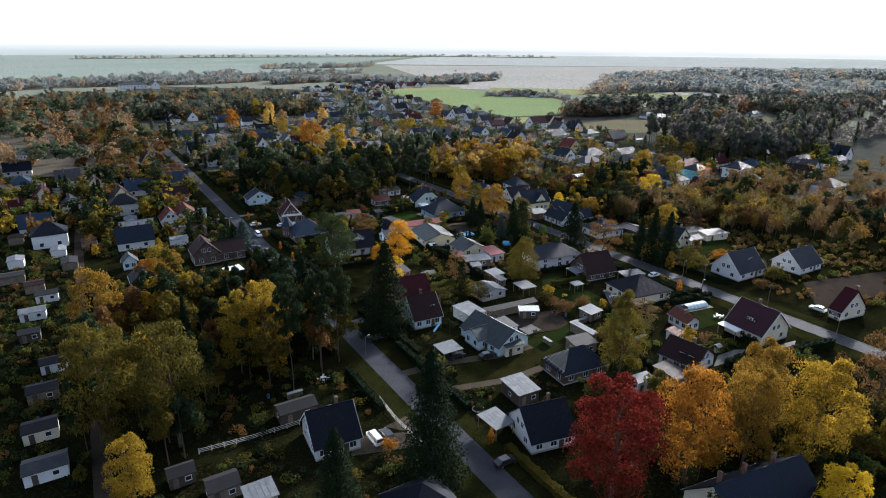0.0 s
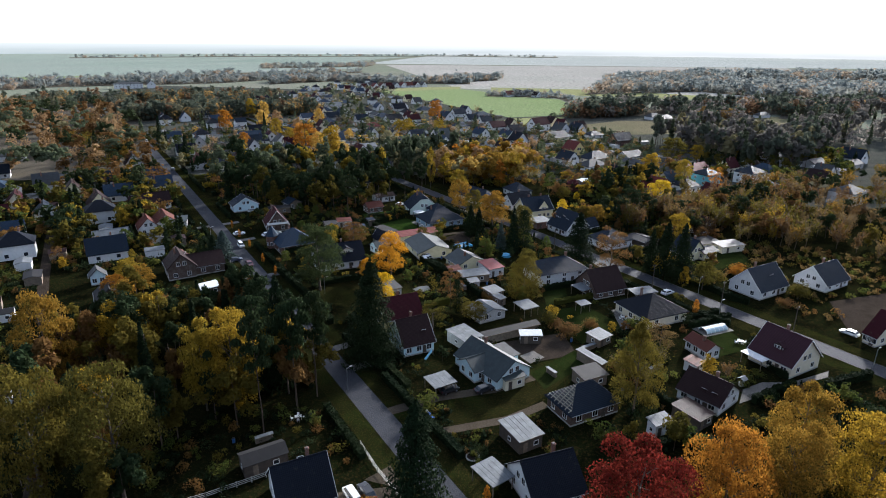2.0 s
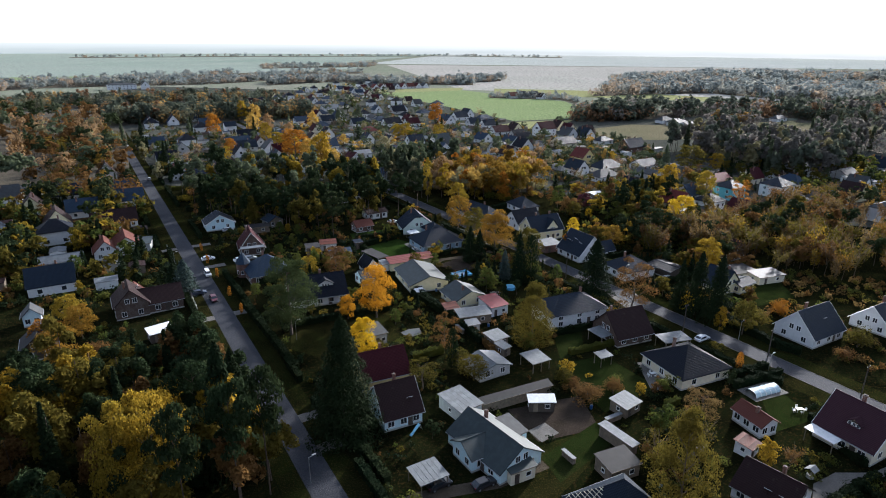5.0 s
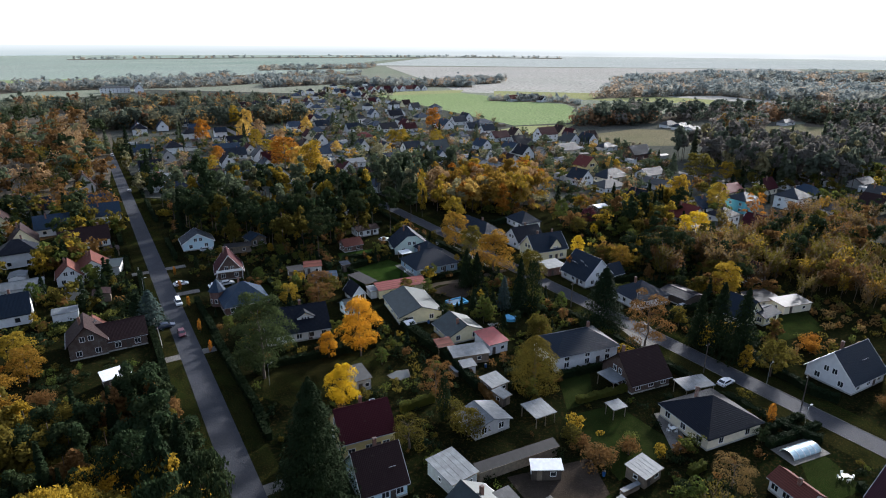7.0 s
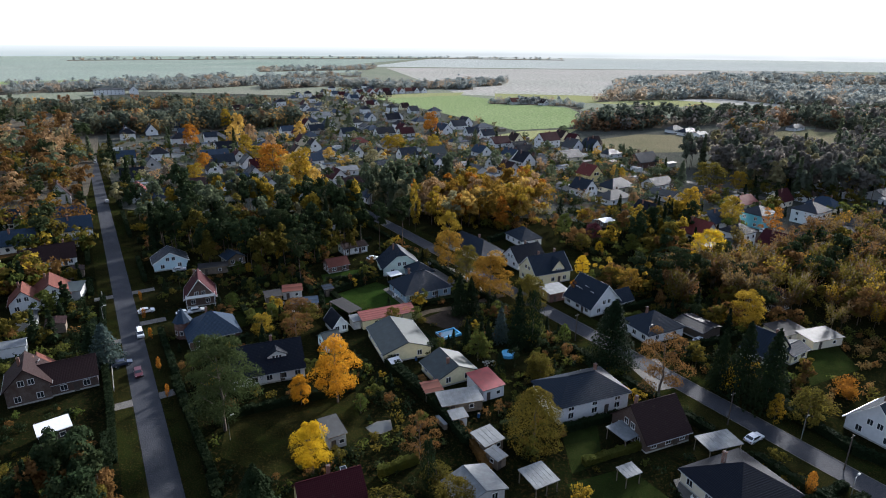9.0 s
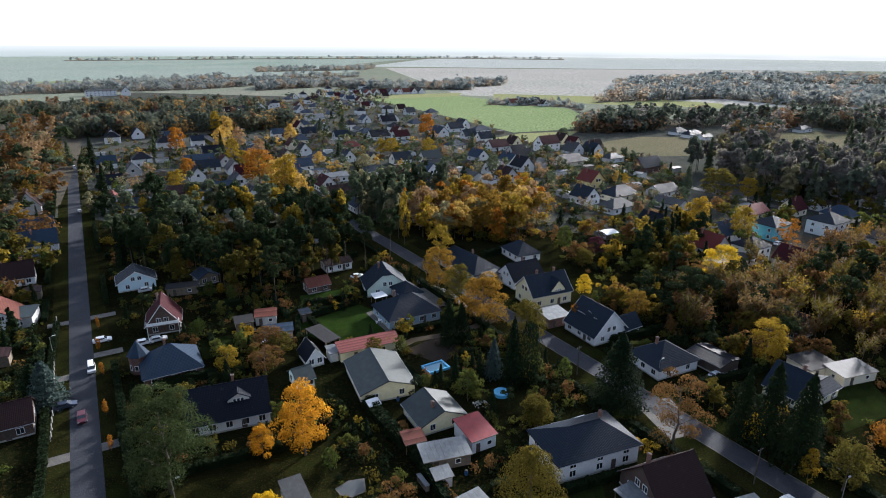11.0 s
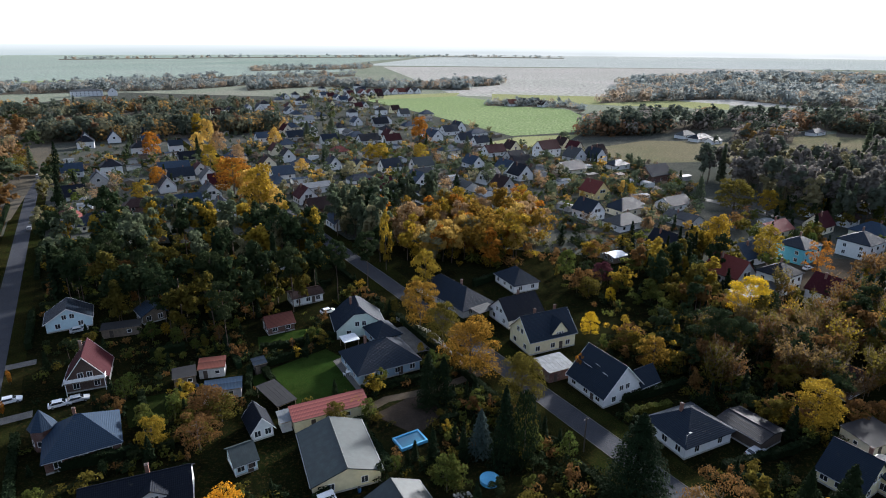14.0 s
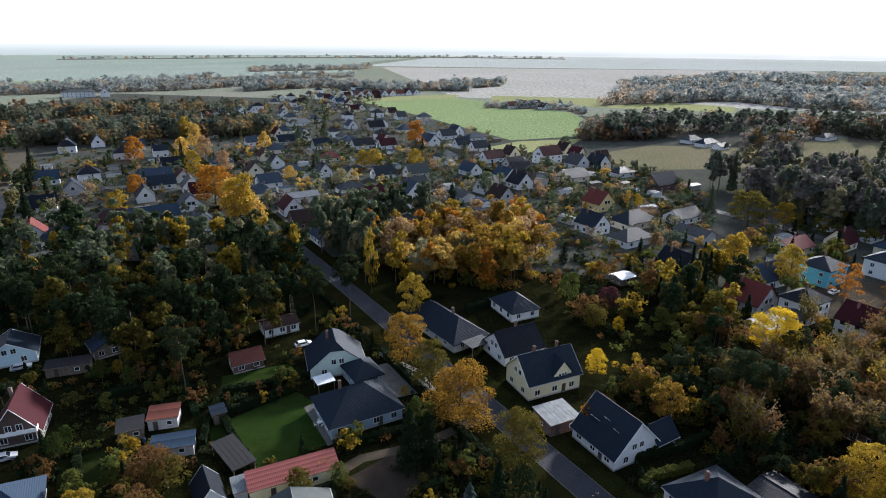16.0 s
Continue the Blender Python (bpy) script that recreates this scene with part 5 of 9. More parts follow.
shed(-35.0, 176.3, 37.7, 3.3, 5.9, 2.9, roof='grey', wall='grey', label='small flat-roofed grey garden house with a chimney', name='garden_house', category='hut')
shed(-5.2, 178.6, 42.5, 4.3, 4.2, 2.3, roof='pale', wall='wood', label='shed with light corrugated sheets on the roof')
shed(-3.3, 173.8, 49.4, 2.2, 2.9, 2.2, roof='pale', wall='wood', label='small shed with a light sheet roof')
house(-6.5, 165.2, 127.8, 6.5, 8.0, 2.3, 3.5, wall='grey', roof='pale', label='low grey garden house with silvery roof sheets', chim=(), ups=0, lows=2)
carport(4.3, 168.8, 36.2, 5.1, 5.4, 2.5, roof='pale', label='open shelter with a striped corrugated roof', name='garden_shelter', category='shelter')
shed(-12.0, 191.0, 24.9, 8.7, 4.6, 2.4, roof='pale', wall='wood', label='row of sheds under worn corrugated metal sheets')
shed(-18.4, 193.9, 28.9, 3.7, 3.4, 2.4, roof='orange', wall='wood', label='shed with a rusty brown roof')
shed(-11.6, 184.8, 30.1, 3.0, 2.4, 2.3, roof='pale', wall='white', label='small shed with a pale sheet roof')
shed(-7.0, 197.9, 36.7, 5.3, 6.8, 2.8, roof='brightred', wall='white', label='white garden house with a bright red roof', name='garden_house', category='hut', fall=0.6)
carport(20.0, 172.5, 33.7, 3.6, 2.9, 2.4, roof='pale', label='small garden shelter with a pale roof', name='garden_shelter', category='shelter')
shed(18.1, 134.8, 31.3, 6.0, 4.4, 2.6, roof='felt', wall='wood', label='old wooden shed with a patched roof')
shed(19.3, 142.6, 43.2, 1.6, 7.4, 2.2, roof='pale', wall='wood', label='narrow lean-to with a whitish roof', openings=0)
shed(22.3, 154.1, 45.0, 4.6, 3.9, 2.2, roof='pale', wall='wood', label='shed with a pale roof beside the garden beds')
shed(29.6, 118.5, 34.0, 4.2, 2.2, 2.8, roof='pale', wall='white', label='white garden hut with a pale roof', name='garden_hut', category='hut')
shed(36.8, 123.3, 41.8, 4.5, 6.0, 2.5, roof='brown', wall='dark', label='flat-roofed shed with grey roofing', name='flat_building', category='outbuilding')
house(42.1, 131.6, -42.9, 8.8, 8.7, 2.5, 5.6, wall='white', roof='brown', label='long dark-roofed outbuilding with white end walls', chim=(0.1,), sky=((0.05, -1, 0.35), (0.3, -1, 0.35)))
house(46.4, 152.1, 119.1, 6.6, 4.1, 2.7, 4.0, wall='white', roof='orange', label='low white outbuilding with a rusty red roof', chim=(-0.1,), ups=0)
shed(42.3, 143.7, 46.1, 3.1, 3.0, 2.2, roof='orange', wall='white', label='small white shed with a brown-red roof')
plum_house = \
house(64.0, 149.9, -53.9, 10.2, 10.7, 3.1, 8.2, wall='cream', roof='plum', label='beige house with a maroon tiled roof and a glazed veranda', boards=True, chim=(-0.1,), ups=2)
carport(57.2, 148.1, 36.6, 3.9, 5.5, 2.5, roof='white', label='glazed white veranda roof beside the maroon-roofed house', name='veranda', category='veranda')

# ---- along the second street ----
house(13.4, 196.4, 29.4, 16.9, 10.5, 4.1, 7.0, kind='hip', wall='white', roof='slate', label='white two-storey villa with a black hipped roof', floors=2, chim=(0.25,))
house(26.4, 187.9, 30.7, 10.4, 10.2, 2.5, 7.4, wall='brown', roof='brown', label='brown brick house with a dark tiled roof', chim=(-0.3,))
carport(20.7, 183.9, 39.6, 4.5, 5.1, 2.5, roof='pale', label='terrace canopy with a pale roof beside the brick house', name='terrace_canopy', category='canopy')
carport(37.9, 183.2, 25.6, 7.6, 4.5, 2.7, roof='pale', label='double carport with a silvery ribbed roof beside the street')
house(38.1, 172.0, 121.0, 12.3, 13.6, 2.9, 6.6, kind='hip', wall='cream', roof='black', label='cream bungalow with a black hipped roof and a paved terrace', chim=(0.2,))
house(74.0, 195.2, 36.6, 12.8, 10.2, 2.8, 8, wall='white', roof='slate', label='white gabled house with a dark blue-grey roof', boards=True, chim=(-0.1,), sky=((0.1, -1, 0.5),), ups=2)
house(95.7, 203.7, 37.6, 12.3, 9.7, 2.5, 7, wall='white', roof='slate', label='white gabled house with a dark roof near the wood', boards=True, chim=(0.1,))
house(93.2, 164.9, -60.8, 3.1, 9.7, 2.9, 8, wall='cream', roof='maroon', label='beige house with a dark red roof beside the street')
house(35.1, 233.3, 123.4, 10.1, 12.1, 2.9, 6.4, kind='hip', wall='white', roof='slate', label='white bungalow with a dark hipped roof behind a spruce', chim=(0.1,))
house(20.9, 248.4, -53.6, 11.5, 11.2, 2.7, 8.5, wall='white', roof='slate', label='white gabled house with skylights in a dark roof', boards=True, chim=(), sky=((-0.25, -1, 0.45), (-0.15, -1, 0.45), (0.0, -1, 0.6), (0.25, -1, 0.5)))
house(29.0, 249.7, 39.3, 5.5, 4.6, 2.8, 5.4, wall='white', roof='slate', label='side wing with a dark roof on the white gabled house', chim=(), ups=0, lows=1)
shed(9.9, 253.3, 33.7, 7.0, 6.1, 2.8, roof='pale', wall='brick', label='garage with a pale flat roof and brown walls', name='garage', category='garage')
yellow_house = \
house(7.4, 268.6, 32.7, 13.5, 9.5, 4, 8.5, wall='paleyellow', roof='slate', label='pale yellow house with a dark roof and a front gable', boards=True, chim=(-0.15, 0.3))
house(0.4, 282.0, 35.8, 11.5, 9.7, 2.9, 7, wall='white', roof='black', label='house with a black roof and white gable', chim=(0.1,))
house(-0.0, 306.6, 123.5, 11.5, 9.0, 2.9, 6, kind='hip', wall='white', roof='slate', label='white bungalow with a dark hipped roof among the gardens', chim=())
house(-18.7, 292.0, -46.7, 24.0, 10.7, 2.5, 6.2, kind='hip', wall='grey', roof='slate', label='long bungalow with a dark hipped roof beside the street', chim=(0.1,))
carport(-8.8, 281.5, -46.7, 4.5, 6.4, 2.6, roof='grey', label='carport with a flat grey roof beside the long bungalow')
grey_bungalow = \
house(-31.2, 250.9, 36.4, 15.2, 12.0, 2.9, 7.0, kind='hip', wall='blue', roof='slate', label='blue-grey bungalow with a dark hipped roof and white window frames', chim=(-0.2,), lows=4)
house(-33.8, 264.1, 129.3, 8, 6.5, 2.8, 5, kind='hip', wall='blue', roof='slate', label='garage wing of the blue-grey bungalow with a dark roof', chim=(), lows=1)
house(-41.9, 269.4, 115.2, 10.2, 12.6, 2.8, 8, kind='half', wall='mint', roof='slate', label='pale green house with a dark half-hipped roof', chim=(0.1,), clip=2)
carport(-41.1, 258.9, 39.3, 4.2, 3.6, 2.4, roof='white', label='white garden pergola with a flat roof', name='pergola', category='pergola')

# ---- along the first street ----
dormer_house = \
house(-58.4, 199.0, 29.8, 15.7, 12, 2.8, 7.2, wall='white', roof='black', label='long white house with a black roof and a gabled dormer', chim=(0.1,), lows=5)
turret_house = \
house(-79.5, 212.9, 38.2, 12.1, 11.0, 2.9, 7.2, kind='hip', wall='brick', roof='bluegrey', label='brick villa with a blue-grey hipped roof and a corner turret', chim=(-0.05,))
balcony_house = \
house(-95.0, 234.9, 120.5, 9.2, 8.1, 2.9, 8.2, wall='brown', roof='maroon', label='red-brown house with a steep gable and white balcony', boards=True, chim=(0.2,))
house(-120.4, 260.3, 127.3, 8.2, 10.6, 2.8, 6, wall='cyan', roof='slate', label='bluish white cottage with a low gable', boards=True, chim=())
shed(-102.6, 257.0, 27.4, 9.0, 3.4, 2.4, roof='felt', wall='wood', label='long low shed with a dark felt roof')
shed(-73.2, 237.2, 32.1, 4.5, 3.9, 2.4, roof='felt', wall='wood', label='open shed with a dark roof')
shed(-69.0, 241.9, 23.2, 5.5, 4.4, 2.5, roof='orange', wall='grey', label='shed with a red-brown roof')
shed(-62.1, 233.8, 24.3, 7.4, 3.9, 2.3, roof='bluegrey', wall='grey', label='flat shed with a blue-grey roof')
shed(-58.6, 244.3, 39.3, 2.6, 2.6, 2.5, roof='slate', wall='dark', label='small dark shed with white cross-braced doors')
carport(-49.3, 232.2, 50.4, 4.5, 10.1, 2.5, roof='felt', label='canopy with a dark grey flat roof on the lawn', name='canopy', category='canopy')
shed(-36.4, 228.8, 33.4, 15.2, 3.9, 2.6, roof='pink', wall='paleyellow', label='long yellow outbuilding with a pinkish red roof', fall=0.9)
shed(-44.3, 224.5, 35.5, 2.0, 3.4, 2.4, roof='pale', wall='grey', label='lean-to with pale corrugated sheets', openings=0)
house(-49.0, 222.7, 129.4, 6.2, 4.0, 2.3, 4.8, wall='white', roof='black', label='small white garden house with a dark gabled roof', boards=True, chim=(), ups=0, lows=2, gutter=False)
house(-47.6, 212.6, 41.5, 3.9, 5.5, 2.5, 4.2, wall='cyan', roof='green', label='small pale blue house with a green-grey roof', chim=(), ups=0, lows=2)
house(-30.4, 215.7, 119.7, 15.3, 11.8, 2.6, 4.7, wall='paleyellow', roof='green', label='pale yellow workshop with a low grey-green sheet roof', chim=(), ups=0, lows=3)
house(-16.0, 203.8, 125.5, 8.9, 9.6, 2.3, 4.5, wall='paleyellow', roof='green', label='low cream workshop with a grey-green sheet roof', chim=(-0.2,), ups=0, lows=2)
shed(-28.9, 204.7, 39.3, 2.2, 1.6, 1.8, roof='white', wall='white', label='small white tool shed beside the workshop', openings=0)
shed(-88.5, 169.0, 48.4, 5.3, 3.7, 2.5, roof='white', wall='dark', label='garage shelter with a bright white roof', name='garage', category='garage')
house(-100.4, 186.2, 39.3, 13, 8, 3, 6, wall='brown', roof='brown', label='low dark-roofed brick building beside the street', chim=())
house(-105.2, 182.1, 129.3, 9, 8, 4, 8, wall='brown', roof='brown', label='brick house with exposed beams and a brown roof', chim=(0,), sky=((0.2, -1, 0.5),))
house(-159.5, 256.7, 39.3, 10, 8, 3, 7, wall='white', roof='brown', label='white house with a dark roof beside pines')
shed(-136.1, 230.4, 27.3, 9.9, 7.4, 3, roof='green', wall='grey', label='flat-roofed house with a grey-green roof', name='flat_building', category='outbuilding')
house(-141.8, 221.9, 129.3, 8, 7, 3, 6.5, wall='white', roof='orange', label='white house with a red-brown gabled roof')
house(-148.3, 209.7, 39.3, 12, 5, 3.2, 4.6, wall='white', roof='pale', label='long white house with a pale low roof', chim=(), ups=0)
house(-138.9, 228.8, 129.3, 11, 9, 3, 6.5, wall='white', roof='orange', label='white house with a reddish roof by the allotments')
house(-163.5, 252.9, 39.3, 11, 8, 3, 6.5, wall='white', roof='brown', label='white house with a brown roof')
house(-126.2, 171.8, 129.3, 4, 4, 3, 5, wall='cyan', roof='grey', label='pale blue hut between bushes', chim=(), ups=0, lows=1)
house(-112.2, 158.0, 129.3, 8, 7, 3, 6, wall='dark', roof='felt', label='dark gabled cottage between the trees', chim=())
house(-195.3, 233.5, 129.3, 9, 8, 3, 7, wall='white', roof='slate', label='white gabled house with a dark roof')
house(-106.0, 186.0, 129.3, 7, 6, 3, 6, wall='brick', roof='orange', label='brown cottage with a reddish roof', chim=(0,))
shed(13.0, 202.2, 35.0, 4.3, 2.3, 2.8, roof='white', wall='white', label='garage with a bright white flat roof behind the villa', name='garage', category='garage')

# ---- houses behind the pines ----
house(-100.6, 266.8, 140.2, 6.2, 6.0, 2.6, 4.2, wall='wood', roof='bluegrey', label='wooden house with a blue-grey low roof', chim=(), ups=0)
house(-62.9, 265.9, 39.3, 7, 5.5, 2.4, 4.2, wall='brick', roof='orange', label='garden house with a pinkish brown roof', chim=(), ups=0, lows=2)
house(-62.6, 285.0, 39.3, 9, 6, 2.6, 3.6, wall='white', roof='brown', label='low white house with a brown roof', chim=(), ups=0)
house(-81.9, 311.0, 39.3, 10, 8, 3, 6.2, wall='grey', roof='slate', label='house with a dark roof and skylights', sky=((-0.2, -1, 0.5), (0, -1, 0.5), (0.2, -1, 0.5)), simple=True, gutter=False, base=False)
house(-186.4, 342.6, 129.3, 10, 9, 4, 8.5, wall='grey', roof='red', label='grey house with a red roof', simple=True, gutter=False, base=False)
house(-174.0, 343.2, 39.3, 15, 9, 3, 6.5, kind='hip', wall='cream', roof='slate', label='cream bungalow with a dark roof', simple=True, gutter=False, base=False)
house(-155.5, 373.6, 39.3, 19, 9, 3.6, 7.5, wall='white', roof='bluegrey', label='long white house with a blue-grey roof', simple=True, gutter=False, base=False)
house(-131.6, 369.0, 129.3, 10, 11, 3, 8, wall='white', roof='slate', label='white gabled house with a dark roof', simple=True, gutter=False, base=False)
house(-152.9, 396.6, 129.3, 10, 9, 3.5, 8, wall='white', roof='slate', label='white gabled house beside autumn trees', simple=True, gutter=False, base=False)
house(-74.4, 360.7, 129.3, 11, 10, 3.4, 8.5, wall='white', roof='bluegrey', label='white gabled house with a blue-grey roof beside the side street', simple=True, gutter=False, base=False)
house(-86.6, 382.2, 39.3, 22, 9, 3.5, 7.5, wall='brick', roof='brown', label='long house with a brown roof', simple=True, gutter=False, base=False)
house(-104.2, 397.6, 129.3, 10, 9, 3.5, 8, wall='white', roof='maroon', label='white gabled house with a dark red roof', simple=True, gutter=False, base=False)
house(-107.9, 418.0, 39.3, 18, 8, 3.2, 5, wall='white', roof='pale', label='long low building with a pale roof', chim=(), ups=0, simple=True, gutter=False, base=False)
house(-72.7, 420.5, 39.3, 12, 9, 4, 8.5, wall='white', roof='maroon', label='white house with a dark red roof', simple=True, gutter=False, base=False)
house(-54.9, 432.5, 129.3, 12, 10, 5, 10, wall='white', roof='bluegrey', label='tall white gabled house with blue-grey roof', simple=True, gutter=False, base=False)
house(-63.7, 423.1, 39.3, 9, 5, 2.8, 3.6, wall='white', roof='pale', label='low white garage building', chim=(), ups=0, simple=True, gutter=False, base=False)
house(14.9, 544.7, 39.3, 16, 11, 6, 11, wall='white', roof='maroon', label='large white house beside the meadow', floors=2, simple=True, gutter=False, base=False)
house(29.8, 391.2, 129.3, 11, 9, 4, 8.5, wall='white', roof='slate', label='white gabled house with a grey roof', simple=True, gutter=False, base=False)
house(47.8, 402.4, 39.3, 17, 11, 3.2, 7, kind='hip', wall='cream', roof='slate', label='cream bungalow with a grey hipped roof', simple=True, gutter=False, base=False)
house(43.4, 378.2, 39.3, 15, 10, 3, 6, kind='hip', wall='white', roof='grey', label='bungalow with a light grey hipped roof', simple=True, gutter=False, base=False)
house(71.0, 413.3, 39.3, 15, 9, 3, 6, wall='white', roof='slate', label='white bungalow with a dark roof', simple=True, gutter=False, base=False)
house(74.0, 476.9, 39.3, 17, 11, 4, 9, wall='brick', roof='slate', label='brick house with a dark gabled roof', simple=True, gutter=False, base=False)
house(36.1, 428.9, 129.3, 11, 10, 4, 9, wall='yellow', roof='red', label='yellow house with a red roof', simple=True, gutter=False, base=False)
house(54.1, 347.5, 129.3, 11, 9, 3.4, 8, wall='white', roof='black', label='white gabled house with a black roof', simple=True, gutter=False, base=False)
house(34.2, 335.0, 39.3, 6, 5, 2.4, 3.0, wall='wood', roof='white', label='garden house with a bright white roof', chim=(), ups=0, lows=1, name='garden_house', category='hut', simple=True, gutter=False, base=False)
house(69.1, 322.3, 129.3, 12, 10, 3.2, 8, wall='grey', roof='red', label='house with a faded dark red roof', simple=True, gutter=False, base=False)
house(82.0, 316.4, 39.3, 10, 9, 6, 8.6, kind='hip', wall='white', roof='black', label='white two-storey house with a dark hipped roof', floors=2, simple=True, gutter=False, base=False)
house(92.6, 304.6, 129.3, 11, 9, 5, 9, wall='white', roof='maroon', label='pale grey gabled house with a dark red roof', sky=((0, -1, 0.5), (0.25, -1, 0.5)), floors=2, simple=True, gutter=False, base=False)
house(99.8, 346.8, 39.3, 11, 10, 6, 8.6, kind='hip', wall='teal', roof='slate', label='teal two-storey house with white windows and a dark hipped roof', floors=2, simple=True, gutter=False, base=False)
house(124.9, 355.5, 39.3, 12, 11, 6, 9, kind='hip', wall='white', roof='slate', label='white two-storey villa with a grey hipped roof', floors=2, simple=True, gutter=False, base=False)
house(101.7, 375.9, 39.3, 15, 9, 3, 6, wall='cream', roof='pink', label='bungalow with a pinkish red roof', simple=True, gutter=False, base=False)
house(72.2, 307.5, 39.3, 20, 7, 2.8, 3.6, wall='grey', roof='grey', label='row of flat garages with grey roofs', chim=(), ups=0, name='garage_row', category='garage', simple=True, gutter=False, base=False)
house(60.4, 223.6, -49.6, 7.4, 8.7, 2.7, 7, wall='paleyellow', roof='slate', label='pale yellow house with a dark mansard roof')
house(66.4, 224.5, 39.3, 7, 5, 2.6, 3.6, wall='paleyellow', roof='slate', label='pale yellow side building with a low roof', chim=(), ups=0, lows=2)
shed(69.8, 236.1, 28.5, 8.6, 6.4, 2.5, roof='felt', wall='cream', label='flat-roofed cream garden building with a felt roof')
shed(77.1, 233.7, 25.6, 9.8, 5.4, 2.4, roof='grey', wall='cream', label='low garage with a grey flat roof', name='garage', category='garage')
house(72.5, 256.7, 129.3, 9, 8, 3, 6.5, wall='brick', roof='brown', label='brown-roofed house among the trees')
house(47.2, 235.3, 129.3, 9, 7, 2.6, 3.2, wall='dark', roof='black', label='low dark carport building behind a hedge', chim=(), ups=0, lows=0, ends=(), name='garage', category='garage')

# ---- parked vehicles ----
car(-87.0, 192.8, 309.3, 'red', (0.07, 0.006, 0.012), False, 'dark red car parked on the street')
car(-98.5, 210.7, 309.3, 'white', (0.75, 0.75, 0.75), True, 'white delivery van parked on the street')
car(-93.4, 196.1, 39.3, 'navy', (0.03, 0.04, 0.07), False, 'dark blue estate car in a driveway')
car(-105.6, 224.1, 39.3, 'white', (0.75, 0.75, 0.75), False, 'white car parked in front of a garden fence')
car(-114.7, 256.3, 39.3, 'silver', (0.45, 0.46, 0.47), False, 'silver car beside the cottage')
car(46.2, 188.2, 39.3, 'white', (0.75, 0.75, 0.75), False, 'white estate car parked beside the street')
car(-4.5, 128.0, 39.3, 'black', (0.02, 0.02, 0.024), False, 'black car beside the garage')
car(-11.9, 126.7, 39.3, 'black', (0.02, 0.02, 0.024), False, 'dark car under the carport')
car(-23.7, 93.2, 129.3, 'white', (0.75, 0.75, 0.75), True, 'white van on the sandy yard')
car(-21.6, 94.5, 129.3, 'black', (0.02, 0.02, 0.024), False, 'black car on the sandy yard')
car(1.0, 90.1, 39.3, 'black', (0.02, 0.02, 0.024), False, 'black car in front of the white house')
car(-53.0, 277.5, 39.3, 'white', (0.75, 0.75, 0.75), False, 'white car on a garden drive')
car(-94.2, 224.5, 39.3, 'white', (0.75, 0.75, 0.75), False, 'white car beside the street')
car(-91.7, 226.7, 39.3, 'silver', (0.45, 0.46, 0.47), False, 'silver car in front of the red-brown house')
car(-274.9, 427.4, 129.3, 'white', (0.75, 0.75, 0.75), True, 'white van far along the street')
car(-199.7, 336.0, 129.3, 'grey', (0.2, 0.2, 0.21), False, 'grey car along the street')
car(46.6, 229.4, 39.3, 'silver', (0.45, 0.46, 0.47), False, 'silver car in front of a low carport')
car(99.2, 335.9, 39.3, 'white', (0.75, 0.75, 0.75), False, 'white car on the yard')
car(90.2, 301.4, 39.3, 'white', (0.75, 0.75, 0.75), False, 'white car behind the thicket')
car(87.0, 167.6, 129.3, 'white', (0.75, 0.75, 0.75), False, 'white car beside the beige house')

# ---- the far village ----
house(-257.1, 433.2, 39.3, 11, 9, 3.4, 7.5, wall='white', roof='bluegrey', label='white village house with a blue-grey roof among gardens', chim=(0.15,), group='village houses', kind='gable', lows=2, ups=1, simple=True, gutter=False, base=False)
house(-226.9, 414.5, 129.3, 9, 9, 3.2, 8, wall='grey', roof='slate', label='grey village house with a dark slate-coloured roof among gardens', chim=(0.15,), group='village houses', kind='gable', lows=2, ups=1, simple=True, gutter=False, base=False)
house(-219.0, 384.6, 39.3, 12, 9, 2.6, 7, wall='white', roof='black', label='white village house with a black tiled roof among gardens', chim=(0.15,), group='village houses', kind='gable', lows=2, ups=1, simple=True, gutter=False, base=False)
house(-330.9, 539.9, 129.3, 9, 9, 3.4, 8.5, wall='white', roof='slate', label='white village house with a dark slate-coloured roof among gardens', chim=(0.15,), group='village houses', kind='gable', lows=2, ups=1, simple=True, gutter=False, base=False)
house(-315.2, 550.5, 129.3, 9, 9, 3.4, 8.8, wall='white', roof='bluegrey', label='white village house with a blue-grey roof among gardens', chim=(0.15,), group='village houses', kind='gable', lows=2, ups=1, simple=True, gutter=False, base=False)
house(-245.4, 519.8, 39.3, 9, 8, 5, 8, wall='white', roof='slate', label='white village house with a dark slate-coloured roof among gardens', chim=(0.15,), group='village houses', kind='gable', lows=2, ups=1, simple=True, gutter=False, base=False)
house(-214.6, 485.3, 39.3, 14, 9, 3, 7, wall='grey', roof='black', label='grey village house with a black tiled roof among gardens', chim=(0.15,), group='village houses', kind='gable', lows=2, ups=1, simple=True, gutter=False, base=False)
house(-206.7, 453.5, 39.3, 17, 9, 3, 6.4, wall='cream', roof='bluegrey', label='cream village house with a blue-grey roof among gardens', chim=(0.15,), group='village houses', kind='gable', lows=2, ups=1, simple=True, gutter=False, base=False)
house(-191.4, 434.7, 39.3, 14, 9, 2.8, 6.8, wall='white', roof='slate', label='white village house with a dark slate-coloured roof among gardens', chim=(0.15,), group='village houses', kind='gable', lows=2, ups=1, simple=True, gutter=False, base=False)
house(-182.8, 407.7, 129.3, 9, 8, 3.2, 8, wall='white', roof='black', label='white village house with a black tiled roof among gardens', chim=(0.15,), group='village houses', kind='gable', lows=2, ups=1, simple=True, gutter=False, base=False)
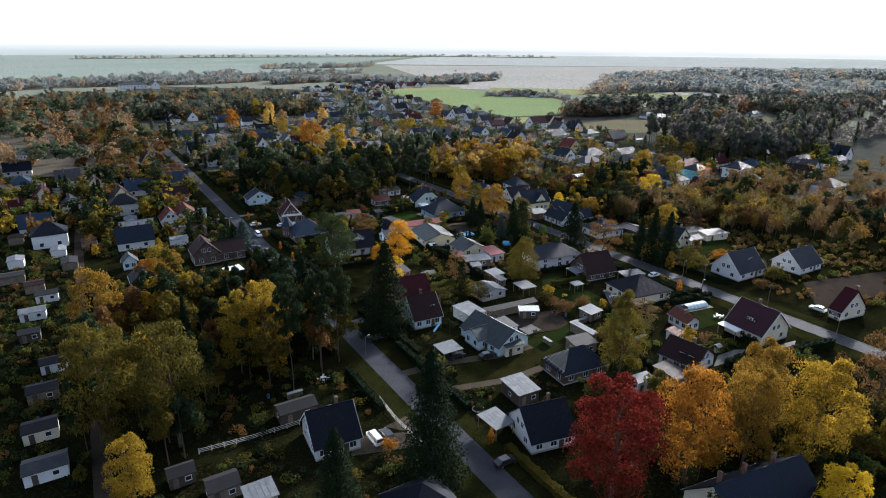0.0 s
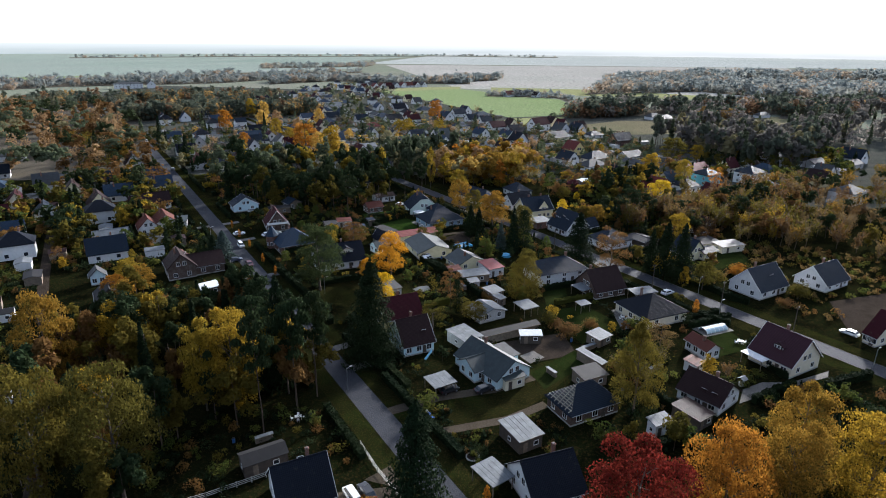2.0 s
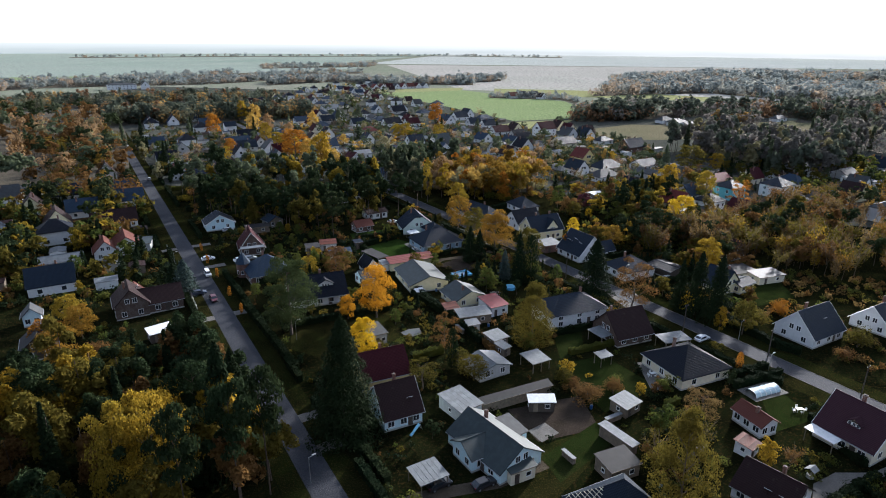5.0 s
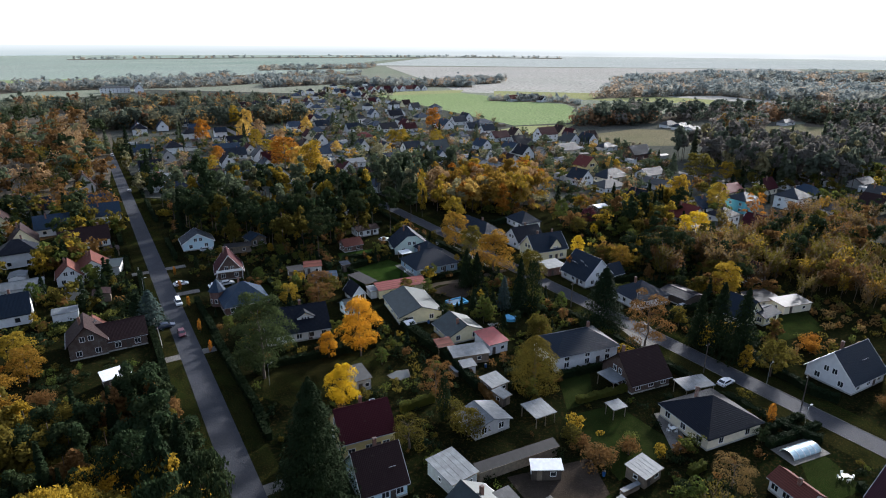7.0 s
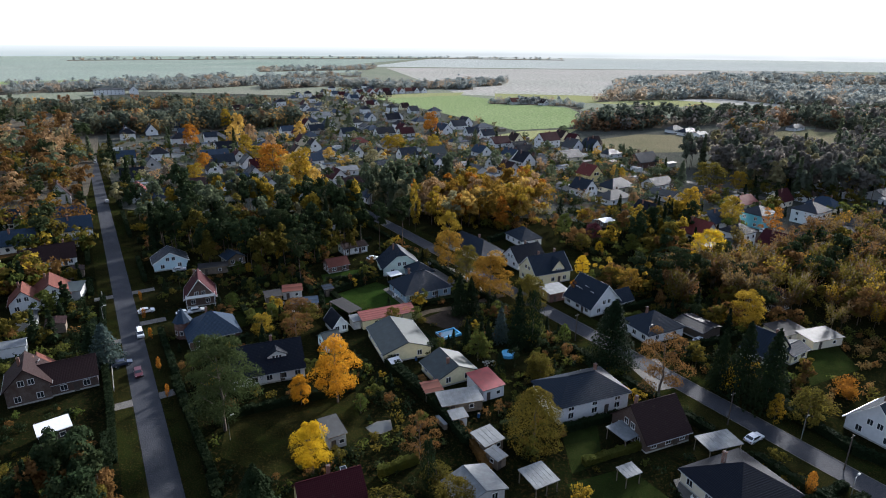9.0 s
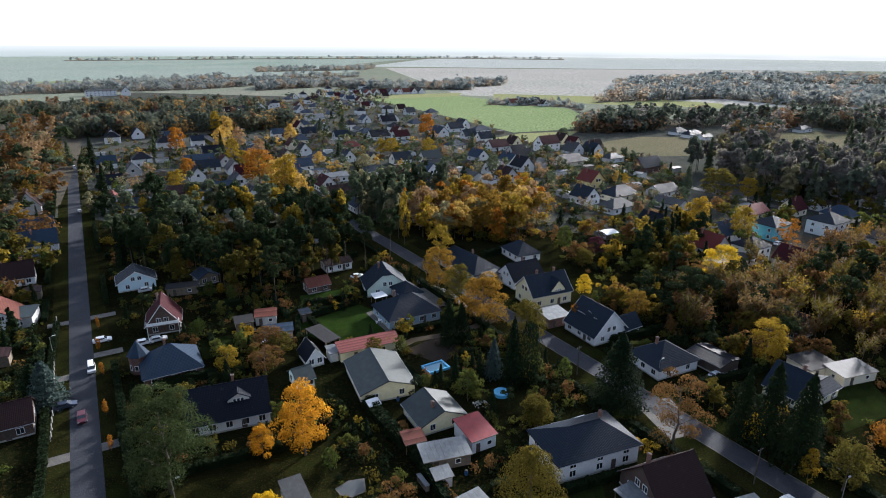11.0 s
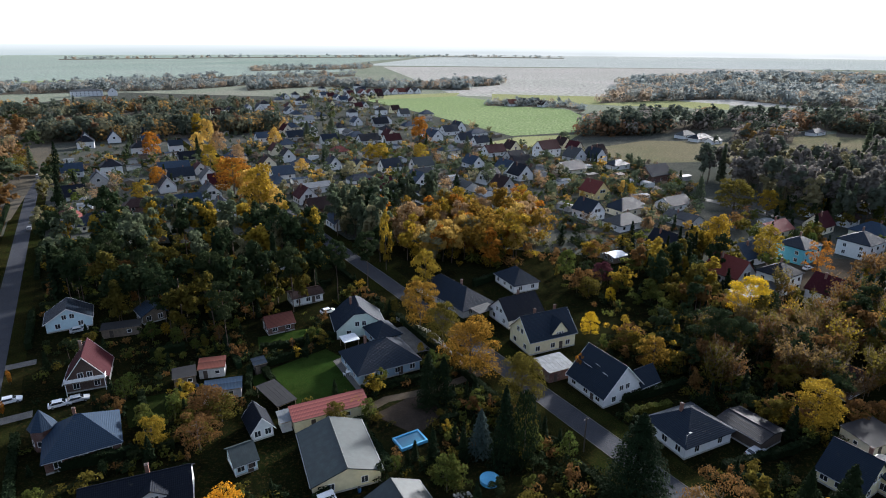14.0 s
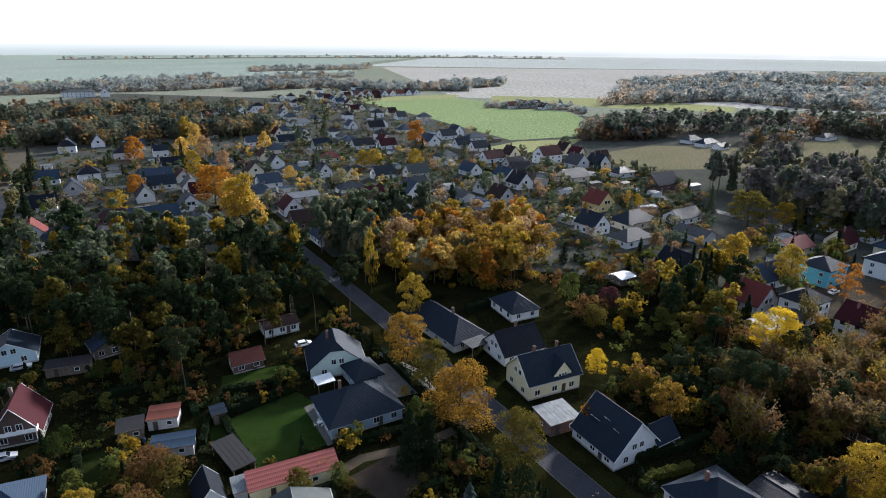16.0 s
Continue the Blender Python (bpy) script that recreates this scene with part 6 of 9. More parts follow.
house(-189.3, 452.0, 129.3, 9, 8, 3, 7, wall='grey', roof='maroon', label='grey village house with a dark red roof among gardens', chim=(0.15,), group='village houses', kind='gable', lows=2, ups=1, simple=True, gutter=False, base=False)
house(-173.5, 372.4, 39.3, 16, 8, 2.6, 5.4, wall='brick', roof='brown', label='brick village house with a brown roof among gardens', chim=(0.15,), group='village houses', kind='hip', lows=2, ups=1, simple=True, gutter=False, base=False)
house(-127.3, 354.3, 129.3, 8, 7, 2.8, 6.4, wall='wood', roof='brown', label='wooden village house with a brown roof among gardens', chim=(0.15,), group='village houses', kind='gable', lows=2, ups=1, simple=True, gutter=False, base=False)
house(-156.8, 473.1, 129.3, 9, 9, 3.4, 8, wall='cream', roof='brown', label='cream village house with a brown roof among gardens', chim=(0.15,), group='village houses', kind='gable', lows=2, ups=1, simple=True, gutter=False, base=False)
house(-136.8, 448.0, 39.3, 12, 10, 3, 7, wall='white', roof='bluegrey', label='white village house with a blue-grey roof among gardens', chim=(0.15,), group='village houses', kind='gable', lows=2, ups=1, simple=True, gutter=False, base=False)
house(-154.0, 497.7, 129.3, 9, 9, 3.4, 8.6, wall='white', roof='black', label='white village house with a black tiled roof among gardens', chim=(0.15,), group='village houses', kind='gable', lows=2, ups=1, simple=True, gutter=False, base=False)
house(-204.8, 576.0, 39.3, 12, 9, 3.4, 7, wall='white', roof='bluegrey', label='white village house with a blue-grey roof among gardens', chim=(0.15,), group='village houses', kind='gable', lows=2, ups=1, simple=True, gutter=False, base=False)
house(-307.6, 767.1, 129.3, 12, 11, 4, 9, wall='white', roof='bluegrey', label='white village house with a blue-grey roof among gardens', chim=(0.15,), group='village houses', kind='gable', lows=2, ups=1, simple=True, gutter=False, base=False)
house(-215.4, 692.8, 39.3, 18, 11, 3, 6.5, wall='white', roof='pale', label='white village house with a pale roof among gardens', chim=(0.15,), group='village houses', kind='gable', lows=2, ups=1, simple=True, gutter=False, base=False)
house(-160.0, 682.9, 129.3, 10, 9, 3.4, 8, wall='white', roof='bluegrey', label='white village house with a blue-grey roof among gardens', chim=(0.15,), group='village houses', kind='gable', lows=2, ups=1, simple=True, gutter=False, base=False)
house(-127.6, 525.7, 39.3, 13, 9, 3, 6, wall='cream', roof='red', label='cream village house with a red roof among gardens', chim=(0.15,), group='village houses', kind='hip', lows=2, ups=1, simple=True, gutter=False, base=False)
house(-116.5, 478.4, 129.3, 9, 8, 3.4, 8, wall='white', roof='slate', label='white village house with a dark slate-coloured roof among gardens', chim=(0.15,), group='village houses', kind='gable', lows=2, ups=1, simple=True, gutter=False, base=False)
house(-99.3, 473.4, 129.3, 9, 8, 3.4, 7.5, wall='paleyellow', roof='slate', label='pale yellow village house with a dark slate-coloured roof among gardens', chim=(0.15,), group='village houses', kind='gable', lows=2, ups=1, simple=True, gutter=False, base=False)
house(-120.4, 578.0, 39.3, 16, 10, 3.2, 7.5, wall='white', roof='black', label='white village house with a black tiled roof among gardens', chim=(0.15,), group='village houses', kind='gable', lows=2, ups=1, simple=True, gutter=False, base=False)
house(-102.6, 581.2, 39.3, 13, 9, 3.2, 7.5, wall='white', roof='maroon', label='white village house with a dark red roof among gardens', chim=(0.15,), group='village houses', kind='gable', lows=2, ups=1, simple=True, gutter=False, base=False)
house(-89.2, 442.7, 39.3, 14, 8, 2.8, 5, wall='white', roof='slate', label='white village house with a dark slate-coloured roof among gardens', chim=(0.15,), group='village houses', kind='hip', lows=2, ups=1, simple=True, gutter=False, base=False)
house(-80.7, 478.2, 39.3, 12, 9, 3.2, 7.4, wall='white', roof='slate', label='white village house with a dark slate-coloured roof among gardens', chim=(0.15,), group='village houses', kind='gable', lows=2, ups=1, simple=True, gutter=False, base=False)
house(-62.6, 486.1, 39.3, 13, 9, 3.2, 7.5, wall='grey', roof='green', label='grey village house with a grey-green roof among gardens', chim=(0.15,), group='village houses', kind='gable', lows=2, ups=1, simple=True, gutter=False, base=False)
house(-72.3, 600.1, 129.3, 12, 10, 4, 9, wall='white', roof='bluegrey', label='white village house with a blue-grey roof among gardens', chim=(0.15,), group='village houses', kind='gable', lows=2, ups=1, simple=True, gutter=False, base=False)
house(-65.0, 636.9, 39.3, 14, 10, 3.4, 8, wall='white', roof='slate', label='white village house with a dark slate-coloured roof among gardens', chim=(0.15,), group='village houses', kind='gable', lows=2, ups=1, simple=True, gutter=False, base=False)
house(-136.3, 679.6, 39.3, 15, 10, 3.2, 8, wall='grey', roof='black', label='grey village house with a black tiled roof among gardens', chim=(0.15,), group='village houses', kind='gable', lows=2, ups=1, simple=True, gutter=False, base=False)
house(-183.0, 585.5, 39.3, 13, 9, 3.2, 7.5, wall='grey', roof='slate', label='grey village house with a dark slate-coloured roof among gardens', chim=(0.15,), group='village houses', kind='gable', lows=2, ups=1, simple=True, gutter=False, base=False)
house(33.1, 530.3, 129.3, 12, 11, 3.4, 9, wall='white', roof='grey', label='white village house with a grey roof among gardens', chim=(0.15,), group='village houses', kind='gable', lows=2, ups=1, simple=True, gutter=False, base=False)
house(46.1, 530.7, 129.3, 12, 11, 3.4, 9, wall='white', roof='slate', label='white village house with a dark slate-coloured roof among gardens', chim=(0.15,), group='village houses', kind='gable', lows=2, ups=1, simple=True, gutter=False, base=False)
house(57.7, 508.4, 39.3, 13, 9, 3, 5.5, wall='white', roof='slate', label='white village house with a dark slate-coloured roof among gardens', chim=(0.15,), group='village houses', kind='hip', lows=2, ups=1, simple=True, gutter=False, base=False)
house(27.5, 490.5, 39.3, 17, 11, 3, 7, wall='cream', roof='slate', label='cream village house with a dark slate-coloured roof among gardens', chim=(0.15,), group='village houses', kind='gable', lows=2, ups=1, simple=True, gutter=False, base=False)
house(-1.8, 468.1, 129.3, 11, 10, 3.4, 8.6, wall='white', roof='black', label='white village house with a black tiled roof among gardens', chim=(0.15,), group='village houses', kind='gable', lows=2, ups=1, simple=True, gutter=False, base=False)
house(-2.5, 502.9, 39.3, 13, 9, 3.2, 7.5, wall='brick', roof='black', label='brick village house with a black tiled roof among gardens', chim=(0.15,), group='village houses', kind='gable', lows=2, ups=1, simple=True, gutter=False, base=False)
house(-10.4, 436.5, 129.3, 11, 9, 3.2, 8, wall='grey', roof='brown', label='grey village house with a brown roof among gardens', chim=(0.15,), group='village houses', kind='gable', lows=2, ups=1, simple=True, gutter=False, base=False)
house(-21.6, 542.3, 39.3, 15, 10, 3.2, 7.5, wall='white', roof='maroon', label='white village house with a dark red roof among gardens', chim=(0.15,), group='village houses', kind='gable', lows=2, ups=1, simple=True, gutter=False, base=False)
house(-6.4, 519.8, 39.3, 12, 10, 3, 7.5, wall='grey', roof='black', label='grey village house with a black tiled roof among gardens', chim=(0.15,), group='village houses', kind='gable', lows=2, ups=1, simple=True, gutter=False, base=False)
house(-60.0, 657.6, 129.3, 12, 10, 3.4, 9, wall='white', roof='slate', label='white village house with a dark slate-coloured roof among gardens', chim=(0.15,), group='village houses', kind='gable', lows=2, ups=1, simple=True, gutter=False, base=False)
house(-41.1, 631.9, 39.3, 16, 9, 3, 6, wall='white', roof='bluegrey', label='white village house with a blue-grey roof among gardens', chim=(0.15,), group='village houses', kind='hip', lows=2, ups=1, simple=True, gutter=False, base=False)
house(131.7, 651.6, 39.3, 15, 9, 3, 6, wall='white', roof='grey', label='white village house with a grey roof among gardens', chim=(0.15,), group='village houses', kind='hip', lows=2, ups=1, simple=True, gutter=False, base=False)
house(139.8, 635.8, 39.3, 18, 9, 3, 6, wall='white', roof='slate', label='white village house with a dark slate-coloured roof among gardens', chim=(0.15,), group='village houses', kind='hip', lows=2, ups=1, simple=True, gutter=False, base=False)
house(146.8, 623.6, 39.3, 12, 7, 2.6, 4.5, wall='white', roof='grey', label='white village house with a grey roof among gardens', chim=(0.15,), group='village houses', kind='gable', lows=2, ups=1, simple=True, gutter=False, base=False)
house(249.0, 688.5, 39.3, 18, 8, 3, 5.5, wall='white', roof='grey', label='white village house with a grey roof among gardens', chim=(0.15,), group='village houses', kind='hip', lows=2, ups=1, simple=True, gutter=False, base=False)
house(139.1, 398.0, 39.3, 10, 8, 2.8, 5.5, wall='white', roof='brown', label='white village house with a brown roof among gardens', chim=(0.15,), group='village houses', kind='gable', lows=2, ups=1, simple=True, gutter=False, base=False)
house(-20.1, 901.0, 39.3, 14, 10, 3.4, 8, wall='white', roof='orange', label='white village house with a orange-red roof among gardens', chim=(0.15,), group='village houses', kind='gable', lows=2, ups=1, simple=True, gutter=False, base=False)
house(-6.4, 910.9, 129.3, 12, 10, 3.4, 9, wall='white', roof='grey', label='white village house with a grey roof among gardens', chim=(0.15,), group='village houses', kind='gable', lows=2, ups=1, simple=True, gutter=False, base=False)
house(7.5, 921.1, 39.3, 16, 10, 3.4, 8.5, wall='white', roof='grey', label='white village house with a grey roof among gardens', chim=(0.15,), group='village houses', kind='gable', lows=2, ups=1, simple=True, gutter=False, base=False)
house(19.0, 895.2, 129.3, 11, 9, 3.2, 8, wall='white', roof='brown', label='white village house with a brown roof among gardens', chim=(0.15,), group='village houses', kind='gable', lows=2, ups=1, simple=True, gutter=False, base=False)
house(-628.6, 928.1, 39.3, 41, 12, 7.5, 9.5, wall='white', roof='grey', label='long white apartment block with a grey roof among far trees', chim=(0.15,), group='village houses', kind='hip', floors=3, lows=8, ups=2, name='apartment_block', simple=True, gutter=False, base=False)
house(-599.7, 944.3, 129.3, 13, 12, 6, 12, wall='white', roof='grey', label='white village house with a grey roof among gardens', chim=(0.15,), group='village houses', kind='gable', lows=2, ups=1, simple=True, gutter=False, base=False)
house(212.4, 427.7, 129.3, 13, 10, 3.6, 9, wall='white', roof='slate', kind='gable', floors=1, label='white house with a dark slate-coloured roof near the wood', chim=(0.2,), lows=3, ups=1, group='village houses', simple=True, gutter=False, base=False)
house(169.6, 370.8, 129.3, 9, 9, 3.4, 8.5, wall='white', roof='grey', kind='gable', floors=1, label='white house with a grey roof near the wood', chim=(0.2,), lows=3, ups=1, group='village houses', simple=True, gutter=False, base=False)
house(155.1, 315.0, 39.3, 13, 11, 6, 8.8, wall='white', roof='grey', kind='hip', floors=2, label='white house with a grey roof near the wood', chim=(0.2,), lows=3, ups=1, group='village houses', simple=True, gutter=False, base=False)
house(180.8, 408.8, 39.3, 14, 9, 2.8, 5, wall='grey', roof='grey', kind='gable', floors=1, label='grey house with a grey roof near the wood', chim=(0.2,), lows=3, ups=1, group='village houses', simple=True, gutter=False, base=False)
house(166.4, 406.4, 39.3, 12, 8, 2.6, 4.5, wall='white', roof='felt', kind='gable', floors=1, label='white house with a dark felt roof near the wood', chim=(0.2,), lows=3, ups=1, group='village houses', simple=True, gutter=False, base=False)
house(-315.5, 345.4, 39.3, 20, 9, 3.4, 5.6, wall='white', roof='grey', kind='gable', floors=1, label='white house with a grey roof near the wood', chim=(0.2,), lows=3, ups=1, group='village houses', simple=True, gutter=False, base=False)
house(-221.7, 332.8, 129.3, 10, 9, 4, 10, wall='grey', roof='brown', kind='gable', floors=1, label='grey house with a brown roof near the wood', chim=(0.2,), lows=3, ups=1, group='village houses', simple=True, gutter=False, base=False)
house(-233.6, 299.2, 39.3, 22, 7, 2.8, 4.6, wall='cream', roof='grey', kind='gable', floors=1, label='cream house with a grey roof near the wood', chim=(0.2,), lows=3, ups=1, group='village houses')
house(-281.0, 300.6, 39.3, 13, 9, 3, 7, wall='grey', roof='black', kind='gable', floors=1, label='grey house with a black roof near the wood', chim=(0.2,), lows=3, ups=1, group='village houses', simple=True, gutter=False, base=False)
house(-247.2, 1022.4, 129.3, 12, 10, 3.4, 8.5, wall='white', roof='red', label='white house in the last row with a red roof', chim=(), lows=1, ups=1, group='village houses', simple=True, gutter=False, base=False)
house(-237.2, 1029.8, 129.3, 12, 10, 3.4, 8.5, wall='white', roof='orange', label='white house in the last row with a orange-red roof', chim=(), lows=1, ups=1, group='village houses', simple=True, gutter=False, base=False)
house(-227.1, 1037.3, 39.3, 12, 10, 3.4, 8.5, wall='white', roof='maroon', label='white house in the last row with a dark red roof', chim=(), lows=1, ups=1, group='village houses', simple=True, gutter=False, base=False)
house(-216.8, 1044.9, 129.3, 12, 10, 3.4, 8.5, wall='white', roof='grey', label='white house in the last row with a grey roof', chim=(), lows=1, ups=1, group='village houses', simple=True, gutter=False, base=False)
house(-206.4, 1052.6, 129.3, 12, 10, 3.4, 8.5, wall='white', roof='red', label='white house in the last row with a red roof', chim=(), lows=1, ups=1, group='village houses', simple=True, gutter=False, base=False)
house(-195.8, 1060.3, 39.3, 12, 10, 3.4, 8.5, wall='white', roof='orange', label='white house in the last row with a orange-red roof', chim=(), lows=1, ups=1, group='village houses', simple=True, gutter=False, base=False)
house(-185.1, 1068.2, 129.3, 12, 10, 3.4, 8.5, wall='white', roof='maroon', label='white house in the last row with a dark red roof', chim=(), lows=1, ups=1, group='village houses', simple=True, gutter=False, base=False)
house(-174.3, 1076.2, 129.3, 12, 10, 3.4, 8.5, wall='white', roof='grey', label='white house in the last row with a grey roof', chim=(), lows=1, ups=1, group='village houses', simple=True, gutter=False, base=False)

# ---- trees ----
tree(-69.9, 83.6, 27.4, 15.8, 'tall', 'olive', 6120)
tree(-59.0, 86.7, 26.6, 15.8, 'tall', 'olive', 6120)
tree(-56.9, 70.6, 15.0, 9.0, 'round', 'gold', 5100)
tree(-11.4, 84.0, 25.7, 12.6, 'spruce', 'needle', 7140)
tree(-25.2, 74.9, 16.1, 8.6, 'spruce', 'needle', 5100)
tree(18.2, 82.1, 24.8, 19.1, 'round', 'red', 8840)
tree(31.5, 89.2, 23.6, 14.6, 'round', 'orange', 7140)
tree(48.2, 105.7, 21.2, 12.5, 'round', 'amber', 7140)
tree(42.4, 94.3, 20.5, 11.8, 'tall', 'amber', 7140)
tree(55.0, 97.5, 21.8, 16.4, 'round', 'gold', 7140)
tree(74.3, 114.0, 21.5, 14.1, 'sparse', 'rust', 2400)
tree(51.9, 81.2, 12.7, 9.1, 'round', 'yellow', 5100)
tree(25.7, 124.4, 21.0, 11.2, 'cone', 'olive', 7140)
tree(-34.5, 135.7, 24.9, 14.5, 'spruce', 'needle', 8160)
tree(-53.1, 113.9, 23.8, 14.9, 'tall', 'gold', 6120)
tree(-59.2, 113.1, 20.9, 9.2, 'tall', 'gold', 2400)
tree(-93.0, 113.5, 23.9, 14.1, 'tall', 'amber', 5100)
tree(-45.2, 107.9, 25.1, 8.6, 'pine', 'pine', 1800)
tree(-41.4, 115.5, 24.9, 9.6, 'pine', 'pine', 1800)
tree(-39.1, 121.0, 24.2, 9.2, 'pine', 'pine', 1800)
tree(-48.2, 125.3, 24.9, 9.7, 'spruce', 'needle', 1800)
tree(-20.2, 90.4, 3.7, 3.8, 'bush', 'orange', 600)
tree(-1.9, 94.5, 4.1, 1.7, 'tall', 'orange', 600)
tree(-38.1, 188.8, 15.8, 11.4, 'tall', 'flame', 5100)
tree(-35.4, 166.4, 11.3, 8.1, 'round', 'yellow', 5100)
tree(-45.4, 186.8, 7.2, 5.5, 'round', 'flame', 1800)
tree(3.6, 179.8, 12.9, 11.1, 'dome', 'olive', 6120)
# a broad pine, built with the rounded broadleaf crown
tree(-57.0, 176.0, 21.3, 16.2, 'round', 'scots', 9000)
tree(4.5, 205.0, 6.6, 7.5, 'round', 'olive', 1200)
tree(-103.0, 153.0, 10.5, 10.5, 'round', 'amber', 2400)
tree(-117.5, 174.0, 7.7, 9.2, 'round', 'gold', 1800)
tree(-78.1, 141.2, 13.9, 13.5, 'weep', 'olive', 5100)
tree(-62.6, 130.1, 13.3, 10.9, 'tall', 'gold', 5100)
tree(-65.3, 123.6, 12.7, 11.2, 'tall', 'gold', 5100)
tree(-70.5, 151.0, 10.5, 7.5, 'spruce', 'needle', 2400)
tree(-76.5, 149.0, 9.5, 7.5, 'pine', 'pine', 1800)
tree(-60.9, 143.7, 17.9, 9.8, 'spruce', 'needle', 2400)
tree(-51.0, 134.5, 18.8, 7.9, 'spruce', 'needle', 2400)
tree(-56.6, 131.0, 17.5, 10.7, 'pine', 'pine', 2400)
tree(21.8, 213.2, 17.5, 12.8, 'spruce', 'needle', 5100)
tree(-0.4, 219.0, 16.9, 5.8, 'spruce', 'needle', 1800)
tree(3.2, 219.5, 15.7, 5.5, 'column', 'needle', 1200)
tree(-17.0, 236.0, 12.8, 6.0, 'spruce', 'needle', 1200)
tree(-14.0, 237.6, 11.2, 5.4, 'spruce', 'needle', 1200)
tree(48.0, 203.4, 18.5, 8.4, 'spruce', 'needle', 2400)
tree(52.0, 199.2, 19.0, 9.1, 'spruce', 'needle', 2400)
tree(43.3, 205.4, 15.2, 5.7, 'spruce', 'needle', 1800)
tree(46.5, 205.4, 6.6, 4.4, 'cone', 'yellow', 1200)
tree(52.0, 194.9, 6.9, 3.6, 'cone', 'gold', 1200)
tree(33.3, 203.5, 16.1, 14.0, 'sparse', 'rust', 2400)
tree(-31.6, 293.9, 14.5, 10.2, 'round', 'gold', 1800)
tree(-20.8, 273.9, 15.3, 11.5, 'tall', 'amber', 3000)
tree(-5.4, 251.9, 15.4, 16.7, 'round', 'amber', 6120)
tree(4.3, 239.7, 13.2, 10.6, 'round', 'olive', 5100)
tree(-14.3, 265.9, 12.5, 10.5, 'round', 'olive', 3000)
tree(20.1, 275.4, 6.8, 5.9, 'cone', 'yellow', 1200)
tree(28.0, 298.0, 4.8, 3.7, 'cone', 'yellow', 600)
tree(63.9, 288.7, 14.3, 14.8, 'round', 'yellow', 5100)
tree(59.8, 237.5, 12.6, 12.0, 'round', 'gold', 5100)
tree(-9.7, 211.1, 8.3, 5.7, 'round', 'green', 1200)
tree(-60.5, 225.1, 6.7, 11.9, 'round', 'rust', 1800)
tree(-4.8, 222.0, 9.8, 5.1, 'spruce', 'bluespruce', 1200)
tree(57.5, 193.3, 9.7, 8.2, 'round', 'olive', 1200)
tree(71.4, 206.3, 4.9, 5.1, 'bush', 'orange', 600)
tree(-46.5, 188.7, 5.9, 5.2, 'round', 'amber', 1200)
tree(-17.1, 172.2, 10.8, 8.2, 'sparse', 'rust', 1800)
tree(-14.4, 165.4, 10.3, 2.9, 'column', 'needle', 800)
tree(-96.0, 198.1, 10.5, 8.7, 'spruce', 'bluespruce', 1200)
tree(-102.3, 198.5, 8.3, 7.4, 'spruce', 'needle', 1200)
tree(5.1, 203.4, 6.7, 6.9, 'round', 'olive', 1800)
tree(-57.9, 224.3, 6.0, 9.3, 'round', 'olive', 1200)
tree(-57.5, 215.4, 8.2, 10.0, 'sparse', 'rust', 1800)
tree(-33.9, 225.5, 6.4, 5.8, 'round', 'olive', 900)
tree(-31.6, 231.9, 4.3, 3.7, 'bush', 'gold', 600)
tree(-13.2, 217.9, 7.8, 3.0, 'spruce', 'needle', 900)
tree(15.4, 251.2, 7.1, 3.6, 'tall', 'orange', 900)
tree(15.7, 314.0, 10.9, 7.4, 'round', 'green', 1200)
tree(27.0, 311.7, 8.1, 8.7, 'round', 'purple', 1200)
tree(52.6, 301.1, 13.2, 8.0, 'tall', 'olive', 1200)
tree(21.8, 299.7, 6.8, 8.2, 'round', 'olive', 1200)
tree(28.5, 266.9, 5.7, 8.4, 'round', 'olive', 1200)
tree(69.3, 340.5, 17.5, 13.8, 'round', 'gold', 2400)
tree(86.3, 338.4, 14.9, 12.2, 'round', 'gold', 2400)
tree(98.6, 329.0, 12.9, 11.7, 'sparse', 'orange', 1500)
tree(-244.8, 491.2, 18.5, 16.2, 'round', 'orange', 900)
tree(-192.7, 415.4, 11.6, 11.5, 'round', 'orange', 900)
tree(-181.6, 384.9, 11.3, 12.8, 'round', 'gold', 900)
tree(-114.4, 376.0, 23.1, 18.8, 'round', 'gold', 1500)
tree(-140.9, 404.8, 20.4, 22.9, 'round', 'orange', 1200)
tree(-92.8, 502.9, 13.3, 14.3, 'round', 'gold', 900)
tree(-66.9, 507.4, 13.3, 12.5, 'round', 'gold', 900)
tree(-81.9, 587.5, 20.9, 17.5, 'round', 'orange', 900)
tree(-1.3, 394.4, 13.7, 10.7, 'tall', 'orange', 1200)
tree(97.0, 410.5, 16.3, 21.6, 'round', 'olive', 1500)
tree(111.2, 408.5, 12.4, 11.4, 'round', 'gold', 900)
tree(-50.1, 349.7, 12.0, 7.3, 'tall', 'olive', 1200)
tree(-44.8, 313.1, 22.0, 5.4, 'tall', 'gold', 900)
tree(44.4, 140.0, 6.2, 4.2, 'round', 'gold', 900)
tree(20.8, 160.1, 4.3, 4.9, 'bush', 'rust', 600)
tree(15.0, 156.8, 4.2, 8.4, 'bush', 'rust', 600)
tree(36.9, 153.3, 6.8, 9.0, 'sparse', 'brown', 1800)
tree(50.3, 173.6, 5.0, 1.8, 'column', 'orange', 600)
tree(-19.7, 155.9, 7.1, 10.1, 'sparse', 'olive', 1500)
tree(-9.1, 161.3, 5.9, 9.2, 'round', 'olive', 1500)
tree(-104.0, 369.5, 14.4, 9.5, 'round', 'midgold', 900)
tree(-113.1, 379.6, 17.6, 13.1, 'round', 'midgold', 900)
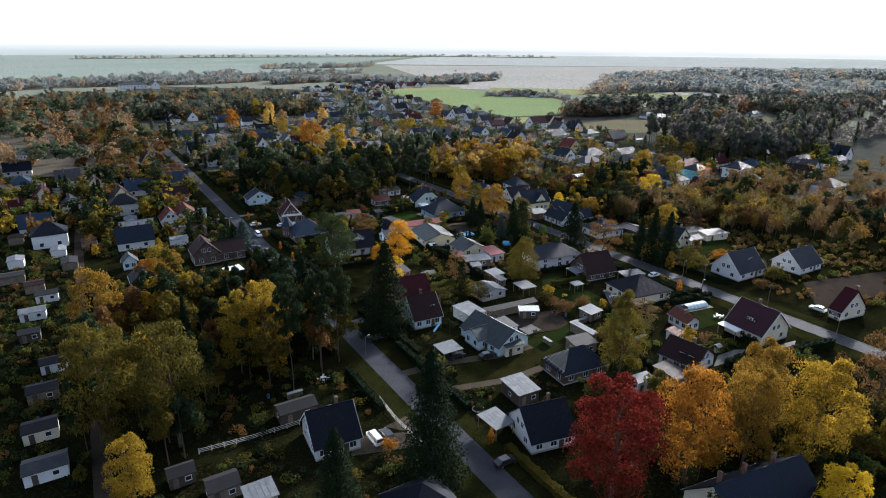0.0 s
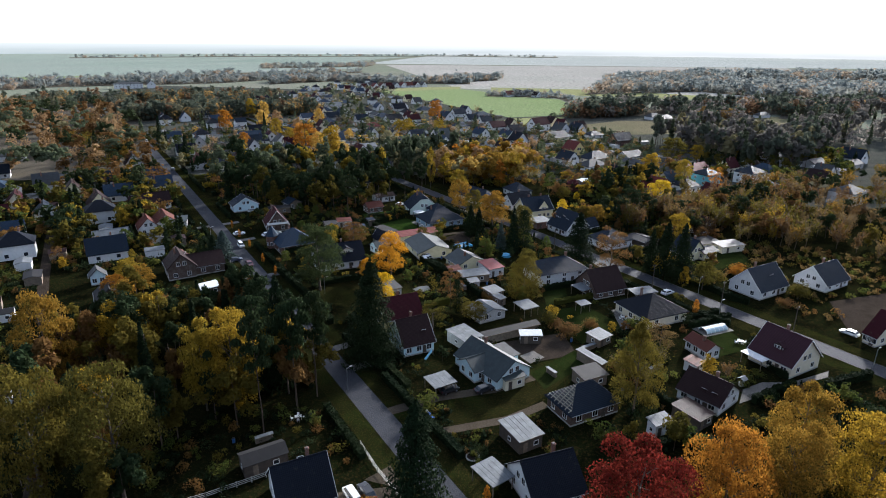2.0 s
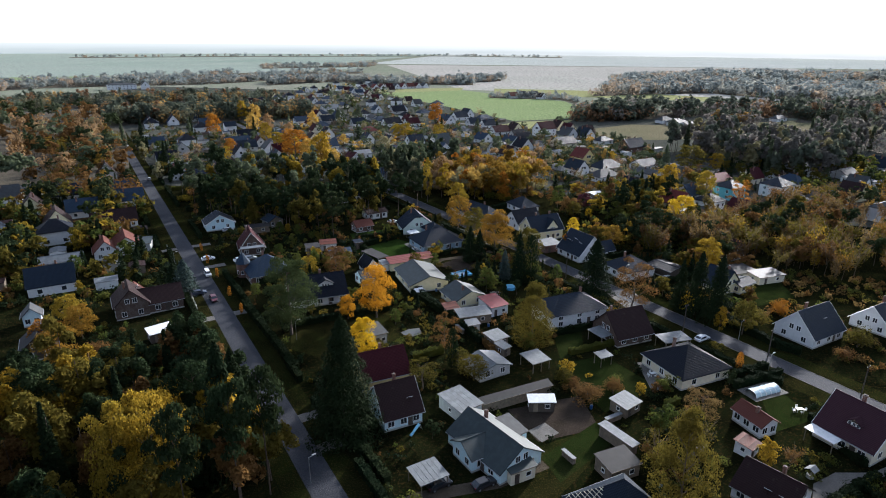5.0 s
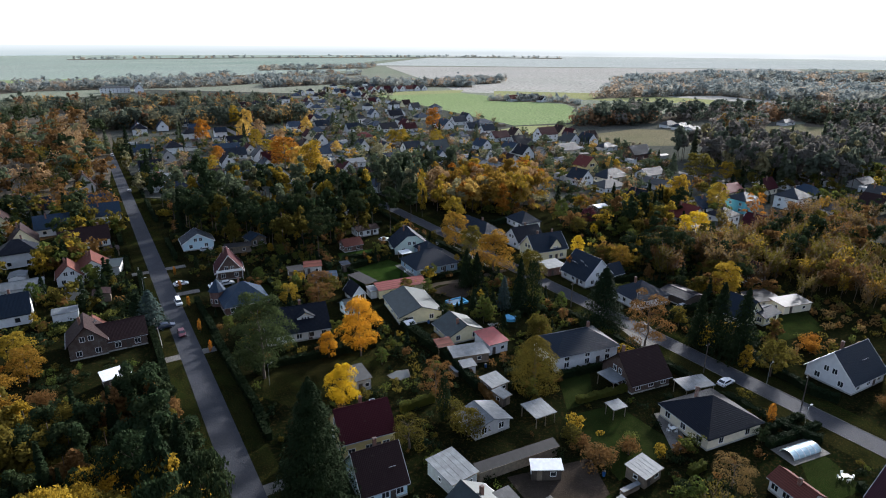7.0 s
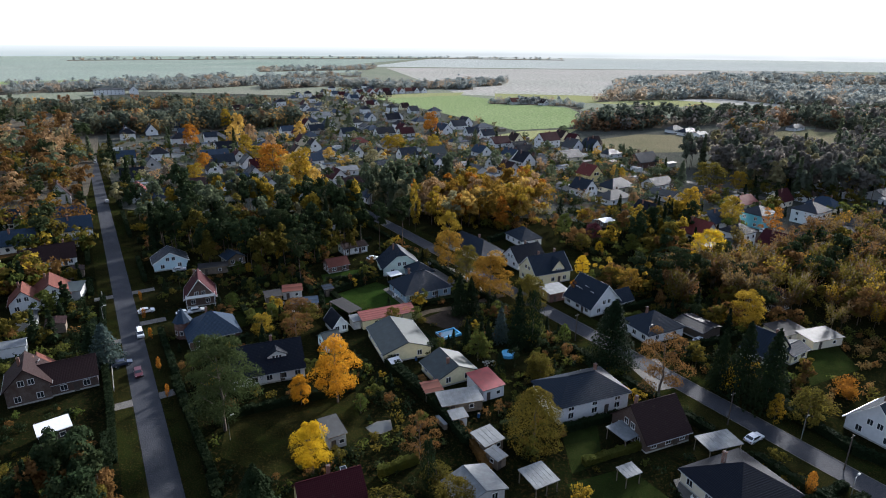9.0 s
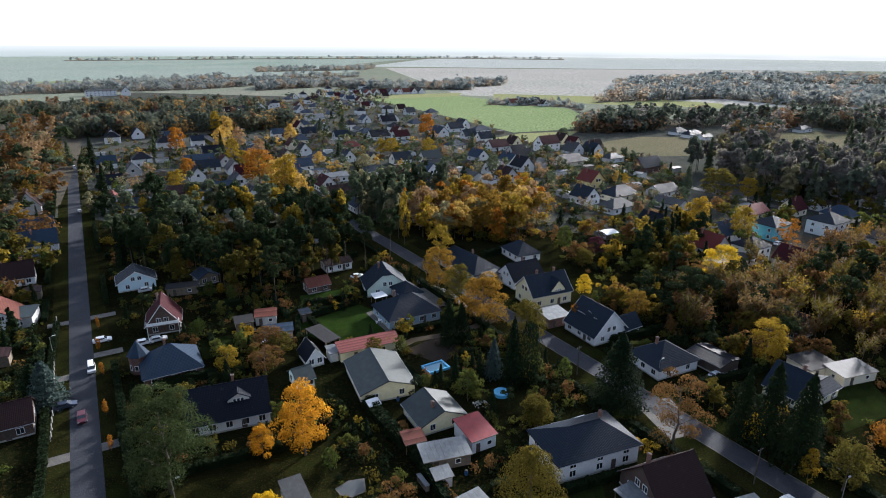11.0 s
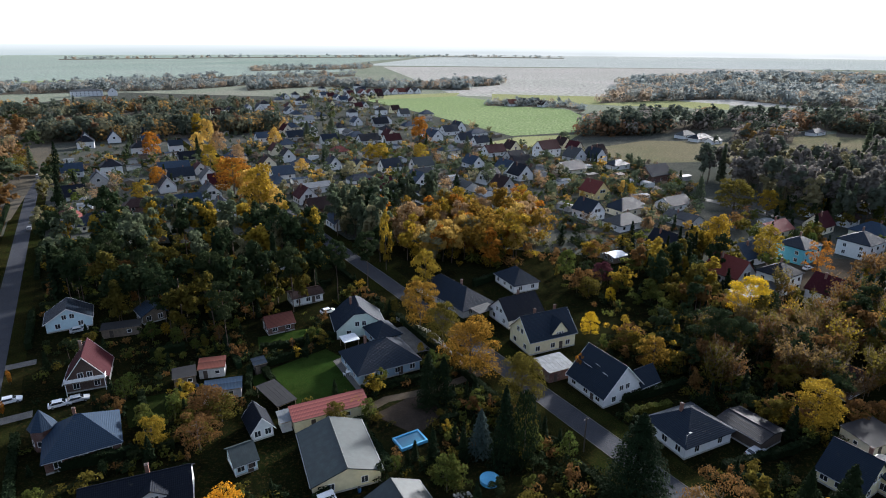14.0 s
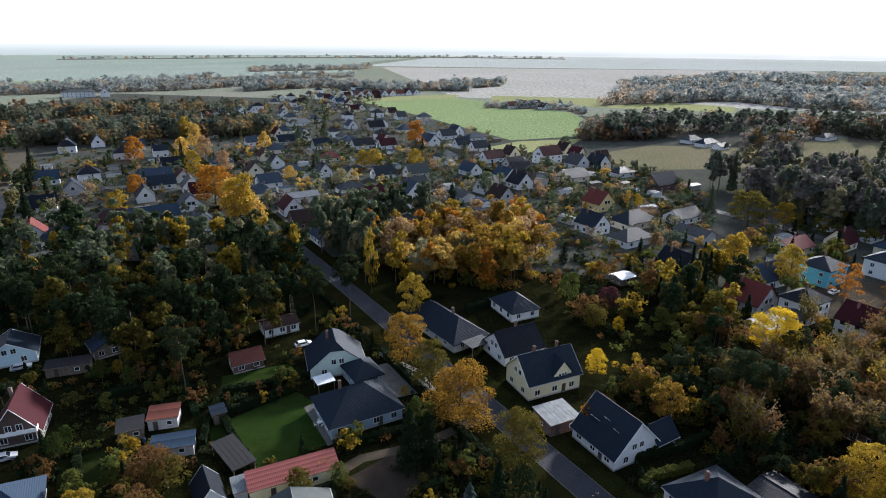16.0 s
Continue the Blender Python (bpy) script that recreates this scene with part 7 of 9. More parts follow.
tree(-129.7, 399.4, 16.0, 12.3, 'round', 'midgold', 900)
tree(-146.1, 420.8, 14.9, 12.5, 'round', 'gold', 900)
tree(-168.0, 442.7, 13.0, 12.6, 'round', 'gold', 900)
tree(-187.7, 466.1, 16.5, 12.9, 'round', 'gold', 900)
tree(-208.1, 497.7, 18.6, 12.6, 'round', 'midgold', 900)
tree(-236.3, 539.7, 21.7, 13.5, 'round', 'midgold', 900)
tree(-266.4, 587.5, 19.8, 13.8, 'round', 'gold', 900)
tree(-208.8, 509.4, 16.9, 11.1, 'round', 'midrust', 900)
tree(-177.1, 468.0, 15.2, 11.7, 'round', 'midrust', 900)
tree(-157.3, 601.6, 16.3, 11.8, 'spruce', 'midgreen', 700)
tree(-170.8, 582.1, 15.3, 8.7, 'spruce', 'midgreen', 700)
tree(-129.3, 460.8, 9.6, 10.0, 'round', 'midgold', 700)
tree(-98.7, 454.5, 10.0, 11.0, 'round', 'midolive', 700)
tree(-99.7, 501.7, 12.6, 10.0, 'round', 'gold', 700)
tree(-181.5, 544.8, 15.8, 12.5, 'round', 'midgold', 700)
tree(-234.1, 642.5, 14.5, 6.3, 'spruce', 'midgreen', 700)
tree(-205.3, 479.8, 17.8, 5.2, 'spruce', 'pine', 700)
tree(-205.2, 361.2, 17.0, 5.8, 'spruce', 'needle', 700)
tree(-271.5, 439.4, 18.3, 6.2, 'spruce', 'needle', 700)
tree(-225.8, 396.1, 11.6, 4.1, 'spruce', 'needle', 700)
tree(44.1, 458.8, 6.9, 6.9, 'round', 'gold', 700)
tree(55.2, 434.2, 7.2, 6.3, 'round', 'gold', 700)
tree(49.9, 466.2, 4.9, 8.2, 'round', 'midrust', 700)
tree(-40.4, 547.4, 12.2, 7.4, 'spruce', 'midgreen', 700)
tree(-18.6, 448.3, 13.3, 9.7, 'round', 'midgreen', 700)
tree(-34.4, 433.6, 8.6, 6.7, 'spruce', 'pine', 700)
tree(56.9, 697.2, 13.4, 14.3, 'round', 'midgold', 700)
tree(30.0, 607.8, 9.3, 10.8, 'round', 'midgreen', 700)
tree(14.7, 423.3, 9.8, 6.2, 'round', 'midgreen', 700)
tree(-11.8, 491.6, 5.7, 5.3, 'bush', 'midrust', 700)
tree(52.0, 372.6, 6.8, 6.3, 'round', 'midrust', 700)
tree(87.6, 432.3, 12.2, 6.7, 'spruce', 'midgreen', 700)
tree(129.3, 434.2, 9.4, 9.8, 'round', 'midolive', 700)

for px, py, ph, pw in ((-70.2, 251.8, 19, 9.5), (-92.1, 260.7, 18, 9), (-62.9, 276.7, 20, 9.5), (-123.8, 270.4, 18, 9), (-120.9, 281.0, 20, 9.5), (-46.2, 296.3, 19, 9), (-52.2, 284.8, 20, 9), (-84.0, 272.0, 19, 9), (-105.0, 275.0, 18, 9)):
    tree(px, py, ph, pw, 'pine', 'pine', 2400)
tree(-66.0, 214.0, 7.5, 7.0, 'round', 'gold', 1800)
tree(-107.5, 166.0, 9.5, 9.0, 'round', 'amber', 3000)
tree(-112.0, 160.0, 8.5, 8.0, 'round', 'orange', 1800)
tree(-97.0, 158.0, 5.5, 5.5, 'bush', 'rust', 700)
tree(33.0, 258.0, 9.5, 8.5, 'round', 'amber', 1800)
tree(48.0, 262.0, 15.0, 13.0, 'pine', 'pine', 5100)

# ---- clipped hedges round the gardens ----
hedge([(-42.0, 158.5), (-39.0, 153.5), (-28.8, 136.0), (-20.6, 126.2)], 1.7, 1.4, 'pine', 60, 'dark clipped hedge along the street front', 132)
hedge([(-30.8, 207.5), (-17.1, 190.3), (-8.7, 178.2)], 2.0, 1.5, 'needle', 60, 'dark tall hedge between two gardens', 133)
hedge([(-46.5, 258.5), (-60.5, 243.5), (-57.5, 236.0)], 1.7, 1.2, 'needle', 60, 'dark clipped hedge round the mown lawn', 134)
hedge([(-32.5, 239.0), (-22.0, 245.0), (-15.5, 249.5)], 1.4, 1.3, 'needle', 60, 'dark clipped hedge in front of the blue-grey bungalow', 135)
hedge([(34.0, 243.0), (26.5, 239.5), (24.0, 236.5)], 1.5, 1.3, 'green', 60, 'green garden hedge beside the white gabled house', 136)
hedge([(-13.5, 303.5), (-8.5, 309.0), (-3.5, 313.5)], 2.2, 1.6, 'needle', 60, 'dark clipped hedge behind the bungalows', 138)
hedge([(28.0, 112.5), (34.5, 117.2), (40.0, 114.5)], 1.9, 1.3, 'needle', 60, 'dark hedge round the small white hut', 137)
hedge([(-62.5, 253.2), (-54.0, 257.5), (-45.3, 263.2)], 1.8, 1.3, 'needle', 60, 'dark clipped garden hedge along a plot', 101)
hedge([(-61.2, 248.3), (-51.5, 237.2), (-45.1, 231.1)], 1.7, 1.3, 'needle', 60, 'dark clipped garden hedge along a plot', 102)
hedge([(-81.2, 205.7), (-73.6, 209.5), (-64.9, 214.3)], 2.0, 1.3, 'needle', 60, 'dark clipped garden hedge along a plot', 103)
hedge([(24.0, 243.5), (31.9, 247.8), (39.6, 252.7)], 1.8, 1.3, 'needle', 60, 'dark clipped garden hedge along a plot', 104)
hedge([(39.3, 223.9), (53.5, 230.8), (59.8, 235.2)], 1.6, 1.3, 'needle', 60, 'dark clipped garden hedge along a plot', 105)
hedge([(-94.0, 212.8), (-80.2, 195.8), (-65.8, 178.2), (-53.4, 163.9)], 1.8, 1.3, 'needle', 60, 'dark clipped garden hedge along a plot', 106)
hedge([(-124.0, 230.7), (-98.3, 196.4), (-85.0, 180.2), (-72.3, 163.6)], 1.4, 1.3, 'needle', 60, 'dark clipped garden hedge along a plot', 107)
hedge([(-58.6, 179.9), (-43.5, 189.1), (-35.6, 194.2)], 1.7, 1.3, 'needle', 60, 'dark clipped garden hedge along a plot', 108)
hedge([(-31.2, 205.6), (-23.9, 197.3), (-15.9, 189.1)], 1.8, 1.3, 'needle', 60, 'dark clipped garden hedge along a plot', 109)
hedge([(9.6, 185.5), (21.6, 192.4)], 1.6, 1.3, 'needle', 60, 'dark clipped garden hedge along a plot', 110)
hedge([(53.4, 202.4), (56.1, 198.0), (66.1, 185.4)], 1.6, 1.3, 'needle', 60, 'dark clipped garden hedge along a plot', 111)
hedge([(47.2, 166.1), (59.4, 173.9)], 1.5, 1.3, 'needle', 60, 'dark clipped garden hedge along a plot', 112)
hedge([(69.0, 139.5), (80.9, 145.7)], 2.0, 1.3, 'needle', 60, 'dark clipped garden hedge along a plot', 113)
hedge([(50.9, 173.1), (58.0, 168.8)], 1.6, 1.3, 'needle', 60, 'dark clipped garden hedge along a plot', 114)
hedge([(-76.6, 190.4), (-49.1, 158.7)], 2.0, 1.3, 'needle', 60, 'dark clipped garden hedge along a plot', 115)
hedge([(-29.4, 135.3), (-22.8, 129.1)], 1.5, 1.3, 'needle', 60, 'dark clipped garden hedge along a plot', 116)
hedge([(58.7, 156.7), (59.9, 147.7), (61.9, 142.4)], 1.4, 1.3, 'needle', 60, 'dark clipped garden hedge along a plot', 117)
hedge([(-79.8, 230.7), (-71.1, 219.8)], 1.5, 1.3, 'needle', 60, 'dark clipped garden hedge along a plot', 118)
hedge([(-29.0, 226.0), (-20.7, 215.4)], 1.6, 1.3, 'needle', 60, 'dark clipped garden hedge along a plot', 119)
hedge([(51.3, 131.4), (56.8, 135.6), (62.4, 139.4)], 1.6, 1.3, 'needle', 60, 'dark clipped garden hedge along a plot', 120)
hedge([(30.2, 135.1), (33.3, 128.4), (39.9, 122.7)], 1.4, 1.3, 'needle', 60, 'dark clipped garden hedge along a plot', 121)
hedge([(-22.0, 199.7), (-8.0, 178.4), (-4.4, 170.9)], 1.6, 1.3, 'rust', 60, 'rust-coloured beech hedge between two gardens', 122)
hedge([(9.1, 189.4), (20.6, 196.1)], 1.8, 1.3, 'needle', 60, 'dark clipped garden hedge along a plot', 123)
hedge([(12.6, 175.9), (30.6, 186.5)], 1.3, 1.3, 'green', 60, 'dark clipped garden hedge along a plot', 124)
hedge([(56.5, 201.5), (63.3, 186.9), (67.9, 184.0)], 1.7, 1.3, 'needle', 60, 'dark clipped garden hedge along a plot', 125)
hedge([(48.7, 170.6), (57.4, 176.4)], 1.6, 1.3, 'needle', 60, 'dark clipped garden hedge along a plot', 126)
hedge([(38.1, 166.3), (45.5, 170.1)], 1.4, 1.3, 'needle', 60, 'dark clipped garden hedge along a plot', 127)
hedge([(-1.8, 179.3), (7.1, 185.8)], 1.5, 1.3, 'needle', 60, 'dark clipped garden hedge along a plot', 128)
tree(62.5, 199.6, 5.7, 8.7, 'bush', 'olive', 900)
tree(73.0, 210.5, 4.0, 5.7, 'bush', 'orange', 700)
tree(83.5, 190.2, 6.2, 8.2, 'bush', 'olive', 900)
tree(76.8, 182.9, 3.9, 5.3, 'bush', 'rust', 700)
tree(12.4, 160.7, 3.4, 3.8, 'bush', 'rust', 700)
tree(21.6, 163.4, 3.2, 3.1, 'bush', 'green', 700)
tree(10.5, 161.8, 4.1, 5.2, 'round', 'olive', 900)
tree(-13.2, 166.6, 4.6, 6.9, 'round', 'olive', 900)
STAIR_FOOT, STAIR_HEAD, WELL = (42.4, 126.4), (44.8, 128.6), (51.1, 138.3)

# ---- details of single houses ----
add_dormer(dormer_house, 2.2, -1, 12, 2.8, 7.2, w=4.2, up=0.42, height=1.9, wall="white", roof="black")
add_dormer(plum_house, 0.4, -1, 10.7, 3.1, 8.2, w=2.0, up=0.34, height=1.5, wall="dark", roof="plum")
add_dormer(yellow_house, 2.0, -1, 9.5, 4, 8.5, w=4.6, up=0.02, height=3.6, wall="paleyellow", roof="slate")


def turret(parent, x, y, r, h, top):
    bm = bmesh.new()
    ring = lambda rr, z: [(x + rr * math.cos(k * math.tau / 8), y + rr * math.sin(k * math.tau / 8), z) for k in range(8)]
    solid(bm, ring(r, -0.2), ring(r, h))
    t = part("turret", bm, WALLS["brick"], parent)
    part("turret_roof", solid(bmesh.new(), ring(r + 0.4, h - 0.1), ring(0.06, top)), ROOFS["bluegrey"], t)
    for k in (4.5, 5.5, 6.5):
        a = k * math.tau / 8
        add_window(t, x + r * 0.925 * math.cos(a), y + r * 0.925 * math.sin(a), 1.7, 0.7, 1.1, math.degrees(a) - 90)


turret(turret_house, -6.3, 4.2, 2.1, 4.6, 8.0)


def balcony(parent, L, W, z):
    b = new("balcony")
    b.parent = parent
    part("balcony_floor", boxed(-L / 2 - 1.5, -L / 2, -W * 0.48, W * 0.48, z - 0.15, z), WOOD, b)
    part("balcony_front", boxed(-L / 2 - 1.55, -L / 2 - 1.47, -W * 0.48, W * 0.48, z + 0.15, z + 0.95), WHITE, b)
    for s in (-1, 1):
        part("balcony_side", boxed(-L / 2 - 1.47, -L / 2, s * W * 0.48 - 0.04, s * W * 0.48 + 0.04, z + 0.15, z + 0.95), WHITE, b)
        part("balcony_post", boxed(-L / 2 - 1.5, -L / 2 - 1.38, s * W * 0.46 - 0.06, s * W * 0.46 + 0.06, 0, z), WHITE, b)


balcony(balcony_house, 9, 8.2, 3.0)


# ---- garden things ----
POOLBLUE = plain("blue_pool_shell", (0.09, 0.36, 0.58), 0.4, vary=0.1)
WATER, wnt, wb = nodes_of("pool_water")
wb.inputs["Base Color"].default_value = (0.03, 0.14, 0.22, 1)
wb.inputs["Roughness"].default_value = 0.08
bumped(wnt, wb, noised(wnt, 3.0, 3), 0.15, 0.02)
POLY, pnt, pb = nodes_of("clear_polycarbonate")
pb.inputs["Base Color"].default_value = (0.55, 0.72, 0.78, 1)
pb.inputs["Roughness"].default_value = 0.18
pb.inputs["Transmission Weight"].default_value = 0.35


def swimming_pool(x, y, rot, L, W):
    p = thing("swimming_pool", x, y, rot, "rectangular garden pool with blue water and a pale rim", "pool")
    for d in ((-L / 2, L / 2, -W / 2, -W / 2 + 0.35), (-L / 2, L / 2, W / 2 - 0.35, W / 2), (-L / 2, -L / 2 + 0.35, -W / 2 + 0.35, W / 2 - 0.35), (L / 2 - 0.35, L / 2, -W / 2 + 0.35, W / 2 - 0.35)):
        part("rim", boxed(*d, -0.1, 0.62), POOLBLUE, p)
    part("water", boxed(-L / 2 + 0.35, L / 2 - 0.35, -W / 2 + 0.35, W / 2 - 0.35, -0.1, 0.42), WATER, p, "still blue water")


swimming_pool(-18.6, 223.7, 39.3, 5.7, 4.0)


def pool_enclosure(x, y, rot, L, W, h=1.7):
    """A sliding pool cover: arched clear panels between white ribs."""
    p = thing("pool_enclosure", x, y, rot, "arched clear plastic pool cover with white ribs on a paved surround", "pool cover")
    part("surround", boxed(-L / 2 - 1.2, L / 2 + 1.2, -W / 2 - 1.0, W / 2 + 1.0, -0.1, 0.06), PAVING, p)
    arc = lambda xx, g: [(xx, -math.cos(k * math.pi / 10) * (W / 2 + g), 0.06 + math.sin(k * math.pi / 10) * (h + g)) for k in range(11)]
    n = 5
    for i in range(n + 1):
        xx = -L / 2 + L * i / n
        bm = bmesh.new()
        a, b = arc(xx - 0.06, 0.06), arc(xx + 0.06, 0.06)
        for q in range(10):
            lo = [a[q], a[q + 1], b[q + 1], b[q]]
            solid(bm, lo, [(u, v * 0.97, w * 0.97) for u, v, w in lo])
        bmesh.ops.remove_doubles(bm, verts=bm.verts, dist=0.002)
        bmesh.ops.recalc_face_normals(bm, faces=bm.faces)
        part("rib", bm, WHITE, p)
        if i < n:
            bm = bmesh.new()
            a, b = arc(xx + 0.07, 0.0), arc(xx + L / n - 0.07, 0.0)
            for q in range(10):
                lo = [a[q], a[q + 1], b[q + 1], b[q]]
                solid(bm, lo, [(u, v * 0.985, w * 0.985) for u, v, w in lo])
            bmesh.ops.remove_doubles(bm, verts=bm.verts, dist=0.002)
            bmesh.ops.recalc_face_normals(bm, faces=bm.faces)
            part("panel", bm, POLY, p)


pool_enclosure(52.9, 165.6, 29.7, 7.0, 3.0, 1.05)
slab("terrace", [(5.4, 141.1), (8.7, 144.5), (6.1, 147.4), (2.9, 144.3)], 0.06, PAVING, "light concrete slab in a garden", thick=0.1)


def battens(x, y, rot, L, W, ze, zr):
    """Pale roof battens over the slope that is still untiled."""
    f = thing("roof_battens", x, y, rot, "pale wooden roof battens and rafters on the untiled slope", "roof battens")
    h = W / 2
    for k in range(9):
        fr = (k + 0.5) / 9.5
        z = ze + (zr - ze) * fr + 0.28
        half = h * (1 - fr)
        xx = -L / 2 + h * fr
        part("batten", boxed(xx - 0.04, xx + 0.04, -half, half, z, z + 0.06), WALLS["cream"], f)
    for k in range(7):
        fy = (k - 3) / 3.4
        top = 1 - abs(fy)
        bm = tube(bmesh.new(), (-L / 2 - 0.4, fy * h, ze + 0.2), (-L / 2 + h * top, fy * h, ze + (zr - ze) * top + 0.2), 0.05, 0.05, 4)
        part("rafter", bm, WALLS["cream"], f)


battens(15.7, 124.2, 33.6, 11.8, 7.699999999999999, 2.9, 6.2)


# The default grey stands for white boards dimmed by shade.
def board_fence(pts, h=1.0, material=CONCRETE, label="white board fence with shade put into its colour", step=2.2):
    """Posts and two or three rails along a line."""
    f = thing("fence", pts[0][0], pts[0][1], 0, label, "fence")
    o = Vector((pts[0][0], pts[0][1], 0))
    for a, b in zip(pts, pts[1:]):
        a, b = Vector((*a, 0)) - o, Vector((*b, 0)) - o
        n = max(1, round((b - a).length / step))
        for i in range(n + 1):
            p = a.lerp(b, i / n)
            part("post", boxed(p.x - 0.06, p.x + 0.06, p.y - 0.06, p.y + 0.06, -0.1, h + 0.1), material, f)
        for z in (0.35, 0.65, 0.95):
            part("rail", tube(bmesh.new(), a + Vector((0, 0, z * h)), b + Vector((0, 0, z * h)), 0.06, 0.06, 4), material, f)


board_fence([(-54.6, 85.2), (-47.3, 90.0), (-39.6, 96.1)], 1.1)
board_fence([(-25.8, 106.3), (-21.1, 99.9), (-14.8, 92.8)], 1.2, CONCRETE, "pale wooden fence along the street front")
board_fence([(-32.4, 275.0), (-20.7, 267.9), (-11.4, 252.4)], 1.3, CONCRETE, "dark fence with pale capped posts along the street", 3.0)
hedge([(1.2, 94.0), (6.7, 87.2), (13.5, 79.0)], 1.3, 1.4, 'olive', 70, 'low dark hedge with brownish tops in front of the white house', 131)


def street_lamp(x, y, turn):
    l = thing("street_lamp", x, y, turn, "grey metal street lamp with a short arm", "street lamp", "street lamps")
    part("pole", tube(bmesh.new(), (0, 0, -0.2), (0, 0, 5.2), 0.08, 0.05, 8), ZINC, l)
    part("arm", tube(bmesh.new(), (0, 0, 5.1), (0.8, 0, 5.4), 0.04, 0.035, 6), ZINC, l)
    part("lamp_head", boxed(0.6, 1.25, -0.14, 0.14, 5.36, 5.5), WALLS["grey"], l)


street_lamp(55.4, 189.6, 40)
street_lamp(56.4, 172.9, 40)
street_lamp(83.5, 149.7, 40)
street_lamp(32.8, 226.0, 40)
street_lamp(-33.5, 124.5, 40)
street_lamp(-54.6, 173.2, 40)
street_lamp(-87.5, 212.6, 40)
street_lamp(-112.4, 215.5, 40)


def pond(pts):
    """A shallow garden pond lined with pale sheet."""
    slab("pond_edge", [(sum(p[0] for p in pts) / len(pts) * -0.15 + p[0] * 1.15, sum(p[1] for p in pts) / len(pts) * -0.15 + p[1] * 1.15) for p in pts], 0.05, PAVING, "pale stone edge of a small garden pond", thick=0.1)
    slab("pond", pts, 0.07, WATER_GREY, "small garden pond with pale grey water", thick=0.05)


WATER_GREY, wgnt, wgb = nodes_of("grey_pond_water")
wgb.inputs["Base Color"].default_value = (0.06, 0.066, 0.066, 1)
wgb.inputs["Roughness"].default_value = 0.3
wgb.inputs["Specular IOR Level"].default_value = 0.3
bumped(wgnt, wgb, noised(wgnt, 2.0, 3), 0.2, 0.02)
pond([(-29.4, 181.0), (-27.9, 183.0), (-25.6, 183.9), (-24.6, 181.2), (-26.3, 179.6), (-28.2, 179.8)])


def paddling_pool(x, y):
    p = thing("paddling_pool", x, y, 0, "round paddling pool under a blue cover", "pool")
    ring = lambda r, z: [(r * math.cos(k * math.tau / 16), r * math.sin(k * math.tau / 16), z) for k in range(16)]
    part("wall", solid(bmesh.new(), ring(1.75, -0.05), ring(1.7, 0.75)), POOLBLUE, p)
    part("cover", solid(bmesh.new(), ring(1.78, 0.75), ring(0.3, 1.05)), POOLBLUE, p)


paddling_pool(-2.6, 214.7)


def garden_slide(x, y, rot):
    p = thing("slide", x, y, rot, "light blue plastic garden slide on the grass", "slide")
    sky_blue = plain("light_blue_plastic", (0.25, 0.55, 0.72), 0.4, vary=0.1)
    bm = tube(bmesh.new(), (-1.5, 0, 0.12), (1.0, 0, 1.45), 0.28, 0.28, 6)
    part("chute", bm, sky_blue, p)
    for s in (-0.25, 0.25):
        part("ladder_rail", tube(bmesh.new(), (1.0, s, 1.6), (1.6, s, 0), 0.035, 0.035, 5), ZINC, p)
    for k in range(4):
        part("rung", tube(bmesh.new(), (1.12 + 0.12 * k, -0.25, 1.25 - 0.32 * k), (1.12 + 0.12 * k, 0.25, 1.25 - 0.32 * k), 0.03, 0.03, 5), ZINC, p)


garden_slide(-18.4, 140.6, 60)


def outside_stair(foot, head, z, label):
    """A steep white outside stair up to a gable door."""
    t = thing("outside_stair", foot[0], foot[1], 0, label, "stair")
    run = Vector((head[0] - foot[0], head[1] - foot[1], 0))
    run = run.normalized() * min(run.length, 3.4)
    side = Vector((-run.y, run.x, 0)).normalized() * 0.45
    for s in (-1, 1):
        part("stringer", tube(bmesh.new(), side * s, side * s + run + Vector((0, 0, z)), 0.06, 0.06, 4), WHITE, t)
        part("handrail", tube(bmesh.new(), side * s + Vector((0, 0, 0.9)), side * s + run + Vector((0, 0, z + 0.9)), 0.035, 0.035, 4), WHITE, t)
    for k in range(1, 14):
        c = run * (k / 14) + Vector((0, 0, z * k / 14))
        part("tread", tube(bmesh.new(), c - side, c + side, 0.07, 0.07, 4), WHITE, t)
    return t


outside_stair(STAIR_FOOT, STAIR_HEAD, 3.0, "steep white outside stair at the gable of a dark-roofed house")


def garden_well(x, y, rot):
    w = thing("garden_well", x, y, rot, "small roofed garden well of pale wood on a stone ring", "well")
    bm = bmesh.new()
    for i in range(12):
        a, b = i * math.tau / 12, (i + 1) * math.tau / 12
        p = [(math.cos(q) * r, math.sin(q) * r) for q, r in ((a, 0.5), (b, 0.5), (b, 0.65), (a, 0.65))]
        solid(bm, [(u, v, 0) for u, v in p], [(u, v, 0.7) for u, v in p])
    bmesh.ops.remove_doubles(bm, verts=bm.verts, dist=0.002)
    part("stone_ring", bm, CONCRETE, w)
    for s in (-1, 1):
        part("post", boxed(s * 0.58 - 0.05, s * 0.58 + 0.05, -0.05, 0.05, 0.6, 1.9), WOOD, w)
        base = [(-0.9, 0, 2.15), (0.9, 0, 2.15), (0.9, s * 0.85, 1.6), (-0.9, s * 0.85, 1.6)]
        bm = solid(bmesh.new(), base, [(a, b, c + 0.06) for a, b, c in base])
        bmesh.ops.recalc_face_normals(bm, faces=bm.faces)
        part("roof_slope", bm, ROOFS["pale"], w)
    return w


garden_well(WELL[0], WELL[1], 39.3)

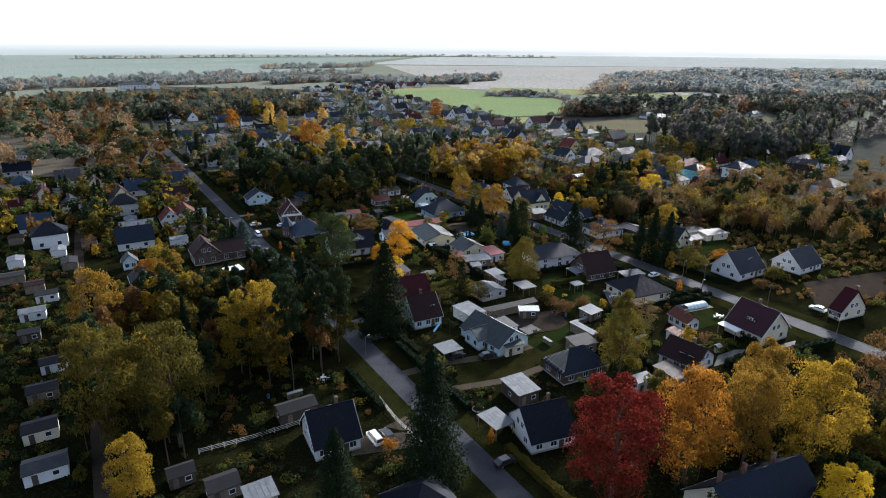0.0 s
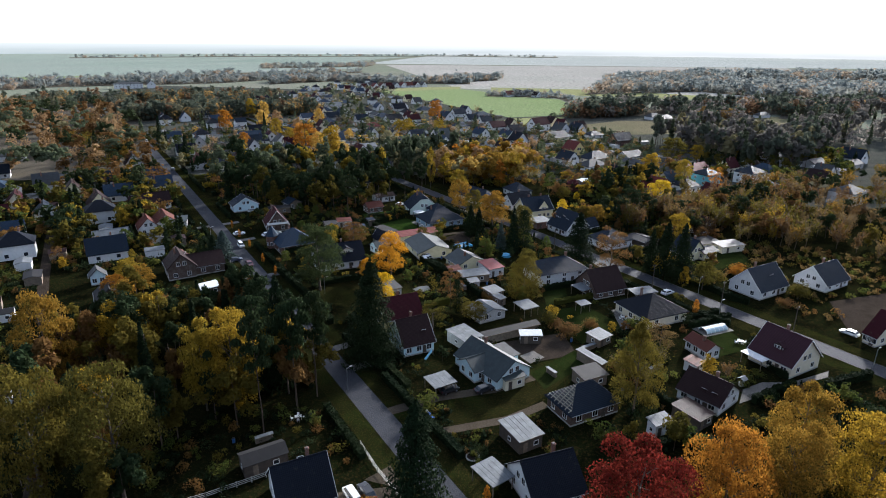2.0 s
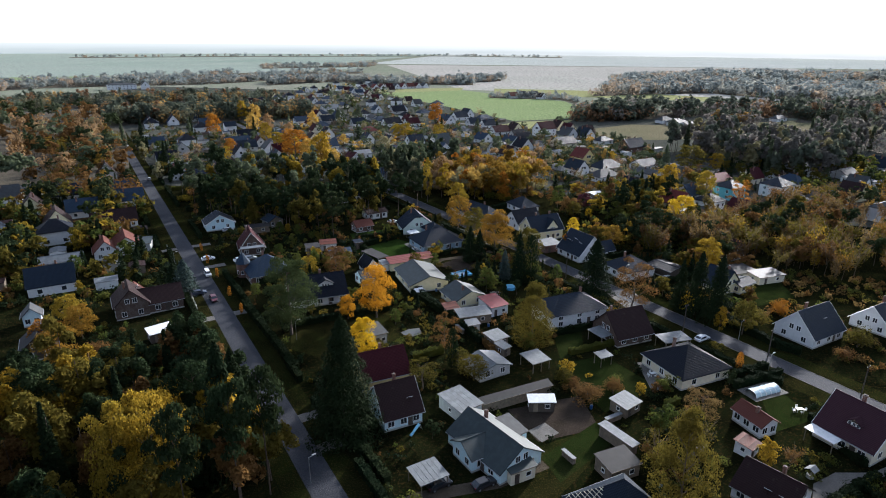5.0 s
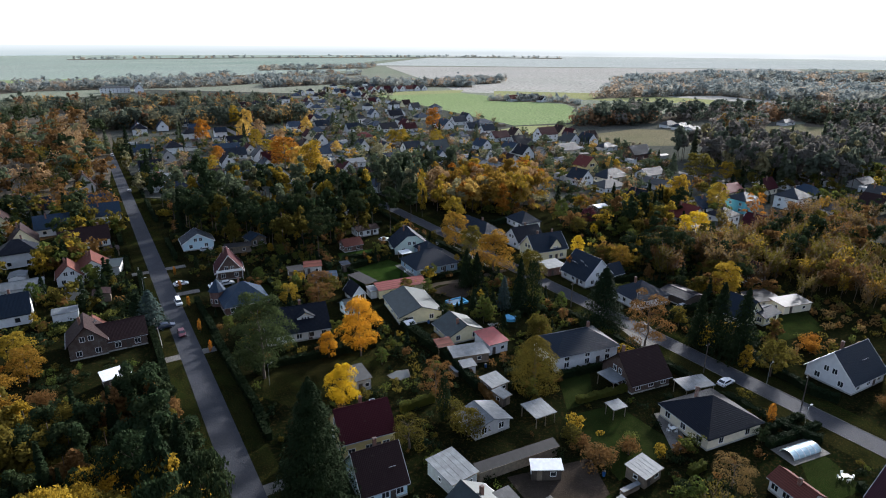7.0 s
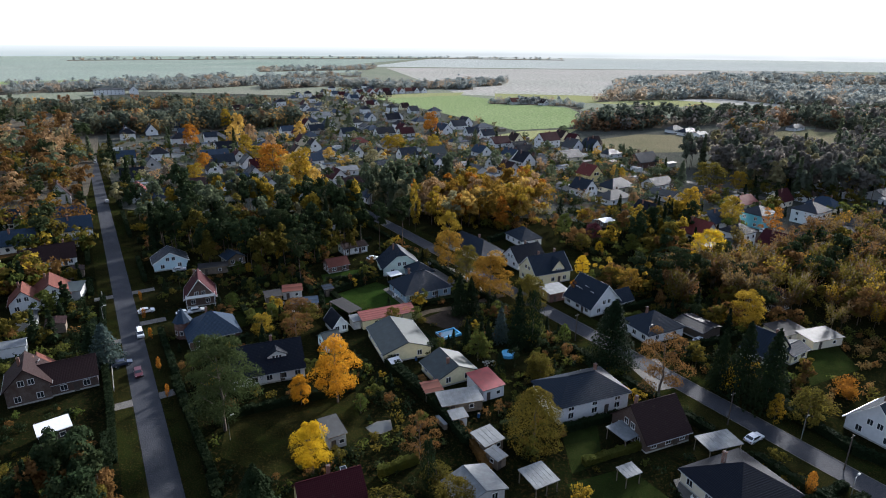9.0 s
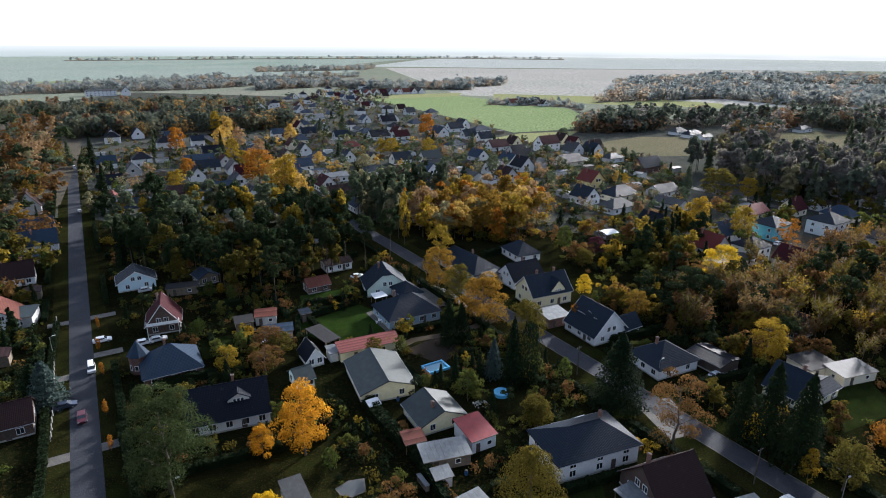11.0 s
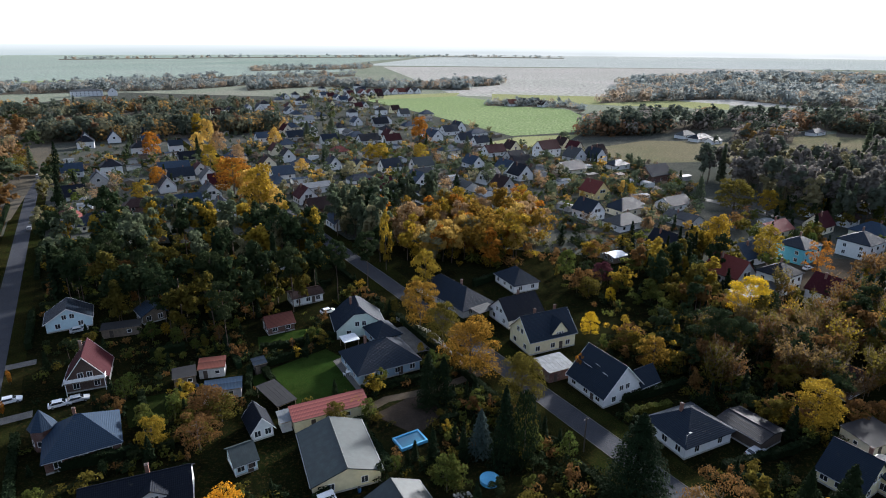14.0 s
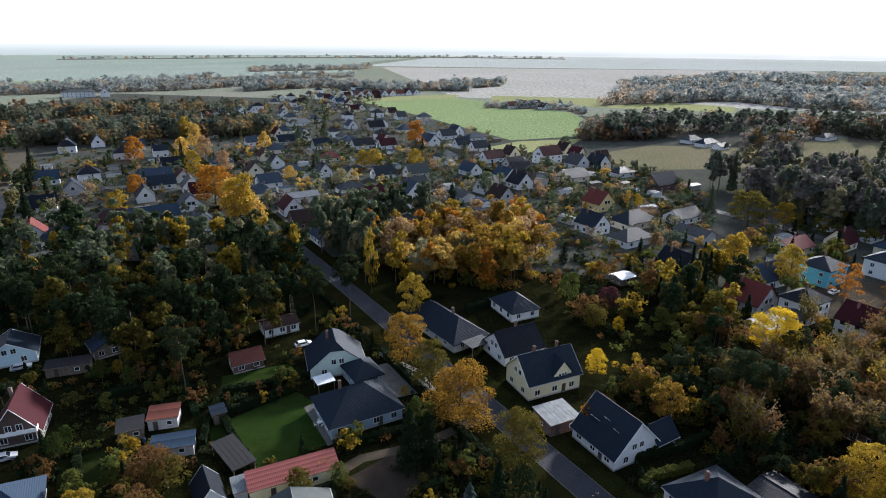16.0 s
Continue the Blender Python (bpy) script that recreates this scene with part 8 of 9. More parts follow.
def wheelie_bin(x, y, rot, lid, word):
    b = thing("wheelie_bin", x, y, rot, f"grey wheeled bin with a {word} lid beside the drive", "bin", "bins at the drive")
    part("bin_body", solid(bmesh.new(), [(-0.22, -0.25, 0.06), (0.22, -0.25, 0.06), (0.22, 0.25, 0.06), (-0.22, 0.25, 0.06)], [(-0.29, -0.34, 1.0), (0.29, -0.34, 1.0), (0.29, 0.34, 1.0), (-0.29, 0.34, 1.0)]), plain("grey_plastic", (0.09, 0.095, 0.10), 0.5), b)
    part("lid", solid(bmesh.new(), [(-0.31, -0.38, 1.0), (0.31, -0.38, 1.0), (0.31, 0.37, 1.0), (-0.31, 0.37, 1.0)], [(-0.26, -0.3, 1.1), (0.26, -0.3, 1.1), (0.26, 0.37, 1.07), (-0.26, 0.37, 1.07)]), lid, b)
    for sx in (-0.27, 0.27):
        part("wheel", tube(bmesh.new(), (sx - 0.03, 0.28, 0.1), (sx + 0.03, 0.28, 0.1), 0.1, 0.1, 10), BLACK, b)


BLUE_LID, PALE_LID = plain("blue_plastic", (0.03, 0.10, 0.35), 0.45), plain("pale_plastic", (0.55, 0.56, 0.56), 0.5)
wheelie_bin(-14.7, 116.8, 35, BLUE_LID, "blue")
wheelie_bin(-13.9, 115.7, 48, BLUE_LID, "blue")
wheelie_bin(-15.3, 117.7, 30, PALE_LID, "pale")


def rain_barrel(x, y):
    b = thing("rain_barrel", x, y, 0, "blue plastic rain barrel beside a shed", "barrel", "rain barrels")
    bm = tube(bmesh.new(), (0, 0, 0), (0, 0, 0.5), 0.27, 0.32, 14)
    tube(bm, (0, 0, 0.5), (0, 0, 0.98), 0.32, 0.28, 14)
    part("barrel_body", bm, plain("barrel_blue_plastic", (0.02, 0.08, 0.22), 0.45), b)
    part("lid", tube(bmesh.new(), (0, 0, 0.98), (0, 0, 1.04), 0.3, 0.27, 14), BLACK, b)


def woodpile(x, y, rot, L):
    w = thing("woodpile", x, y, rot, "long stack of split firewood under a pale sheet", "woodpile", "woodpiles")
    bm = bmesh.new()
    pile = random.Random(int(x * 10 + y))
    for row in range(6):
        for k in range(int(L / 0.2)):
            xx, zz = -L / 2 + 0.2 * k + 0.1 * (row % 2), 0.1 + 0.18 * row
            tube(bm, (xx, -0.3 - pile.random() * 0.06, zz), (xx, 0.3 + pile.random() * 0.06, zz), 0.1, 0.095, 6)
    part("firewood", bm, WALLS["wood"], w)
    part("cover_sheet", solid(bmesh.new(), [(-L / 2 - 0.1, -0.45, 1.2), (L / 2 + 0.1, -0.45, 1.2), (L / 2 + 0.1, 0.45, 1.26), (-L / 2 - 0.1, 0.45, 1.26)], [(-L / 2 - 0.1, -0.45, 1.23), (L / 2 + 0.1, -0.45, 1.23), (L / 2 + 0.1, 0.45, 1.29), (-L / 2 - 0.1, 0.45, 1.29)]), ROOFS["pale"], w)


def garden_bench_set(x, y, rot):
    g = thing("garden_table", x, y, rot, "white plastic garden table on the grass", "table", "garden tables")
    part("tabletop", boxed(-0.7, 0.7, -0.4, 0.4, 0.7, 0.74), WHITE, g)
    for sx in (-0.6, 0.6):
        for sy in (-0.32, 0.32):
            part("leg", boxed(sx - 0.03, sx + 0.03, sy - 0.03, sy + 0.03, 0, 0.7), WHITE, g)
    for dx, dy, turn in ((0, 0.85, 180), (0, -0.85, 0), (1.15, 0, 90), (-1.15, 0, -90)):
        m = pose(x, y, 0, 0, 0, rot) @ pose(dx, dy, 0, 0, 0, turn)
        c = thing("garden_chair", m.translation.x, m.translation.y, rot + turn, "white plastic garden chair at a table", "chair", "garden chairs")
        part("seat", boxed(-0.24, 0.24, -0.22, 0.24, 0.42, 0.46), WHITE, c)
        part("backrest", boxed(-0.24, 0.24, -0.27, -0.22, 0.46, 0.9), WHITE, c)
        for sx in (-0.2, 0.2):
            for sy in (-0.2, 0.2):
                part("leg", boxed(sx - 0.02, sx + 0.02, sy - 0.02, sy + 0.02, 0, 0.42), WHITE, c)


def utility_pole(x, y):
    u = thing("utility_pole", x, y, 39.3, "dark wooden utility pole beside the street", "utility pole", "utility poles")
    part("pole", tube(bmesh.new(), (0, 0, -0.3), (0, 0, 7.6), 0.14, 0.1, 8), DARKWOOD, u)
    part("crossarm", boxed(-0.7, 0.7, -0.05, 0.05, 7.1, 7.2), DARKWOOD, u)
    for sx in (-0.6, 0, 0.6):
        part("insulator", tube(bmesh.new(), (sx, 0, 7.2), (sx, 0, 7.36), 0.05, 0.03, 8), WHITE, u)


def stone_bed(x, y):
    b = thing("flower_bed", x, y, 0, "round flower bed edged with pale stones", "flower bed")
    for k in range(16):
        a = k * math.tau / 16
        part("stone", solid(bmesh.new(), [(1.2 * math.cos(a + d) * f, 1.2 * math.sin(a + d) * f, -0.05) for d, f in ((-0.17, 0.9), (0.17, 0.9), (0.17, 1.1), (-0.17, 1.1))][::1],
                            [(1.2 * math.cos(a + d) * f, 1.2 * math.sin(a + d) * f, 0.16) for d, f in ((-0.14, 0.92), (0.14, 0.92), (0.14, 1.08), (-0.14, 1.08))]), CONCRETE, b)
    part("soil", tube(bmesh.new(), (0, 0, 0), (0, 0, 0.1), 1.05, 1.0, 16), SOIL, b)


stone_bed(-5.1, 106.3)
tree(-5.1, 106.3, 1.7, 1.4, 'bush', 'green', 600)
for wx, wy in ((59.5, 181.5), (72.9, 166.6), (42.7, 192.8), (14.5, 225.5)):
    utility_pole(wx, wy)
for wx, wy in ((-7.6, 187.8), (15.6, 153.6), (-32.8, 172.4), (24.9, 131.9), (-24.6, 208.9), (41.2, 139.6), (-69.4, 235.5), (-56.0, 248.0), (-91.0, 90.2), (-100.5, 102.4), (-49.4, 104.2)):
    rain_barrel(wx, wy)
for wx, wy, wr, wl in ((19.5, 150.0, 38, 4.0), (-14.8, 184.0, 128, 3.4), (33.6, 142.0, 40, 3.8), (-44.0, 105.5, 39, 3.2), (-71.5, 244.5, 32, 3.6), (10.0, 137.0, 128, 3.0)):
    woodpile(wx, wy, wr, wl)
for wx, wy, wr in ((30.6, 168.8, 30), (-40.2, 112.8, 20), (-63.8, 229.4, 40), (57.5, 158.8, 10), (-37.5, 246.0, 40)):
    garden_bench_set(wx, wy, wr)

def post_fence(pts):
    """Pale concrete posts with two wires, along a garden front."""
    f = thing("post_fence", 0, 0, 0, "wire fence on pale concrete posts along the verge", "fence")
    for (xa, ya), (xb, yb) in zip(pts, pts[1:]):
        n = max(1, int(math.hypot(xb - xa, yb - ya) / 2.6))
        for k in range(n):
            x, y = xa + (xb - xa) * k / n, ya + (yb - ya) * k / n
            part("post", box(bmesh.new(), x - 0.07, x + 0.07, y - 0.07, y + 0.07, -0.2, 1.35), CONCRETE, f)
        for z in (0.5, 0.85, 1.2):
            part("wire", tube(bmesh.new(), (xa, ya, z), (xb, yb, z), 0.012, 0.012, 4), ZINC, f)


def rubble_heap(x, y):
    h = thing("rubble_heap", x, y, 0, "heap of pale broken stones in the garden", "rubble heap")
    pile = random.Random(3)
    for k in range(46):
        a, d = pile.random() * math.tau, 2.1 * pile.random() ** 0.7
        r = pile.uniform(0.12, 0.3)
        bm = bmesh.new()
        bmesh.ops.create_icosphere(bm, subdivisions=1, radius=r)
        for v in bm.verts:
            v.co *= pile.uniform(0.7, 1.15)
            v.co += Vector((math.cos(a) * d, math.sin(a) * d * 0.7, max(0.06, 0.55 - 0.24 * d)))
        part("stone", bm, CONCRETE, h)


post_fence([(-126.4, 233.5), (-115.5, 219.6), (-97.1, 197.3), (-87.3, 184.7)])
rubble_heap(-6.7, 210.2)
for sx, sy in [(-103.1, 219.5), (-94.3, 208.9), (-83.1, 194.9), (-74.6, 184.7), (-111.4, 230.4)]:
    tree(sx, sy, 3.8, 1.3, 'tall', 'orange', 400, "saplings along the street")

# ---- woods ----
wood('mixed_wood', [(-99.5, 112.6), (-108.0, 136.0), (-86.0, 149.0), (-62.0, 154.0), (-46.3, 144.9), (-37.8, 121.2), (-46.0, 110.1), (-61.1, 103.5), (-54.7, 81.0), (-69.4, 74.7)], 85, 3, (('pine', 'pine'), ('round', 'olive'), ('spruce', 'needle'), ('round', 'rust'), ('round', 'gold'), ('pine', 'pine')), 11, 19, 'dark mixed wood of pines, spruces and turning broadleaf trees', n=1150, size=1.0, wide=0.45)
wood('pine_wood', [(-173.4, 312.6), (-157.4, 332.6), (-88.6, 350.1), (-65.5, 314.5), (-79.0, 297.2), (-111.0, 286.4), (-148.7, 286.3)], 66, 4, (('pine', 'pine'), ('round', 'gold'), ('pine', 'pine'), ('pine', 'pine'), ('pine', 'midgreen'), ('pine', 'pine'), ('round', 'gold'), ('round', 'midolive')), 14, 21, 'belt of tall pines with bare trunks among the gardens', n=420, wide=0.42)
wood('undergrowth', [(-56.9, 355.1), (-35.3, 369.1), (7.0, 383.6), (11.3, 333.9), (-5.8, 321.5), (-38.5, 321.1)], 110, 71, (('bush', 'olive'), ('bush', 'rust'), ('bush', 'gold'), ('bush', 'midolive'), ('bush', 'green')), 2.0, 5.5, 'dense olive and rust undergrowth below the grove', n=110, trunks=False)
wood('undergrowth', [(-173.4, 312.6), (-157.4, 332.6), (-88.6, 350.1), (-65.5, 314.5), (-79.0, 297.2), (-111.0, 286.4), (-148.7, 286.3)], 90, 72, (('bush', 'gold'), ('bush', 'olive'), ('bush', 'pine'), ('bush', 'rust')), 1.5, 5.0, 'golden and dark undergrowth below the pines', n=90, trunks=False)
wood('grove', [(-56.9, 355.1), (-35.3, 369.1), (7.0, 383.6), (11.3, 333.9), (-5.8, 321.5), (-38.5, 321.1)], 60, 5, (('round', 'midgold'), ('round', 'amber'), ('round', 'midolive'), ('round', 'gold'), ('round', 'midrust'), ('round', 'orange'), ('round', 'amber')), 12, 19, 'dense grove of golden and rust-coloured autumn trees', n=600, wide=0.6)
wood('pine_wood', [(-57.8, 311.1), (-78.3, 358.6), (-69.5, 375.1), (-52.8, 386.0), (-34.3, 393.4), (-54.8, 355.5), (-45.7, 313.0)], 48, 6, (('pine', 'midgreen'), ('pine', 'midgreen'), ('spruce', 'midgreen'), ('round', 'midolive'), ('pine', 'pine')), 13, 20, 'dark pines beside the second street', n=400, wide=0.42)
wood('thicket', [(56.9, 284.8), (80.1, 294.0), (142.0, 329.5), (93.7, 228.0), (89.7, 253.4), (69.7, 262.5), (57.2, 265.0)], 110, 7, (('bare', 'brown'), ('round', 'olive'), ('bare', 'rust'), ('bare', 'olive'), ('round', 'rust'), ('bare', 'gold'), ('pine', 'pine'), ('bare', 'olive')), 7, 13, 'tangled thicket of brown and golden half-bare trees', n=330, wide=0.6)
wood('thicket', [(57.1, 252.8), (86.9, 286.3), (159.3, 315.3), (123.0, 245.3), (98.0, 236.1), (77.6, 238.3)], 60, 8, (('bare', 'brown'), ('bare', 'rust'), ('bare', 'olive'), ('bare', 'amber'), ('bare', 'rust'), ('round', 'olive'), ('bare', 'brown'), ('pine', 'pine')), 7, 12, 'half-bare brown thicket behind the houses', n=350, wide=0.6)
wood('pine_forest', [(88.2, 466.2), (122.5, 509.9), (148.3, 496.4), (201.6, 505.4), (243.9, 512.6), (169.7, 391.5), (140.7, 386.9), (121.5, 414.5), (113.0, 452.5)], 210, 9, (('pine', 'hazepine'), ('pine', 'hazepine'), ('pine', 'edgepine'), ('spruce', 'midgreen'), ('round', 'edgetwig'), ('round', 'midolive')), 17, 24, 'tall dark pine forest at the edge of the village', n=300, wide=0.4, ragged=0.25)
wood('copse', [(36.4, 325.9), (64.3, 355.8), (71.2, 340.8), (54.6, 286.0), (39.2, 289.5)], 45, 10, (('pine', 'pine'), ('round', 'olive'), ('spruce', 'needle'), ('round', 'rust'), ('round', 'gold'), ('pine', 'pine')), 8, 14, 'garden trees and dark conifers behind the yellow house', n=400, wide=0.5)
wood('thicket', [(46.1, 274.3), (95.1, 298.0), (70.6, 250.4), (62.9, 252.5), (43.5, 249.6)], 75, 11, (('bare', 'brown'), ('round', 'olive'), ('bare', 'rust'), ('bare', 'olive'), ('round', 'rust'), ('bare', 'gold'), ('pine', 'pine'), ('bare', 'olive')), 7, 12, 'brown and olive thicket of half-bare trees', n=340, wide=0.6)
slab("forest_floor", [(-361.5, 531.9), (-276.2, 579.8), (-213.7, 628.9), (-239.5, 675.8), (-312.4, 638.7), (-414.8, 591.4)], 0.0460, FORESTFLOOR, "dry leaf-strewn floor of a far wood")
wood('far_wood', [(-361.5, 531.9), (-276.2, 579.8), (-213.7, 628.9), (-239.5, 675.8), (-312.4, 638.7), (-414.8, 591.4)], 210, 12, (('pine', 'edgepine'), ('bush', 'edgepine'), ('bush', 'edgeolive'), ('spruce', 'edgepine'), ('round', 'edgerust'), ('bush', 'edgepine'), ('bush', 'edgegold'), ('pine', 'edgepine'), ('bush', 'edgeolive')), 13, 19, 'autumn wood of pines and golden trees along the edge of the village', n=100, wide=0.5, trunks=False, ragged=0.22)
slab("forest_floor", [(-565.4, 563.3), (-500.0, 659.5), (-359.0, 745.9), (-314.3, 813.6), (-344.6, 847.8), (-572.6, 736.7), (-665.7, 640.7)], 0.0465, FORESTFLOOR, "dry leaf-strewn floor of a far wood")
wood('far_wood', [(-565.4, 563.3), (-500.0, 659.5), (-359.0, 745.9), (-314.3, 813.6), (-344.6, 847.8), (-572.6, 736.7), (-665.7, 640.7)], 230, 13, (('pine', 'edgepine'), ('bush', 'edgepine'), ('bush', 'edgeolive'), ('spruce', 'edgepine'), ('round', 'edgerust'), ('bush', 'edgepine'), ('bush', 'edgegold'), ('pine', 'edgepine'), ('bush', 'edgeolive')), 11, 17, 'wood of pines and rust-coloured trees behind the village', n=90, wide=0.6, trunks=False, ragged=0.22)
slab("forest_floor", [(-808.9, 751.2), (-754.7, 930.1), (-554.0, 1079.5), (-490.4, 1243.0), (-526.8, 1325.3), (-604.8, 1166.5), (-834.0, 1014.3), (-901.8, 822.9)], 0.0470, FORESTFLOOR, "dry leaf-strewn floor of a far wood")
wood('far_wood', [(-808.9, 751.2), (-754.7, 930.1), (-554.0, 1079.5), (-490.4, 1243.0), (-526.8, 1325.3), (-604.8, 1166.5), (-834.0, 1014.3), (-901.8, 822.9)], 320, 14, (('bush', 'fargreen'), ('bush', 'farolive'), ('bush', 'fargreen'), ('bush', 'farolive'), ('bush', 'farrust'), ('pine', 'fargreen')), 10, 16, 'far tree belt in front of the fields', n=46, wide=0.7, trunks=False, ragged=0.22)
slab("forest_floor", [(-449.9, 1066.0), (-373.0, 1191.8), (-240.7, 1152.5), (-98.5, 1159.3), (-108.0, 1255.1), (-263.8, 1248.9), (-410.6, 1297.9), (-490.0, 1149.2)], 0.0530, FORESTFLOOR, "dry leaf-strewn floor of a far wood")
wood('far_wood', [(-449.9, 1066.0), (-373.0, 1191.8), (-240.7, 1152.5), (-98.5, 1159.3), (-108.0, 1255.1), (-263.8, 1248.9), (-410.6, 1297.9), (-490.0, 1149.2)], 260, 26, (('bush', 'fargreen'), ('bush', 'farolive'), ('bush', 'fargreen'), ('bush', 'farolive'), ('bush', 'farrust'), ('pine', 'fargreen')), 11, 17, 'tree belt behind the last village houses, greyed by painted haze', n=46, wide=0.7, trunks=False, ragged=0.22)
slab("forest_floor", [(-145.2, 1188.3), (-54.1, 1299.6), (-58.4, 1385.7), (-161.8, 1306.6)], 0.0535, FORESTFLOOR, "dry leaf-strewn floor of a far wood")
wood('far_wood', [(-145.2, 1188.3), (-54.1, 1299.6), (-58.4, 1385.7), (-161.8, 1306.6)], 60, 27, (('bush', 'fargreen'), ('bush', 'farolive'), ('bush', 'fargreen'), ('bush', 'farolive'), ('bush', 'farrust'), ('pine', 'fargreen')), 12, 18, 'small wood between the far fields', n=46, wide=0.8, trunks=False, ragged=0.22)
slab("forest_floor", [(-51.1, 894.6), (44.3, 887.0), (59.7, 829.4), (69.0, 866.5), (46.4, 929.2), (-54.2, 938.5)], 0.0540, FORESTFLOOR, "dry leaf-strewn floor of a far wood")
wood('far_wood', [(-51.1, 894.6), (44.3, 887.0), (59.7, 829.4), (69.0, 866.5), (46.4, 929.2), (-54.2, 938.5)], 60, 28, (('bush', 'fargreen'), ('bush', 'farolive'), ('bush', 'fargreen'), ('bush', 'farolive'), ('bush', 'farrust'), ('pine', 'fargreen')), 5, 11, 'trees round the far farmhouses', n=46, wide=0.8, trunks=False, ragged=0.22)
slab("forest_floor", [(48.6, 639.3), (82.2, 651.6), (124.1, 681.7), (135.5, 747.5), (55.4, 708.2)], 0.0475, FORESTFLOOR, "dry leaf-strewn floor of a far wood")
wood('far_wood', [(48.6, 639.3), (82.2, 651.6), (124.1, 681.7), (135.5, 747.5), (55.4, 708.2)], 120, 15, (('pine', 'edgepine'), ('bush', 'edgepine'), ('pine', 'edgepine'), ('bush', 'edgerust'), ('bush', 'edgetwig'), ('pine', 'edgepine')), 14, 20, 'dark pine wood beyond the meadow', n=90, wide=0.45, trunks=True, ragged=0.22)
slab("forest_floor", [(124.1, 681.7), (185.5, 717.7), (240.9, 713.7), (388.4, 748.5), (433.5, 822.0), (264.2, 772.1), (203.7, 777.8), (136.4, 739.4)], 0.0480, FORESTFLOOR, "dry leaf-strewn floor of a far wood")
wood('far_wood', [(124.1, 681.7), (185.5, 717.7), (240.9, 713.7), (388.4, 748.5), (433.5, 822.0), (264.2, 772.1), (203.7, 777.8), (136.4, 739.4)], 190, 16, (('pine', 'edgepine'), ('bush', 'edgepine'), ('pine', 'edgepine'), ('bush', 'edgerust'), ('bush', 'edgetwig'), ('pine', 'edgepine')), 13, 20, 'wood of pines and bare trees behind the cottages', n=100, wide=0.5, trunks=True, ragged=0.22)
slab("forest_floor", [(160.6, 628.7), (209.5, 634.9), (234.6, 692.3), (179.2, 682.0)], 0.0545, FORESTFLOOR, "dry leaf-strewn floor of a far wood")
wood('far_wood', [(160.6, 628.7), (209.5, 634.9), (234.6, 692.3), (179.2, 682.0)], 48, 29, (('pine', 'edgepine'), ('round', 'edgetwig'), ('round', 'edgetwig'), ('round', 'edgegold')), 10, 16, 'bare trees and pines at the meadow, greyed by painted haze', n=190, wide=0.6, trunks=True, ragged=0.22)
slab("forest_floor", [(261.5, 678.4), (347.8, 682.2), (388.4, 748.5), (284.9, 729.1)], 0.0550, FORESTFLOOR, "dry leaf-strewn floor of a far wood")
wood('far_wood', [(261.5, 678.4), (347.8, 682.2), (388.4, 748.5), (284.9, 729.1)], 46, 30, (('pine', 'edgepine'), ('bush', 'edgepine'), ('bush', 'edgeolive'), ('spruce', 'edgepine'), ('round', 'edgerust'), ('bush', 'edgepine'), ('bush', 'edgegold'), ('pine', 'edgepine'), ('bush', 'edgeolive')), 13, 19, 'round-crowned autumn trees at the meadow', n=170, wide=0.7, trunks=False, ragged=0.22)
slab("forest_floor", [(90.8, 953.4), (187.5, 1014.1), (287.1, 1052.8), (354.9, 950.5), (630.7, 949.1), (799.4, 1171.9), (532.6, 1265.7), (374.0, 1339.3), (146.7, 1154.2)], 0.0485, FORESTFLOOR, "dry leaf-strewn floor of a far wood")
# Pale crown tones here are painted haze.
wood('far_wood', [(90.8, 953.4), (187.5, 1014.1), (287.1, 1052.8), (354.9, 950.5), (630.7, 949.1), (799.4, 1171.9), (532.6, 1265.7), (374.0, 1339.3), (146.7, 1154.2)], 620, 17, (('bush', 'fargreen'), ('bush', 'farolive'), ('bush', 'fargreen'), ('bush', 'farolive'), ('bush', 'farrust'), ('pine', 'fargreen')), 13, 20, 'far forest beyond the meadows, haze in its crown colours', n=48, wide=0.75, trunks=False, ragged=0.22)
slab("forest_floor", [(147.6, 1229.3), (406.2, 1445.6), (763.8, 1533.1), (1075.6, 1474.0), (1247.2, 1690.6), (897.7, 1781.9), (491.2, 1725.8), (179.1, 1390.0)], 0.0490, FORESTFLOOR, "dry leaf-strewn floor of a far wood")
wood('far_wood', [(147.6, 1229.3), (406.2, 1445.6), (763.8, 1533.1), (1075.6, 1474.0), (1247.2, 1690.6), (897.7, 1781.9), (491.2, 1725.8), (179.1, 1390.0)], 620, 18, (('bush', 'fargreen'), ('bush', 'farolive'), ('bush', 'fargreen'), ('bush', 'farolive'), ('bush', 'farrust'), ('pine', 'fargreen')), 14, 22, 'distant forest with haze in its crown colours', n=30, wide=1.0, trunks=False, ragged=0.22)
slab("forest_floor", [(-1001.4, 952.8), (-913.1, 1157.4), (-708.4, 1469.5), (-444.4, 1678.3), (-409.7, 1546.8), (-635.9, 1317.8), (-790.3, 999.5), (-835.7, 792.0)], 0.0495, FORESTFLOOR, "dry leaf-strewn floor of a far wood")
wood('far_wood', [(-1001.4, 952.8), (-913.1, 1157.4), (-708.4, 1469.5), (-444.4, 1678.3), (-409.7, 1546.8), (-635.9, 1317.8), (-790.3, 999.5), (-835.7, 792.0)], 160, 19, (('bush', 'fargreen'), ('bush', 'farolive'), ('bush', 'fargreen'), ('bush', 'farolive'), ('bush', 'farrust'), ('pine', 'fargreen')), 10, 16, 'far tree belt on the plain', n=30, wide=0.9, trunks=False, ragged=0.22)
